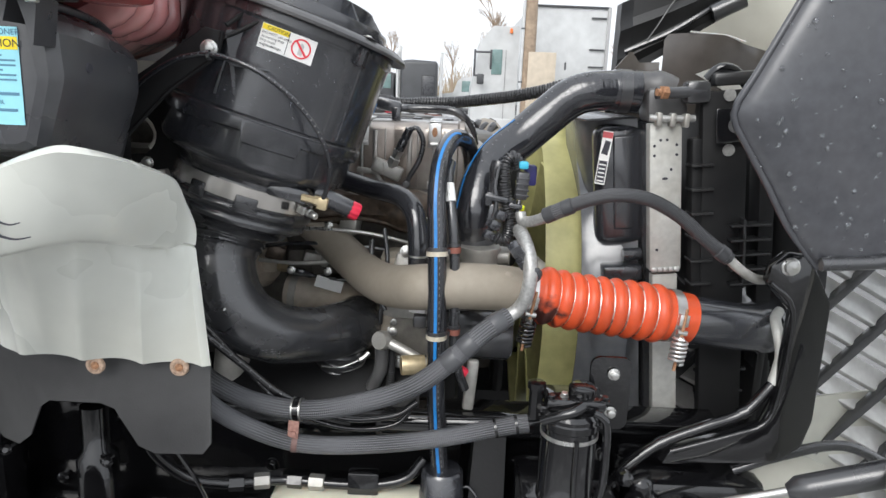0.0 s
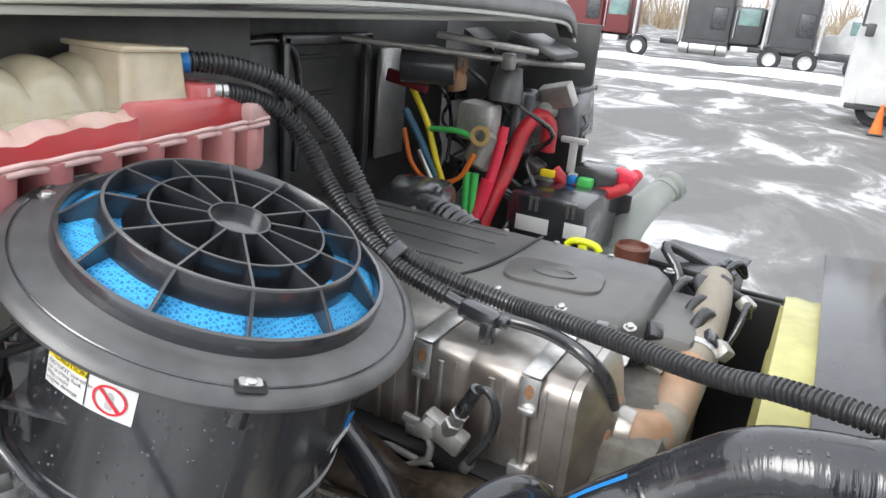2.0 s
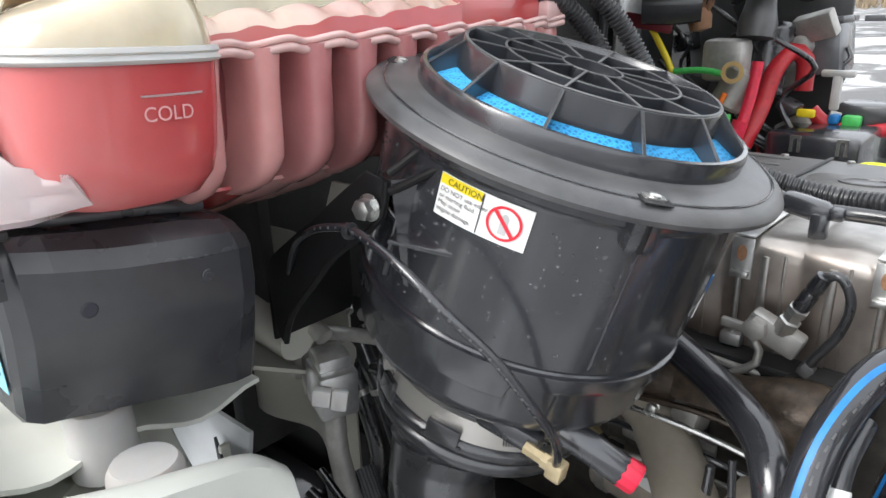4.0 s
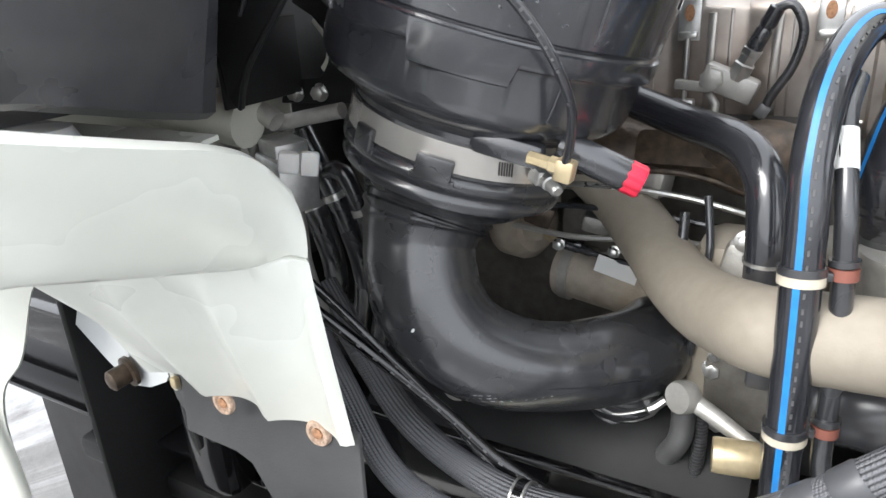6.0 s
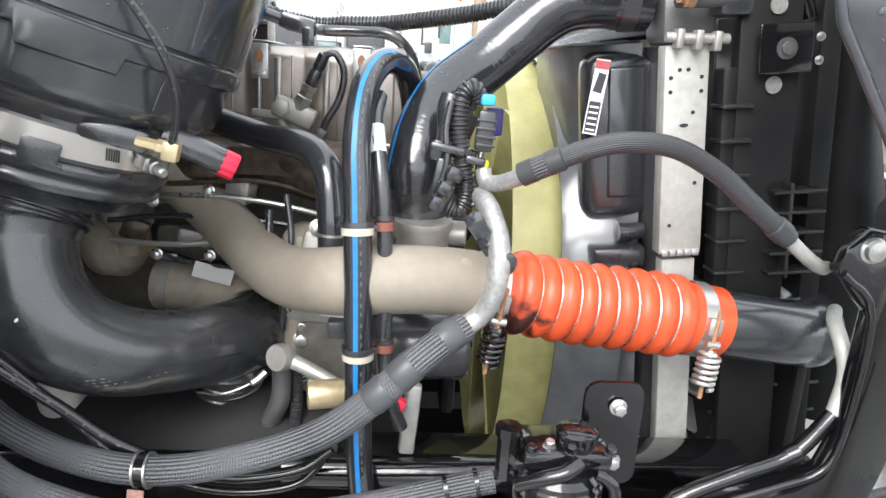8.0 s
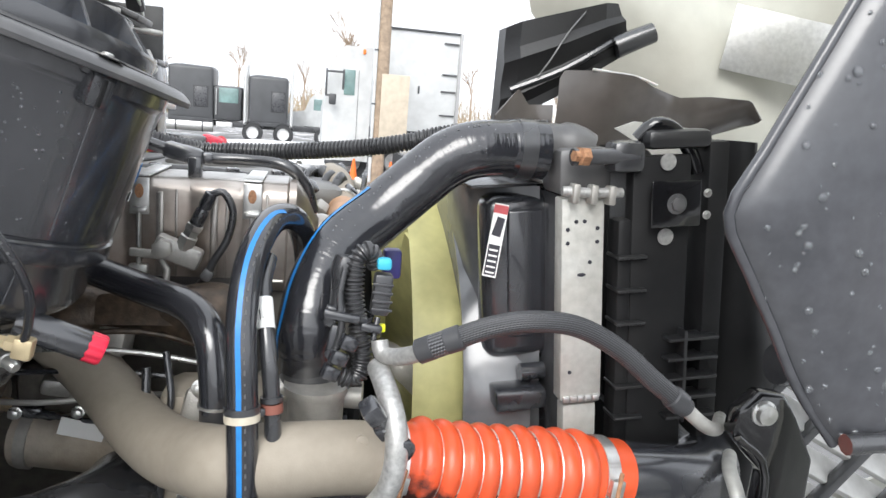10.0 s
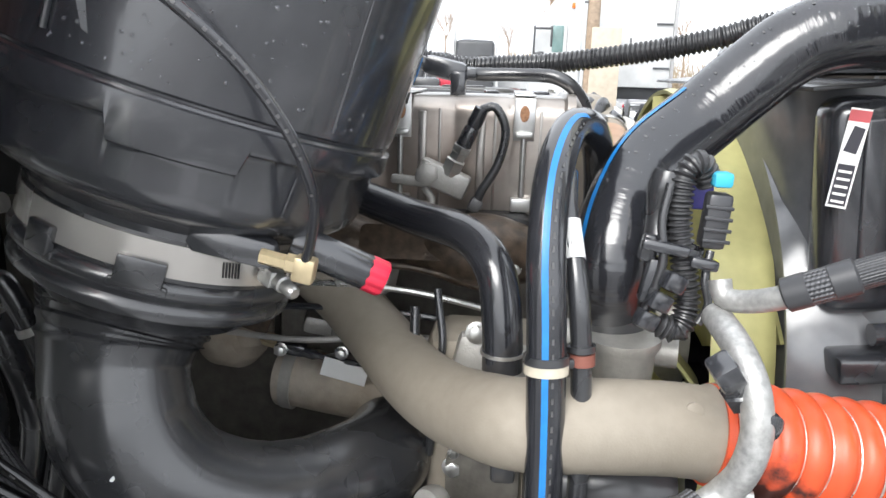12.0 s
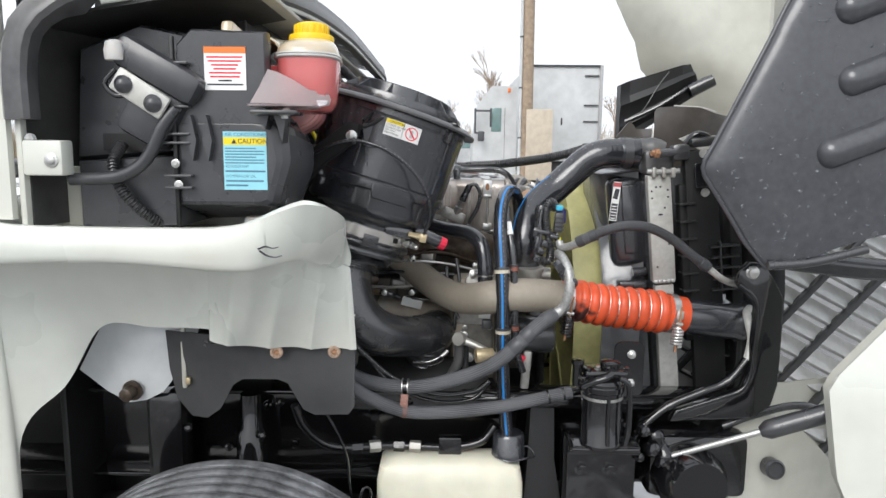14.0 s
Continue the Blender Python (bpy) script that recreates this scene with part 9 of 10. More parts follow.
# ---- wheel arch panel, flap, tyre ----
def wheel_arch():
    o = thing("wheel_arch_panel", (-0.8, 1.25, 1.0), "white fibreglass wheel arch panel with moulded ribs and stains", "fender")
    # plan of the rolled outer wall: along the cab side, then round the corner into the bay
    # each station: rim x, y, z, then foot x, y, z of the wall, then the skirt's lower edge x, y, z
    ST = [
        (-1.60, 0.97, 1.79, -1.60, 0.955, 1.60, -1.75, 1.32, 0.60),
        (-1.22, 0.97, 1.775, -1.22, 0.955, 1.625, -1.36, 1.32, 0.62),
        (-1.13, 0.96, 1.725, -1.13, 0.95, 1.632, -1.30, 1.32, 1.07),
        (-1.06, 0.95, 1.706, -1.06, 0.945, 1.637, -1.16, 1.32, 1.235),
        (-0.95, 0.95, 1.702, -0.95, 0.94, 1.642, -1.06, 1.33, 1.395),
        (-0.80, 0.945, 1.701, -0.80, 0.938, 1.640, -0.92, 1.33, 1.395),
        (-0.66, 0.94, 1.702, -0.66, 0.935, 1.630, -0.758, 1.31, 1.395),
        (-0.60, 0.935, 1.705, -0.60, 0.935, 1.626, -0.745, 1.27, 1.372),
        (-0.55, 0.93, 1.713, -0.55, 0.938, 1.626, -0.70, 1.262, 1.368),
        (-0.51, 0.925, 1.728, -0.515, 0.95, 1.632, -0.66, 1.26, 1.366),
        (-0.465, 0.925, 1.748, -0.475, 0.975, 1.641, -0.62, 1.258, 1.364),
        (-0.425, 0.935, 1.761, -0.45, 1.01, 1.640, -0.575, 1.257, 1.364),
        (-0.395, 0.965, 1.754, -0.43, 1.05, 1.631, -0.53, 1.256, 1.364),
        (-0.379, 1.02, 1.738, -0.418, 1.10, 1.617, -0.485, 1.255, 1.363),
        (-0.374, 1.08, 1.721, -0.408, 1.15, 1.603, -0.445, 1.255, 1.362),
        (-0.376, 1.14, 1.704, -0.399, 1.19, 1.592, -0.41, 1.254, 1.362),
        (-0.385, 1.19, 1.682, -0.388, 1.220, 1.592, -0.382, 1.255, 1.362),
        (-0.388, 1.228, 1.645, -0.376, 1.234, 1.585, -0.365, 1.258, 1.36),
    ]
    st = np.array(ST)
    k = np.arange(len(ST))
    n = 150
    grid = []
    for i in range(n + 1):
        f = i / n * (len(ST) - 1)
        q = [float(np.interp(f, k, st[:, c])) for c in range(9)]
        # ease between the stations
        j = int(min(f, len(ST) - 2))
        e = f - j
        p0, p1, p2, p3 = (st[max(0, min(len(ST) - 1, j + d))] for d in (-1, 0, 1, 2))
        q = 0.5 * (2 * p1 + (p2 - p0) * e + (2 * p0 - 5 * p1 + 4 * p2 - p3) * e * e + (3 * p1 - p0 - 3 * p2 + p3) * e ** 3)
        rim, foot, low = Vector(q[0:3]), Vector(q[3:6]), Vector(q[6:9])
        inw = Vector((-0.35, 0.94, 0)) if f < 11 else Vector((-0.95, 0.3, 0))
        row = [rim + inw * 0.035 + Vector((0, 0, -0.012)), rim + inw * 0.018 + Vector((0, 0, 0.0)), rim + inw * 0.006 + Vector((0, 0, 0.001)), rim]
        for m in range(1, 9):
            v = m / 8
            row.append(rim.lerp(foot, v) - inw * 0.010 * math.sin(math.pi * v) * (1 if f < 9 else 0.5))
        row.append(foot + inw * 0.006 + Vector((0, 0, -0.004)))
        corner = max(0, min(1, (f - 6.5) / 2.5))
        top = foot.lerp(Vector((low.x, 1.285, 1.60)), 0.9 * (1 - corner) + 0.30 * corner * max(0, 1 - max(0, f - 12) / 5))
        top.z = foot.z - 0.010
        row.append(top)
        for m in range(1, 13):
            v = m / 12
            p = top.lerp(low, v)
            if f > 6.6:
                p.y += 0.022 * (abs(math.sin(math.pi * (low.x + 0.372) / 0.108)) ** 0.75 - 0.5) * min(1, v * 2.5) * min(1, (f - 6.6) * 2)
            row.append(p)
        grid.append(row)
    part("panel_skin", sheet([[tuple(p) for p in r] for r in grid], -0.006), M_WHITE, o)
    # ledge behind the rim, with two moulded ridges along it
    led = []
    for x in np.linspace(-1.5, -0.55, 30):
        row = []
        for w in np.linspace(0, 1, 17):
            y = 0.975 + 0.33 * w
            z = 1.693 - 0.022 * (1 - math.cos(w * 2 * math.pi * 2)) * 0.5 - 0.02 * w
            row.append((x, y, z + (0.07 if x < -1.25 else 0)))
        led.append(row)
    part("ledge", sheet(led, -0.006), M_WHITE, o)
    part("bay_shelf", sheet([[(x, 1.31 + 0.23 * v, 1.66 - 0.12 * v) for v in np.linspace(0, 1, 4)] for x in np.linspace(-1.7, -0.64, 24)], -0.006), M_WHITE_IN, o)
    for p, r in (((-0.862, 1.12, 1.69), 0.036), ((-0.568, 1.12, 1.69), 0.034), ((-0.455, 1.115, 1.675), 0.036)):
        part("rubber_bump", lathe([(r * 1.08, -0.05), (r, 0.018), (r * 0.86, 0.027), (0, 0.029)], 20, pose(*p)), M_FROST, o, "white bump stop")
    part("inner_wall", sheet([[(-1.0 + 0.33 * u, 1.565 - 0.02 * math.sin(u * 9), 1.36 + 0.40 * v - 0.05 * u) for v in np.linspace(0, 1, 6)] for u in np.linspace(0, 1, 16)], 0.006), M_WHITE_IN, o, "pale inner wall, dirty")
    for y in (1.40, 1.47):
        part("inner_tube", tube([(-1.3, y, 1.70 - (y - 1.4)), (-0.9, y, 1.70 - (y - 1.4)), (-0.62, y + 0.02, 1.66 - (y - 1.4))], 0.035, 14, 0.05), M_WHITE_IN, o, "white moulded inner tube")
    for pts in (((-0.520, 0.923, 1.668), (-0.505, 0.925, 1.673), (-0.49, 0.927, 1.669), (-0.478, 0.93, 1.672)), ((-0.517, 0.925, 1.665), (-0.507, 0.93, 1.655), (-0.49, 0.936, 1.649), (-0.475, 0.945, 1.651))):
        part("crack", tube(pts, lambda s, f: 0.0024 * (1 - 0.7 * f), 6, 0.004), M_INK, o, "dark crack in the gelcoat")
    for p in ((-0.905, 1.31, 1.523), (-1.18, 1.30, 1.56)):
        part("plug", bolt(p, (0, -1, 0), 0.012, 1.3, 0.012), M_FLANGE, o)
    part("edge_clip", join(box((0.026, 0.018, 0.026), 0.005, (-0.515, 1.372, 1.627), (0, 10, 40)), box((0.022, 0.012, 0.030), 0.004, (-0.494, 1.384, 1.624), (0, 10, 40))), M_FROST, o, "white plastic edge clip")
    part("stud", bolt((-0.3915, 1.057, 1.695), (0.9, -0.4, 0.1), 0.004, 1.2, 0.003), M_FLANGE, o)
    part("hinge_plate", plate([(-1.19, 1.235), (-1.10, 1.40), (-0.83, 1.40), (-0.86, 1.28), (-0.915, 1.215), (-0.95, 1.17), (-1.0, 1.145), (-1.05, 1.137), (-1.11, 1.17)], 0.008, Matrix(((1, 0, 0, 0), (0, 0, 1, 1.44), (0, 1, 0, 0), (0, 0, 0, 1)))), mat("pale_grey_paint", (0.62, 0.64, 0.65), 0.45, scale=9, bump=0.04, dust=(0.5, 0.5, 0.48), dust_amt=0.4), o, "pale grey painted steel plate")
    part("plate_bolt", moved(lathe([(0.03, 0), (0.03, 0.008), (0.02, 0.01), (0.02, 0.04), (0.012, 0.045), (0, 0.045)], 18), frame_to((-1.033, 1.432, 1.178), (-0.15, -1, -0.1))), M_RUST_DARK, o)
    part("guide_strip", box((0.014, 0.02, 0.18), 0.005, (-0.872, 1.41, 1.285)), M_WHITE_IN, o)
    part("brass_clip", box((0.014, 0.012, 0.02), 0.003, (-0.858, 1.395, 1.22)), M_BRASS, o)
    return o


wheel_arch()


def splash_flap():
    o = thing("splash_flap", (-0.6, 1.3, 1.07), "dull black rubber splash flap held by rusty washers", "flap")
    out = [(-0.862, 1.402), (-0.748, 1.392), (-0.743, 1.366), (-0.40, 1.366), (-0.366, 1.362), (-0.370, 1.20), (-0.386, 1.178), (-0.475, 1.176), (-0.505, 1.19), (-0.545, 1.262), (-0.57, 1.272), (-0.665, 1.272), (-0.69, 1.255), (-0.725, 1.19), (-0.76, 1.165), (-0.80, 1.17), (-0.838, 1.22), (-0.855, 1.30)]
    vs, fs = plate(out, 0.006, Matrix(((1, 0, 0, 0), (0, 0, 1, 0), (0, 1, 0, 0), (0, 0, 0, 1))), 0.0012)
    def swept(x, y, z):
        # the inner end of the flap hangs further back, behind the panel
        k = 1 + 0.09 * max(0, min(1, (-0.66 - x) / 0.14))
        return (-0.13 + (x + 0.13) * k, -0.5 + (y + 0.5) * k, 1.88 + (z - 1.88) * k)
    vs = [swept(x, y + 1.262, z) for x, y, z in vs]
    part("rubber_sheet", (vs, fs), mat("dull_splash_rubber", (0.035, 0.035, 0.036), 0.7, scale=25, bump=0.2, bscale=300, dust=(0.1, 0.1, 0.1), dust_amt=0.4), o)
    for p in (swept(-0.806, 1.26, 1.376), (-0.572, 1.26, 1.347), (-0.421, 1.26, 1.350)):
        w = part("washer", moved(lathe([(0.017, -0.002), (0.017, 0.002), (0.015, 0.0045), (0.011, 0.005), (0.0095, 0.002), (0, 0.002)], 22), frame_to(p, (0, -1, 0))), M_RUSTPALE, o, "pale rusty cup washer")
        part("screw_head", moved(lathe([(0.007, 0.001), (0.007, 0.004), (0.004, 0.0055), (0, 0.0055)], 12), frame_to(p, (0, -1, 0))), M_RUST, w, "rust-brown screw head")
    for k, w in enumerate((0.06, 0.04)):
        part("faint_marking", box((w, 0.001, 0.006), 0, swept(-0.765, 1.259, 1.378 - 0.012 * k), (0, 0, -40)), M_GREYP, o)


splash_flap()


def front_tyre():
    # tyre and rim only; no axle is modelled here
    o = thing("truck_tyre", (-0.70, 1.15, 0.0), "worn wet truck tyre on its grey rim, snow in the tread", "axle")
    c = (-0.70, 1.15, 0.52)
    m = frame_to(c, (0, -1, 0))
    R = 0.52
    part("tyre", lathe([(0.30, -0.13), (0.42, -0.148), (0.48, -0.145), (R - 0.02, -0.13), (R - 0.016, -0.11), (R - 0.016, 0.11), (R - 0.02, 0.13), (0.48, 0.145), (0.42, 0.148), (0.30, 0.13)], 120, m, cap=False), M_TYREDARK, o, "dark wet tyre carcass")
    rnd = random.Random(7)
    for k, (z0, z1) in enumerate(((-0.135, -0.098), (-0.086, -0.052), (-0.04, -0.008), (0.004, 0.036), (0.048, 0.084), (0.096, 0.135))):
        e = 0.006 if k in (0, 5) else 0.002
        part("tread_rib", lathe([(R - 0.018, z0), (R - 0.003 - (e if k == 0 else 0), z0), (R - 0.0005, z0 + 0.004), (R, (z0 + z1) / 2), (R - 0.0005, z1 - 0.004), (R - 0.003 - (e if k == 5 else 0), z1), (R - 0.018, z1)], 140, m, cap=False), M_TYRE, o, "worn tread rib", 30)
    for k, z in enumerate((-0.092, -0.046, -0.002, 0.042, 0.09)):
        snow = []
        for a in range(0, 180, 2):
            if rnd.random() < 0.5:
                snow.append(moved(box((0.012 + 0.008 * rnd.random(), 0.02, 0.007 + 0.008 * rnd.random()), 0.003, (R - 0.009, 0, z + rnd.uniform(-0.003, 0.003)), segs=1), m @ pose(0, 0, 0, 0, 0, a)))
        tagged(part("packed_snow", join(*snow), M_SNOW, o, "snow packed in the tread groove"), kind="stuff")
    part("rim", lathe([(0.0, -0.05), (0.12, -0.05), (0.13, -0.03), (0.26, -0.02), (0.285, 0.1), (0.30, 0.125), (0.30, -0.13)], 60, m, cap=False), M_RADTANK, o, "grey steel rim")


front_tyre()


# ---- frame rail and what hangs on it ----
def frame_rail(y, name, label):
    o = thing(name, (-0.6, y, 0.75), label, "frame rail", "frame rails")
    part("web", box((5.2, 0.012, 0.27), 0.003, (-1.9, y + 0.08, 0.985)), M_GLOSS, o)
    part("top_flange", box((5.2, 0.09, 0.012), 0.003, (-1.9, y + 0.035, 1.122)), M_GLOSS, o)
    part("bottom_flange", box((5.2, 0.09, 0.012), 0.003, (-1.9, y + 0.035, 0.848)), M_GLOSS, o)
    return o


rail_near = frame_rail(1.585, "frame_rail", "glossy black steel frame rail, wet, with bolts")
for x, z in ((-1.0, 1.06), (-0.95, 0.93), (-0.7, 1.05), (-0.62, 0.92), (0.09, 1.06), (0.16, 1.06), (0.19, 0.93), (-0.25, 1.07), (0.3, 1.06), (0.45, 1.0), (-0.36, 0.93)):
    part("bolt", bolt((x, 1.658, z), (0, -1, 0), 0.013, 1.4, 0.014), M_GLOSS, rail_near)
frame_rail(2.75, "frame_rail", "glossy black steel frame rail on the far side")
inner = thing("inner_shield", (-0.2, 1.6, 1.1), "wet black inner splash shield with drain slots along the rail", "shield")
part("sheet", sheet([[(-0.62 + 0.62 * u, 1.595 + 0.10 * v, 1.125 + 0.075 * v + 0.02 * math.sin(v * 3)) for v in np.linspace(0, 1, 5)] for u in np.linspace(0, 1, 12)], 0.005), M_MATTE, inner)
for k in range(7):
    part("slot", moved(lathe([(0.012, 0), (0.012, 0.001), (0, 0.001)], 14, Matrix.Diagonal((1.4, 0.5, 1, 1))), pose(-0.3 + 0.05 * k, 1.645, 1.185, 38, 0, 0)), M_INK, inner)
cm = thing("cross_member", (0.2, 1.6, 1.08), "shiny wet black steel tube ahead of the engine", "frame part")
part("tube", tube([(-0.08, 1.56, 1.115), (0.1, 1.552, 1.118), (0.28, 1.55, 1.12)], 0.03, 20, 0.05), M_GLOSS, cm)


def steering_filter():
    o = thing("steering_reservoir", (0.31, 1.40, 1.06), "glossy wet black steering reservoir with caps and pipes", "reservoir")
    part("canister", lathe([(0.0, 1.055), (0.054, 1.055), (0.058, 1.06), (0.058, 1.068), (0.055, 1.072), (0.056, 1.215), (0.060, 1.219), (0.060, 1.232), (0.057, 1.235), (0.057, 1.242), (0.05, 1.25), (0, 1.25)], 40, pose(0.308, 1.375, 0)), M_GLOSS, o)
    part("seam_band", lathe([(0.0565, 1.196), (0.0575, 1.196), (0.0575, 1.204), (0.0565, 1.204)], 40, pose(0.308, 1.375, 0), cap=False), M_STEEL, o, "bright wet band")
    part("lid_block", box((0.12, 0.085, 0.026), 0.01, (0.315, 1.395, 1.262)), M_GLOSS, o)
    part("lid_cap", lathe([(0.026, 0), (0.028, 0.004), (0.028, 0.02), (0.02, 0.026), (0, 0.026)], 18, pose(0.33, 1.385, 1.272)), M_GLOSS, o)
    part("post", lathe([(0.014, 0), (0.014, 0.06), (0.018, 0.062), (0.018, 0.075), (0, 0.076)], 8, pose(0.238, 1.38, 1.225)), M_GLOSS, o)
    part("post_arm", box((0.06, 0.03, 0.016), 0.005, (0.262, 1.385, 1.245)), M_GLOSS, o)
    for k in range(5):
        part("bolt", bolt((0.266 + 0.026 * k, 1.36 + 0.012 * (k % 2), 1.274), (0, -0.2, 1), 0.007, 1.3, 0.011), M_STEEL if k % 2 else M_GLOSS, o)
    part("pipe", tube([(0.25, 1.35, 1.232), (0.275, 1.335, 1.25), (0.305, 1.33, 1.262), (0.325, 1.338, 1.272)], 0.010, 14, 0.008), M_GLOSS, o)
    part("side_pipe", tube([(0.345, 1.33, 1.262), (0.366, 1.325, 1.25), (0.372, 1.325, 1.20), (0.372, 1.325, 1.12), (0.368, 1.335, 1.07)], 0.008, 12, 0.01), M_GLOSS, o)
    part("front_rod", tube([(0.313, 1.316, 1.205), (0.313, 1.314, 1.13), (0.316, 1.316, 1.075)], 0.005, 10, 0.01), M_GLOSS, o)
    part("back_plate", plate(rounded(0.085, 0.16, 0.02), 0.008, pose(0.40, 1.46, 1.25, 90, 0, 0)), M_GLOSS, o)
    for z in (1.295, 1.21):
        part("bolt", bolt((0.405, 1.448, z), (0, -1, 0), 0.009, 1.4, 0.014), M_STEEL, o)
    part("base", box((0.19, 0.15, 0.02), 0.005, (0.32, 1.42, 1.05)), M_GLOSS, o)
    part("base_lip", tube([(0.225, 1.345, 1.052), (0.32, 1.343, 1.052), (0.41, 1.345, 1.052)], 0.006, 8, 0.05), M_GLOSS, o)
    for p, r in (((0.44, 1.42, 1.075), 0.02), ((0.46, 1.40, 1.03), 0.024), ((0.425, 1.39, 1.01), 0.015), ((0.49, 1.40, 0.99), 0.018)):
        part("knob", moved(lathe([(0.0, -r), (r * 0.7, -r * 0.8), (r, 0.0), (r * 0.7, r * 0.8), (0, r)], 8), frame_to(p, (0.4, -1, 0.4))), M_GLOSS, o)


steering_filter()
sb = thing("steering_gear", (0.32, 1.42, 0.7), "black steering gear box with bracket and large bolts", "steering gear")
part("bracket", box((0.2, 0.16, 0.24), 0.01, (0.32, 1.48, 0.925)), M_GLOSS, sb)
part("lip", box((0.2, 0.05, 0.015), 0.004, (0.32, 1.385, 1.035)), M_GLOSS, sb)
for x in (0.265, 0.345):
    part("bolt", bolt((x, 1.40, 0.97), (0, -1, 0), 0.016, 1.4, 0.016), M_GLOSS, sb)
part("gear_housing", lathe([(0.0, -0.1), (0.08, -0.1), (0.1, -0.06), (0.1, 0.06), (0.08, 0.1), (0, 0.1)], 28, frame_to((0.58, 1.45, 0.93), (0.1, -1, 0))), M_GLOSS, sb)
part("gear_box", box((0.3, 0.2, 0.2), 0.03, (0.62, 1.55, 0.95)), M_GLOSS, sb)
part("knuckle", tube([(0.47, 1.43, 1.07), (0.5, 1.42, 1.02), (0.51, 1.41, 0.97)], lambda s, f: 0.022 + 0.006 * math.sin(s * 100), 14, 0.01), M_GLOSS, sb)
ld = thing("leaf_bracket", (0.12, 1.5, 0.7), "dark wet cast bracket on the frame", "bracket")
part("casting", loft([[(0.10, 1.47, 0.7), (0.24, 1.47, 0.7), (0.24, 1.6, 0.7), (0.10, 1.6, 0.7)], [(0.12, 1.5, 0.95), (0.2, 1.5, 0.95), (0.2, 1.6, 0.95), (0.12, 1.6, 0.95)], [(0.13, 1.53, 1.11), (0.2, 1.53, 1.11), (0.2, 1.6, 1.11), (0.13, 1.6, 1.11)]]), M_DARK, ld)

wt = thing("washer_tank", (-0.12, 1.5, 0.62), "dirty white plastic washer fluid tank with a black cap", "washer tank")
rings = []
for z, g in ((0.6, 0.0), (0.9, 0.0), (0.945, 0.008), (0.962, 0.03), (0.968, 0.06)):
    rings.append([(-0.115 + a, 1.50 + b, z) for a, b in rounded(0.432 - 2 * g, 0.14 - 1.6 * g if g < 0.04 else 0.05, 0.02, 4)])
part("tank_body", loft(rings), M_TANKW, wt)
part("filler_cap", lathe([(0.0, 0.055), (0.04, 0.055), (0.046, 0.048), (0.048, 0.0), (0.05, -0.004), (0.05, -0.014)], 22, pose(0.06, 1.49, 0.985)), M_PLASTIC, wt, "black screw cap")
part("cap_strap", tube([(0.02, 1.46, 0.975), (0.06, 1.44, 0.968), (0.11, 1.46, 0.97), (0.14, 1.49, 0.965), (0.12, 1.5, 0.99), (0.1, 1.5, 0.985)], 0.003, 8, 0.01), M_PLASTIC, wt)
part("mount_strap", box((0.07, 0.03, 0.07), 0.006, (-0.115, 1.50, 0.985)), M_GLOSS, wt)
LN = [(-0.56, 1.40, 1.15), (-0.54, 1.42, 1.08), (-0.49, 1.45, 1.015), (-0.42, 1.47, 0.992), (-0.3, 1.5, 0.988), (-0.2, 1.5, 0.985), (-0.1, 1.5, 0.985), (-0.02, 1.5, 1.005), (0.02, 1.51, 1.05)]
ln = thing("brake_hose", (-0.25, 1.48, 0.97), "black brake hose with metal couplings along the rail", "hose")
part("hose_body", tube(LN, 0.0125, 14, 0.012), M_GLOSS, ln)
for sh in (0.38, 0.45, 0.55, 0.62):
    p, d = hose_at(LN, sh)
    part("coupling", moved(lathe([(0.0125, -0.018), (0.018, -0.016), (0.018, 0.016), (0.0125, 0.018)], 6, cap=False), frame_to(p, d)), M_CAST if sh in (0.45, 0.62) else M_GLOSS, ln)
wl = thing("sensor_lead", (-0.42, 1.33, 0.72), "thin black lead hanging below the splash flap", "cable")
part("wire", tube([(-0.46, 1.29, 1.19), (-0.42, 1.31, 1.1), (-0.40, 1.33, 1.02), (-0.395, 1.34, 0.93), (-0.38, 1.35, 0.86), (-0.36, 1.36, 0.92), (-0.34, 1.37, 0.90), (-0.36, 1.37, 0.8)], 0.004, 8, 0.01), M_GLOSS, wl)
ax = thing("suspension", (-0.8, 1.8, 0.6), "dark greasy axle and suspension parts behind the wheel", "suspension")
part("shock_absorber", lathe([(0.0, 0), (0.045, 0), (0.045, 0.3), (0.03, 0.32), (0.03, 0.42), (0, 0.42)], 20, pose(-0.72, 1.52, 0.72)), M_GLOSS, ax)
part("spring_hanger", box((0.12, 0.1, 0.3), 0.03, (-0.98, 1.55, 1.0)), M_GLOSS, ax)
part("axle_beam", box((0.14, 1.3, 0.12), 0.03, (-0.84, 2.17, 0.55)), M_DARK, ax)
part("leaf_pack", box((1.5, 0.09, 0.07), 0.02, (-0.84, 1.62, 0.72)), M_DARK, ax)
for k, p in enumerate(((-0.9, 1.5, 1.04), (-0.78, 1.5, 0.98), (-0.68, 1.5, 1.02))):
    part("grease_fitting", moved(lathe([(0.012, 0), (0.012, 0.03), (0.006, 0.036), (0, 0.036)], 10), frame_to(p, (0.2, -1, 0.3))), M_GLOSS, ax)

# ---- gas strut and hood ----
st = thing("hood_strut", (0.65, 1.35, 1.0), "black hood strut with a bright rod", "strut")
S0, S1, S2 = Vector((0.505, 1.41, 1.0)), Vector((0.735, 1.33, 1.115)), Vector((1.02, 1.24, 1.255))
part("rod", tube([S0, S1], 0.009, 14, 0.05), M_STEEL, st, "bright piston rod")
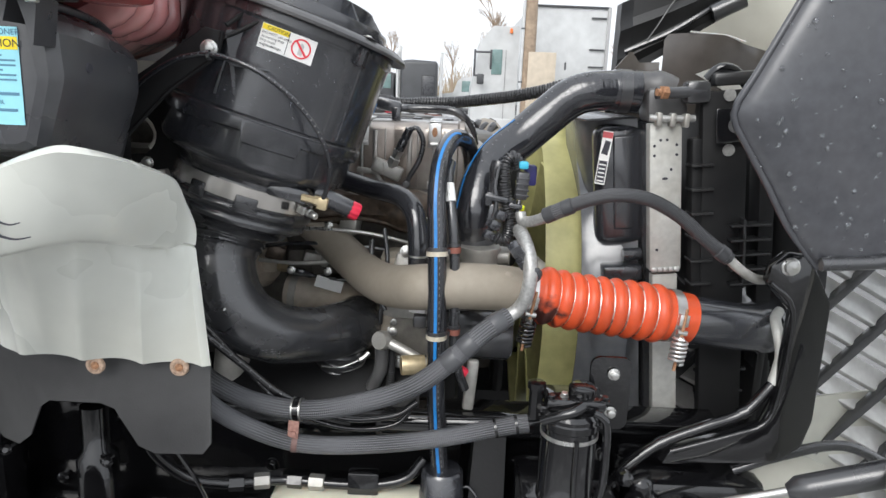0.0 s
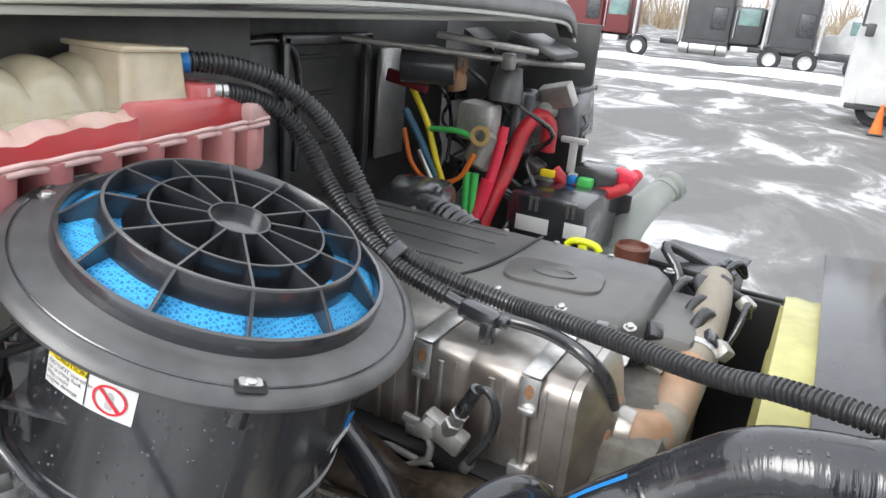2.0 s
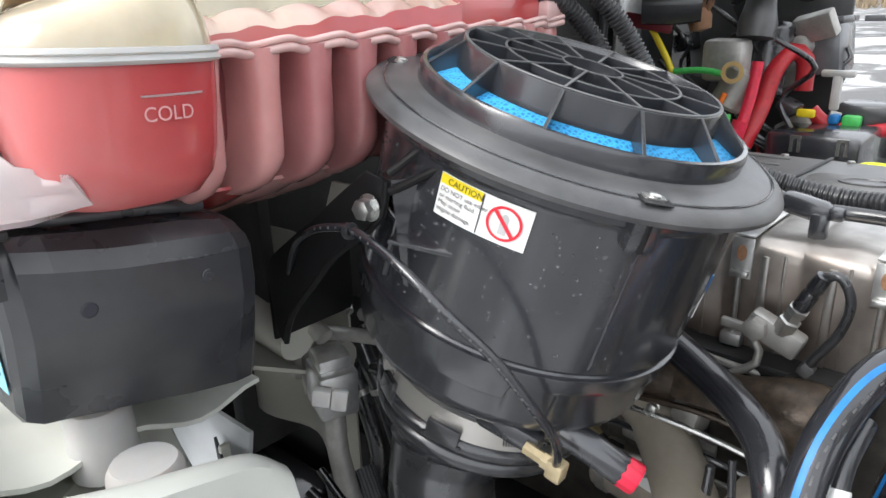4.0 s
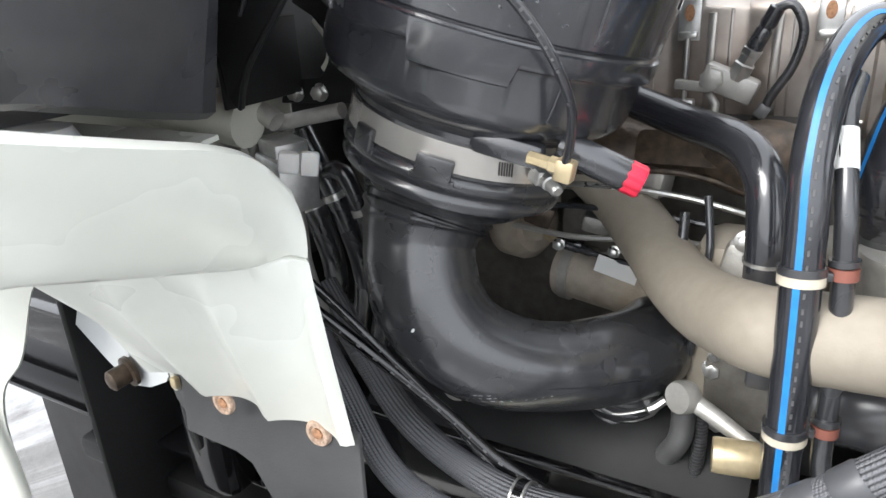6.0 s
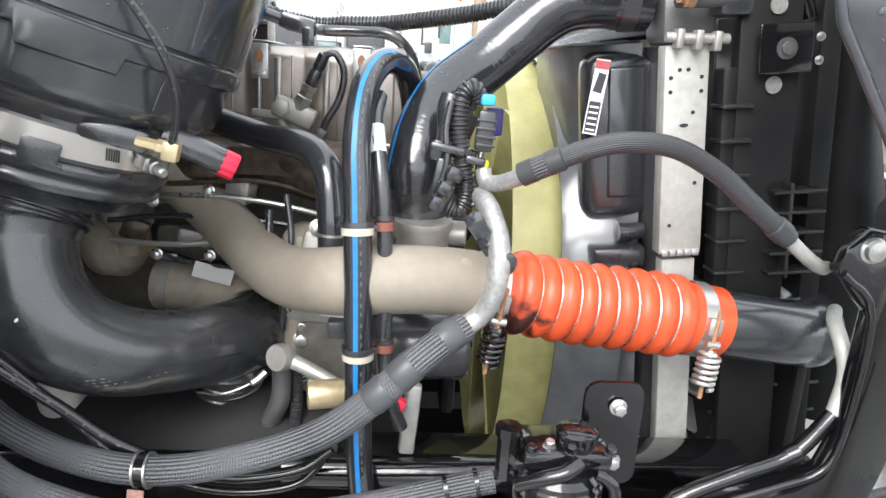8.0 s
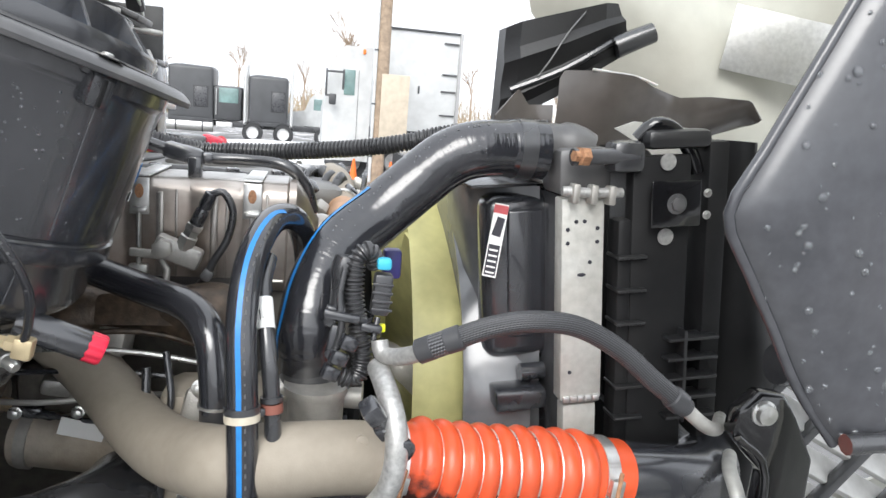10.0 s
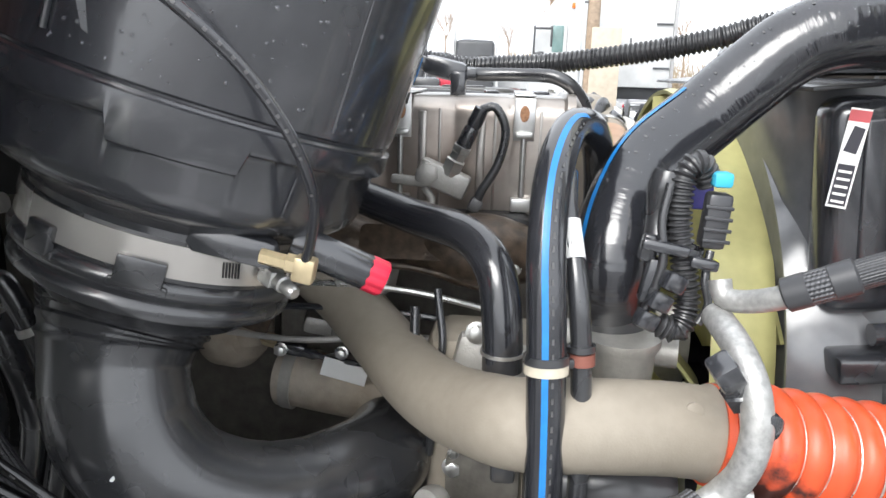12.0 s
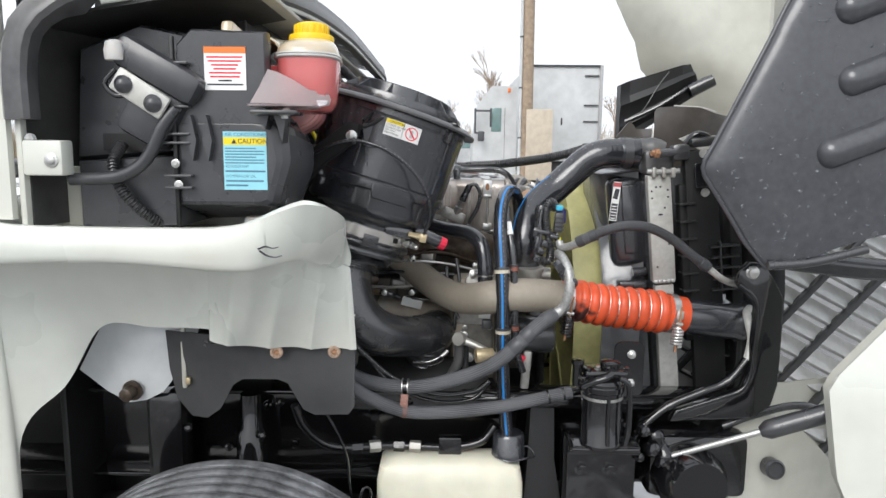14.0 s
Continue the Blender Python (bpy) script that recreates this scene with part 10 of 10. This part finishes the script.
part("cylinder", tube([S1, S2], lambda s, f: 0.026 if s > 0.004 else 0.014, 22, 0.02), M_RUBBER, st)
part("ball_end", moved(lathe([(0.0, -0.02), (0.018, -0.014), (0.02, 0.0), (0.016, 0.014), (0, 0.02)], 16), frame_to(S0, (1, 0, 0.4))), M_GLOSS, st)


def hood_liner():
    o = thing("hood_splash_liner", (0.8, 1.3, 1.6), "rain-beaded dark grey moulded liner of the tilted hood", "hood liner")
    rows = []
    lo_edge = lambda x: 1.62 - 0.05 * math.exp(-((x - 0.7) / 0.12) ** 2) + 0.11 * max(0, x - 0.72)
    n = 44
    for i in range(n + 1):
        v = i / n
        z = 1.575 + 0.95 * v
        # front edge of the panel, bulging towards the cab at mid height
        if z < 1.84:
            xe = 0.70 - 0.185 * min(1, (z - 1.575) / 0.25) ** 0.8
        else:
            xe = 0.515 + 0.14 * (z - 1.84) / 0.3
            if z > 2.16:
                xe = 0.66 + 0.5 * (z - 2.16)
        row = []
        for j in range(n + 1):
            u = j / n
            x = xe + (1.75 - xe) * u ** 1.3
            zz = z
            if v < 0.25:
                zz = z + max(0, lo_edge(x) - 1.575) * (1 - v / 0.25) + 0.12 * max(0, x - 0.8) * (1 - v / 0.25)
            y = 1.262 + 0.03 * math.exp(-u * 18) - 0.015 * math.sin(v * 3)
            row.append((x, y, zz))
        rows.append(row)
    part("moulded_sheet", sheet(rows, 0.006), M_LINER, o)
    g = rows

    def at(u, v):
        r = g[int(v * n * 0.8)]
        p = r[int(u * n * 0.8)]
        return Vector(p) + Vector((0, -0.0005, 0)), Vector((0, -1, 0))

    def drops(u, v):
        i, j = v ** 1.4 * n * 0.8, u * n * 0.85
        a, b = int(i), int(j)
        p = Vector(g[a][b]).lerp(Vector(g[a + 1][b + 1]), (i - a + j - b) / 2)
        return p, Vector((0, -1, 0))
    bumps_on("rain_beading", drops, 420, 11, o, (0.002, 0.0062))
    edge = [Vector(r[0]) + Vector((0, -0.002, 0)) for r in rows[::3]]
    part("edge_bead", tube(edge, 0.006, 10, 0.02), M_LINER, o)
    for x0, z0 in ((0.785, 1.86), (0.82, 2.035), (0.80, 2.205), (0.86, 2.38)):
        pts = [(x0 + 0.14 * k, 1.262, z0 + 0.055 * k) for k in range(6)]
        part("pressed_rib", tube(pts, lambda q, f: 0.04 * math.sqrt(max(0.0, 1 - max(0.0, 1 - q / 0.04) ** 2)) + 0.0005, 28, 0.004), M_LINER, o)
    part("stiffener", tube([(0.69, 1.262, 1.588), (0.80, 1.255, 1.60), (0.93, 1.25, 1.635)], 0.012, 10, 0.02), M_RUBBER, o)


hood_liner()


def hood_shell():
    o = thing("tilted_hood", (1.4, 2.3, 0.9), "white fibreglass hood tilted forward, seen from its inside", "hood")
    rows = []
    for i in range(25):
        z = 1.55 + 1.35 * i / 24
        xe = float(np.interp(z, (1.5, 2.15, 2.25, 2.31, 2.36, 2.52, 2.9), (0.95, 0.78, 0.68, 0.69, 0.65, 0.56, 0.38)))
        rows.append([(xe + (1.9 - xe) * w, 2.6 - 0.35 * w + 0.06 * math.sin(w * 9 + z * 4), z) for w in np.linspace(0, 1, 16)])
    part("inner_skin", sheet(rows, 0.012), M_WHITE_IN, o)
    part("liner_back", sheet([[(0.72 + 0.9 * u, 1.42 + 0.5 * u, 1.9 + 0.75 * v) for v in np.linspace(0, 1, 5)] for u in np.linspace(0, 1, 5)], 0.01), M_WHITE_IN, o)
    # fender lip of the hood, low on the near side
    lip = []
    for i in range(25):
        t = i / 24
        z = 1.60 - 0.95 * t
        x0 = 0.833 + 0.88 * max(0, z - 1.296) + 0.17 * max(0, 1.296 - z) + 0.3 * max(0, 1.05 - z)
        lip.append([(x0 + 0.9 * w, 1.20 - 0.10 * math.sin(w * 1.6), z) for w in np.linspace(0, 1, 8)])
    part("fender_skin", sheet(lip, 0.012), M_WHITE, o)
    part("fender_return", sheet([[(r[0][0] + 0.006, 1.205 + 0.03 * w, r[0][2]) for w in np.linspace(0, 1, 3)] for r in lip], 0.008), M_WHITE_IN, o)
    part("inner_brace", tube([(0.86, 1.6, 1.56), (1.2, 1.62, 1.52), (1.7, 1.65, 1.5)], 0.035, 14, 0.05), M_SHROUD, o)
    part("yellow_mark", box((0.022, 0.004, 0.075), 0.002, (0.86, 2.55, 2.39), (0, 22, 0)), M_LYEL, o, "yellow crayon mark")
    part("foil_patch", box((0.36, 0.006, 0.17), 0.002, (1.36, 2.36, 2.16), (0, 8, -14)), M_ALU, o, "crumpled foil patch")
    part("lower_white", sheet([[(0.95 + 0.9 * u, 1.9 + 0.3 * u, 0.55 + 0.5 * v) for v in np.linspace(0, 1, 4)] for u in np.linspace(0, 1, 5)], 0.01), M_WHITE_IN, o)


hood_shell()


def grille():
    o = thing("hood_grille", (1.25, 2.1, 0.8), "silver-grey slanted grille slats with dark uprights in the tilted hood", "grille")
    m = pose(1.28, 2.0, 1.15, 0, 27, 0)
    for k in range(13):
        z = 0.50 - 0.078 * k
        part("slat", moved(box((1.0, 0.075, 0.02), 0.006, (0, 0, z), (48, 0, 0)), m), M_SLAT, o)
    for k in range(6):
        part("upright", moved(box((0.024, 0.03, 1.1), 0.004, (-0.4 + 0.16 * k, -0.03, 0.0), (0, 14, 0)), m), M_SHROUD, o)


grille()
ib = thing("hood_inner_fender", (1.1, 1.5, 0.8), "grey-white inner fender with a round boss under the strut", "fender")
part("panel", sheet([[(0.74 + 0.45 * u, 1.52 + 0.1 * u, 1.10 - 0.34 * u + 0.10 * math.sin(u * 3) - 0.30 * v) for v in np.linspace(0, 1, 6)] for u in np.linspace(0, 1, 12)], 0.01), M_WHITE_IN, ib)
part("boss", lathe([(0.03, -0.02), (0.03, 0.02), (0.024, 0.026), (0.02, 0.02), (0, 0.02)], 20, frame_to((0.86, 1.5, 0.93), (0, -1, 0.2))), M_GREYP, ib, "grey round boss")
part("dark_edge", tube([(0.70, 1.5, 1.06), (0.80, 1.5, 1.10), (0.95, 1.52, 1.12), (1.1, 1.54, 1.05)], 0.012, 10, 0.03), M_RUBBER, ib)
bg_ = thing("intake_snorkel", (0.75, 2.2, 1.93), "creased black rubber intake snorkel on the hood", "air duct")
rings = []
for x0, z0, x1, z1, dy in ((0.532, 2.125, 0.53, 1.909, 0.0), (0.56, 2.138, 0.56, 1.92, 0.03), (0.66, 2.168, 0.655, 1.98, 0.045), (0.75, 2.196, 0.76, 2.055, 0.045), (0.789, 2.202, 0.836, 2.10, 0.02)):
    ring_ = []
    for w in np.linspace(0, 1, 9):
        fold = 0.022 * math.exp(-((w - 0.42) / 0.07) ** 2) + 0.014 * math.exp(-((w - 0.72) / 0.06) ** 2)
        ring_.append((x0 + (x1 - x0) * w, 2.25 - dy - fold, z0 + (z1 - z0) * w))
    ring_ += [(x1, 2.31, z1), (x0, 2.31, z0)]
    rings.append(ring_)
part("duct", loft(rings), M_DARK, bg_, smooth=25)
part("fold", tube([(0.545, 2.215, 1.985), (0.66, 2.195, 2.04), (0.76, 2.195, 2.105), (0.80, 2.21, 2.13)], 0.008, 8, 0.03), M_RUBBER, bg_)
part("nozzle", tube([(0.78, 2.2, 2.10), (0.83, 2.19, 2.125), (0.862, 2.185, 2.14)], lambda s, f: 0.026 - 0.003 * f, 18, 0.012), M_RUBBER, bg_)
part("crease_wire", tube([(0.60, 2.19, 2.02), (0.625, 2.185, 2.06), (0.66, 2.19, 2.12), (0.70, 2.2, 2.17)], 0.002, 6, 0.02), M_FLANGE, bg_)
sp = thing("air_deflector", (0.75, 2.1, 1.84), "creased brown-grey plastic air deflector behind the radiator", "deflector")
TOP = [(0.50, 1.926), (0.558, 1.989), (0.584, 1.955), (0.642, 1.959), (0.644, 2.035), (0.70, 2.038), (0.794, 2.034), (0.85, 2.016), (0.944, 2.0), (1.02, 2.008), (1.095, 2.006), (1.123, 1.964)]
M_DEFL = mat("glossy_brown_grey_film", (0.085, 0.075, 0.068), 0.22, var=0.2, scale=14, bump=0.15, bscale=30, spec=0.8, dust=(0.16, 0.145, 0.13), dust_amt=0.4)


def deflector_sheet(x0, x1, n, deep):
    rows = []
    for x in np.linspace(x0, x1, n):
        top = float(np.interp(x, [p[0] for p in TOP], [p[1] for p in TOP]))
        bot = float(np.interp(x, (0.50, 0.7, 0.9, 1.123), (1.80, 1.80, 1.87, 1.95)))
        rows.append([(x, deep + 0.035 * math.sin((x - 0.5) * 17) * (0.3 + 0.7 * w) + 0.05 * (1 - w) ** 2, bot + (top - bot) * w) for w in np.linspace(0, 1, 9)])
    return sheet(rows, 0.004)


part("short_flap", deflector_sheet(0.50, 0.642, 24, 2.165), M_DEFL, sp, "brown-grey notched flap")
part("long_flap", deflector_sheet(0.6435, 1.123, 60, 2.145), M_DEFL, sp, "brown-grey folded sheet")
part("white_edge", tube([(0.70, 2.12, 2.04), (0.75, 2.13, 2.038), (0.80, 2.12, 2.034), (0.85, 2.11, 2.018)], 0.003, 6, 0.02), M_FROST, sp)

# ---- far side of the bay ----
def far_side():
    rod = thing("prop_rod", (-0.6, 2.98, 2.12), "grey steel rod across the cowl with a clamp", "rod")
    part("rod", tube([(-0.95, 2.62, 2.19), (-0.577, 2.975, 2.155), (-0.40, 3.14, 2.148)], 0.010, 12, 0.05), M_CAST, rod)
    part("clamp", box((0.04, 0.04, 0.05), 0.01, (-0.577, 2.97, 2.15)), M_CAST, rod)
    bat = thing("battery_box", (-0.35, 3.2, 1.55), "black battery box with white label on the far side", "battery box")
    part("case", box((0.25, 0.4, 0.22), 0.015, (-0.40, 3.17, 1.655), (0, 0, 0)), M_PLASTIC, bat)
    part("lid", box((0.15, 0.14, 0.06), 0.015, (-0.34, 3.3, 1.79)), M_SHROUD, bat)
    part("terminal_cover", box((0.08, 0.07, 0.07), 0.015, (-0.255, 3.3, 1.785), (0, 15, 0)), M_RED, bat, "red terminal cover")
    part("green_plug", box((0.05, 0.04, 0.035), 0.008, (-0.355, 3.2, 1.775)), M_GREEN, bat, "green plug")
    part("blue_plug", box((0.03, 0.04, 0.03), 0.008, (-0.40, 3.19, 1.78)), M_BLUE, bat, "blue plug")
    part("label", box((0.11, 0.002, 0.05), 0.001, (-0.44, 2.968, 1.67)), M_LABEL, bat, "white label")
    part("label", box((0.07, 0.002, 0.05), 0.001, (-0.30, 2.968, 1.675)), M_LABEL, bat, "white label")
    for x in (-0.45, -0.33):
        part("terminal_fork", join(box((0.008, 0.006, 0.04), 0, (x, 2.965, 1.735)), box((0.008, 0.006, 0.04), 0, (x + 0.02, 2.965, 1.735)), box((0.03, 0.006, 0.008), 0, (x + 0.01, 2.965, 1.757))), M_STEEL, bat)
    a = thing("starter_cable", (-0.55, 3.1, 1.6), "thick red sleeved battery cable in a tall loop", "cable", "red cables")
    part("sleeve", tube([(-0.60, 2.93, 1.62), (-0.585, 2.98, 1.72), (-0.57, 3.05, 1.82), (-0.56, 3.1, 1.92), (-0.535, 3.15, 1.975), (-0.50, 3.18, 1.95), (-0.495, 3.18, 1.86)], 0.026, 16, 0.02), M_REDCABLE, a)
    b = thing("jump_cable", (-0.3, 3.3, 1.7), "red sleeved cable crossing the battery box", "cable", "red cables")
    part("sleeve", tube([(-0.47, 3.2, 1.80), (-0.43, 3.2, 1.765), (-0.37, 3.2, 1.745), (-0.30, 3.22, 1.745), (-0.245, 3.27, 1.765), (-0.225, 3.35, 1.80)], 0.022, 16, 0.02), M_REDCABLE, b)
    part("collar", ring((-0.41, 3.215, 1.775), (1, 0.3, -0.3), 0.022, 0.03, 0.003), M_CAST, b)
    c = thing("supply_cable", (-0.58, 2.9, 1.6), "bright red cable hanging beside green air lines", "cable", "red cables")
    part("sleeve", tube([(-0.56, 2.95, 1.96), (-0.565, 2.93, 1.86), (-0.58, 2.88, 1.72), (-0.60, 2.84, 1.64)], 0.016, 14, 0.02), M_RED, c)
    part("sleeve", tube([(-0.575, 2.9, 1.80), (-0.59, 2.88, 1.72), (-0.61, 2.84, 1.62)], 0.02, 14, 0.02), M_RED, c)
    for k, pts in enumerate((((-0.605, 2.87, 1.82), (-0.605, 2.865, 1.74), (-0.60, 2.85, 1.62)), ((-0.63, 2.87, 1.82), (-0.625, 2.86, 1.74), (-0.615, 2.85, 1.62)), ((-0.76, 2.85, 1.935), (-0.68, 2.86, 1.94), (-0.62, 2.865, 1.93)))):
        g = thing("green_air_line", Vector(pts[-1]), "bright green nylon air line", "hose", "green air lines")
        part("tube_body", tube(pts, 0.0125 if k < 2 else 0.009, 12, 0.02), M_GREEN, g)
    for k, (pts, mm) in enumerate(((((-0.84, 2.86, 2.05), (-0.78, 2.86, 1.95), (-0.73, 2.86, 1.82), (-0.68, 2.86, 1.72)), M_LYEL), (((-0.86, 2.86, 1.98), (-0.79, 2.86, 1.88), (-0.70, 2.86, 1.74)), M_INKBLUE), (((-0.86, 2.86, 1.92), (-0.82, 2.85, 1.82), (-0.74, 2.84, 1.77), (-0.65, 2.85, 1.80), (-0.61, 2.86, 1.88)), M_LORANGE), (((-0.80, 2.86, 1.86), (-0.73, 2.85, 1.76), (-0.66, 2.84, 1.68)), M_ALU))):
        g = thing("wire", Vector(pts[-1]), ("yellow wire looped on the firewall", "dark blue wire on the firewall", "orange wire hanging in a loop", "grey braided wire on the firewall")[k], "wire", "firewall wires")
        part("strand", tube(pts, (0.010, 0.012, 0.008, 0.009)[k], 10, 0.02), mm, g)
    v = thing("brake_valve", (-0.62, 2.95, 1.9), "brown and grey cast air valve on the firewall", "valve")
    part("body", join(box((0.12, 0.1, 0.12), 0.02, (-0.66, 2.98, 1.96)), lathe([(0.04, -0.06), (0.05, -0.05), (0.05, 0.05), (0.04, 0.06)], 18, frame_to((-0.62, 2.96, 1.88), (0.4, 0.2, 1)))), M_CAST, v)
    part("amber_ring", moved(lathe([(0.018, -0.008), (0.03, -0.008), (0.03, 0.008), (0.018, 0.008), (0.018, -0.008)], 22, cap=False), frame_to((-0.60, 2.87, 1.936), (0.3, -1, 0.1))), mat("amber_plastic", (0.5, 0.33, 0.12), 0.5), v, "amber ring")
    tan = mat("tan_frayed_rubber", (0.4, 0.22, 0.13), 0.8, bump=0.6, bscale=120)
    part("tan_boot", lathe([(0.0, -0.04), (0.03, -0.035), (0.036, 0.0), (0.026, 0.03), (0, 0.032)], 12, frame_to((-0.74, 2.95, 2.08), (-0.2, 0, 1))), tan, v, "tan rubber boot")
    rnd = random.Random(8)
    for k in range(12):
        x = -0.775 + 0.007 * k
        part("frayed_strip", tube([(x * 0.5 - 0.37, 2.945, 2.09), (x, 2.94 + rnd.uniform(-0.01, 0.01), 2.125), (x + rnd.uniform(-0.012, 0.012), 2.94, 2.14 + rnd.uniform(0, 0.03))], lambda s, f: 0.0045 * (1.15 - f), 6, 0.01), tan, v, "frayed tan strip")
    part("hood_bellows", lathe([(0.05, 0), (0.055, 0.04), (0.045, 0.08), (0.04, 0.11)], 18, frame_to((-0.60, 3.02, 2.02), (0.0, 0.2, 1))), M_FLANGE, v)
    f = thing("fuse_box", (-0.4, 3.3, 1.85), "grey plastic fuse box with white T-handle and ribbed canister", "fuse box")
    part("case", box((0.13, 0.18, 0.16), 0.02, (-0.485, 3.32, 1.975), (0, -6, 0)), M_SHROUDL, f)
    part("case_lid", box((0.14, 0.19, 0.02), 0.006, (-0.493, 3.32, 2.055), (0, -6, 0)), M_GREYP, f)
    part("ribbed_canister", lathe([(0.0, -0.11), (0.055, -0.11)] + [(0.06 + 0.003 * (k % 2), -0.10 + 0.0125 * k) for k in range(17)] + [(0.05, 0.11), (0, 0.11)], 26, frame_to((-0.60, 3.15, 1.95), (0.05, 0.1, 1))), M_PLASTIC, f, "ribbed black canister")
    part("knob", lathe([(0.0, -0.03), (0.028, -0.03), (0.032, 0.0), (0.024, 0.03), (0, 0.034)], 16, frame_to((-0.52, 3.2, 1.99), (0, -1, 0.2))), M_CAST, f)
    part("hook", tube([(-0.415, 3.28, 1.98), (-0.40, 3.27, 1.95), (-0.415, 3.26, 1.93), (-0.41, 3.26, 1.89), (-0.425, 3.26, 1.87)], 0.007, 10, 0.01), M_RUBBER, f)
    part("t_handle", join(box((0.09, 0.02, 0.02), 0.005, (-0.40, 3.16, 1.915)), box((0.025, 0.02, 0.11), 0.005, (-0.40, 3.16, 1.865))), M_FROST, f, "white T-shaped handle")
    part("yellow_tag", box((0.05, 0.02, 0.025), 0.006, (-0.465, 3.13, 1.80)), M_LYEL, f)
    w = thing("washer_bottle", (-0.15, 3.4, 1.3), "milky white washer bottle neck on the far side", "washer bottle")
    part("body", loft([[(-0.24 + a, 3.38 + b, z) for a, b in rounded(sx, sy, 0.05)] for z, sx, sy in ((1.15, 0.3, 0.26), (1.46, 0.3, 0.26), (1.53, 0.22, 0.2))]), M_MILK, w)
    part("neck", tube([(-0.27, 3.38, 1.46), (-0.25, 3.45, 1.58), (-0.20, 3.55, 1.67), (-0.15, 3.66, 1.72)], lambda s, f: 0.075 - 0.03 * f + 0.012 * (f > 0.93), 22, 0.012), M_MILK, w)
    part("rim", ring((-0.168, 3.613, 1.707), (0.25, 0.7, 0.5), 0.048, 0.014, 0.004), M_MILK, w)
    s = thing("wiper_linkage", (-0.7, 2.8, 2.15), "dark wiper linkage and bracket clutter under the cowl", "linkage")
    part("motor", lathe([(0.0, -0.08), (0.055, -0.08), (0.06, 0.0), (0.05, 0.08), (0, 0.08)], 20, frame_to((-0.78, 2.85, 2.12), (1, 0.4, 0))), M_SHROUD, s)
    part("arm", box((0.3, 0.03, 0.02), 0.006, (-0.62, 2.9, 2.2), (0, 5, 25)), M_CAST, s)
    part("plate", box((0.14, 0.2, 0.02), 0.006, (-0.5, 3.08, 2.2), (0, 20, 0)), M_FLANGE, s)
    part("red_tag", box((0.14, 0.015, 0.04), 0.006, (-0.84, 2.83, 2.07), (0, 10, 10)), mat("dark_red_tag", (0.2, 0.02, 0.03), 0.5), s)
    part("duct", moved(box((0.2, 0.2, 0.10), 0.045, segs=4), pose(-0.66, 2.62, 1.775, 8, 0, 15)), M_PLASTIC, s)
    part("duct_collar", tube([(-0.6, 2.55, 1.78), (-0.5, 2.5, 1.79), (-0.42, 2.48, 1.77)], lambda t, f: 0.04 + 0.004 * math.sin(t * 300), 18, 0.005), M_RUBBER, s)


old = set(scene.objects)
far_side()
move_by((0.015, 0.04, -0.036), *[ob for ob in scene.objects if ob not in old and ob.parent is None])


def far_panels():
    # sheets added to close the bay; their near-black colour stands for shade
    o = thing("bay_closing_sheets", (-0.2, 3.1, 0.4), "near-black sheets added to close the bay and keep it dark", "fender")
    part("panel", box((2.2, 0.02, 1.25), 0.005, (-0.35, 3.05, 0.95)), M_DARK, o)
    part("floor_sheet", box((1.6, 1.1, 0.02), 0.005, (-0.2, 2.3, 0.55)), M_DARK, o)
    part("rear_sheet", box((0.02, 1.5, 1.1), 0.005, (-1.25, 2.2, 0.9)), M_DARK, o)
    part("wheel_well_sheet", box((1.3, 0.02, 1.0), 0.005, (-1.35, 1.72, 0.75)), M_DARK, o)
    part("front_sheet", box((0.02, 1.4, 0.7), 0.005, (0.80, 2.35, 0.95)), M_DARK, o)


far_panels()
# dark backing added to cover the bright ground beyond; brackets are random filler
fb = thing("far_bay_backing", (-0.6, 3.45, 1.2), "dark backing wall and filler brackets added behind the far cables", "panel")
part("upper_panel", box((0.62, 0.02, 0.66), 0.005, (-0.74, 3.46, 1.90)), M_DARKGREY, fb)
part("lower_panel", box((0.82, 0.02, 0.5), 0.005, (-0.64, 3.47, 1.42)), M_DARKGREY, fb)
rnd = random.Random(17)
for k in range(16):
    x, z = rnd.uniform(-0.95, -0.45), rnd.uniform(1.65, 2.18)
    part("bracket", moved(box((rnd.uniform(0.03, 0.12), rnd.uniform(0.04, 0.12), rnd.uniform(0.02, 0.08)), 0.008), pose(x, rnd.uniform(3.15, 3.4), z, rnd.uniform(-30, 30), rnd.uniform(-40, 40), rnd.uniform(-30, 30))), rnd.choice((M_GREYP, M_CAST, M_PLASTIC, M_DARKGREY, M_FLANGE)), fb)
for k in range(10):
    x, z = rnd.uniform(-0.9, -0.5), rnd.uniform(1.75, 2.15)
    part("thin_cable", tube([(x, 3.05, z), (x + rnd.uniform(-0.1, 0.1), 3.1, z - 0.08), (x + rnd.uniform(-0.1, 0.15), 3.15, z - 0.18), (x + rnd.uniform(-0.05, 0.1), 3.1, z - 0.3)], rnd.uniform(0.005, 0.011), 8, 0.03), rnd.choice((M_RUBBER, M_CORR, M_RUBBER, M_REDCABLE)), fb)
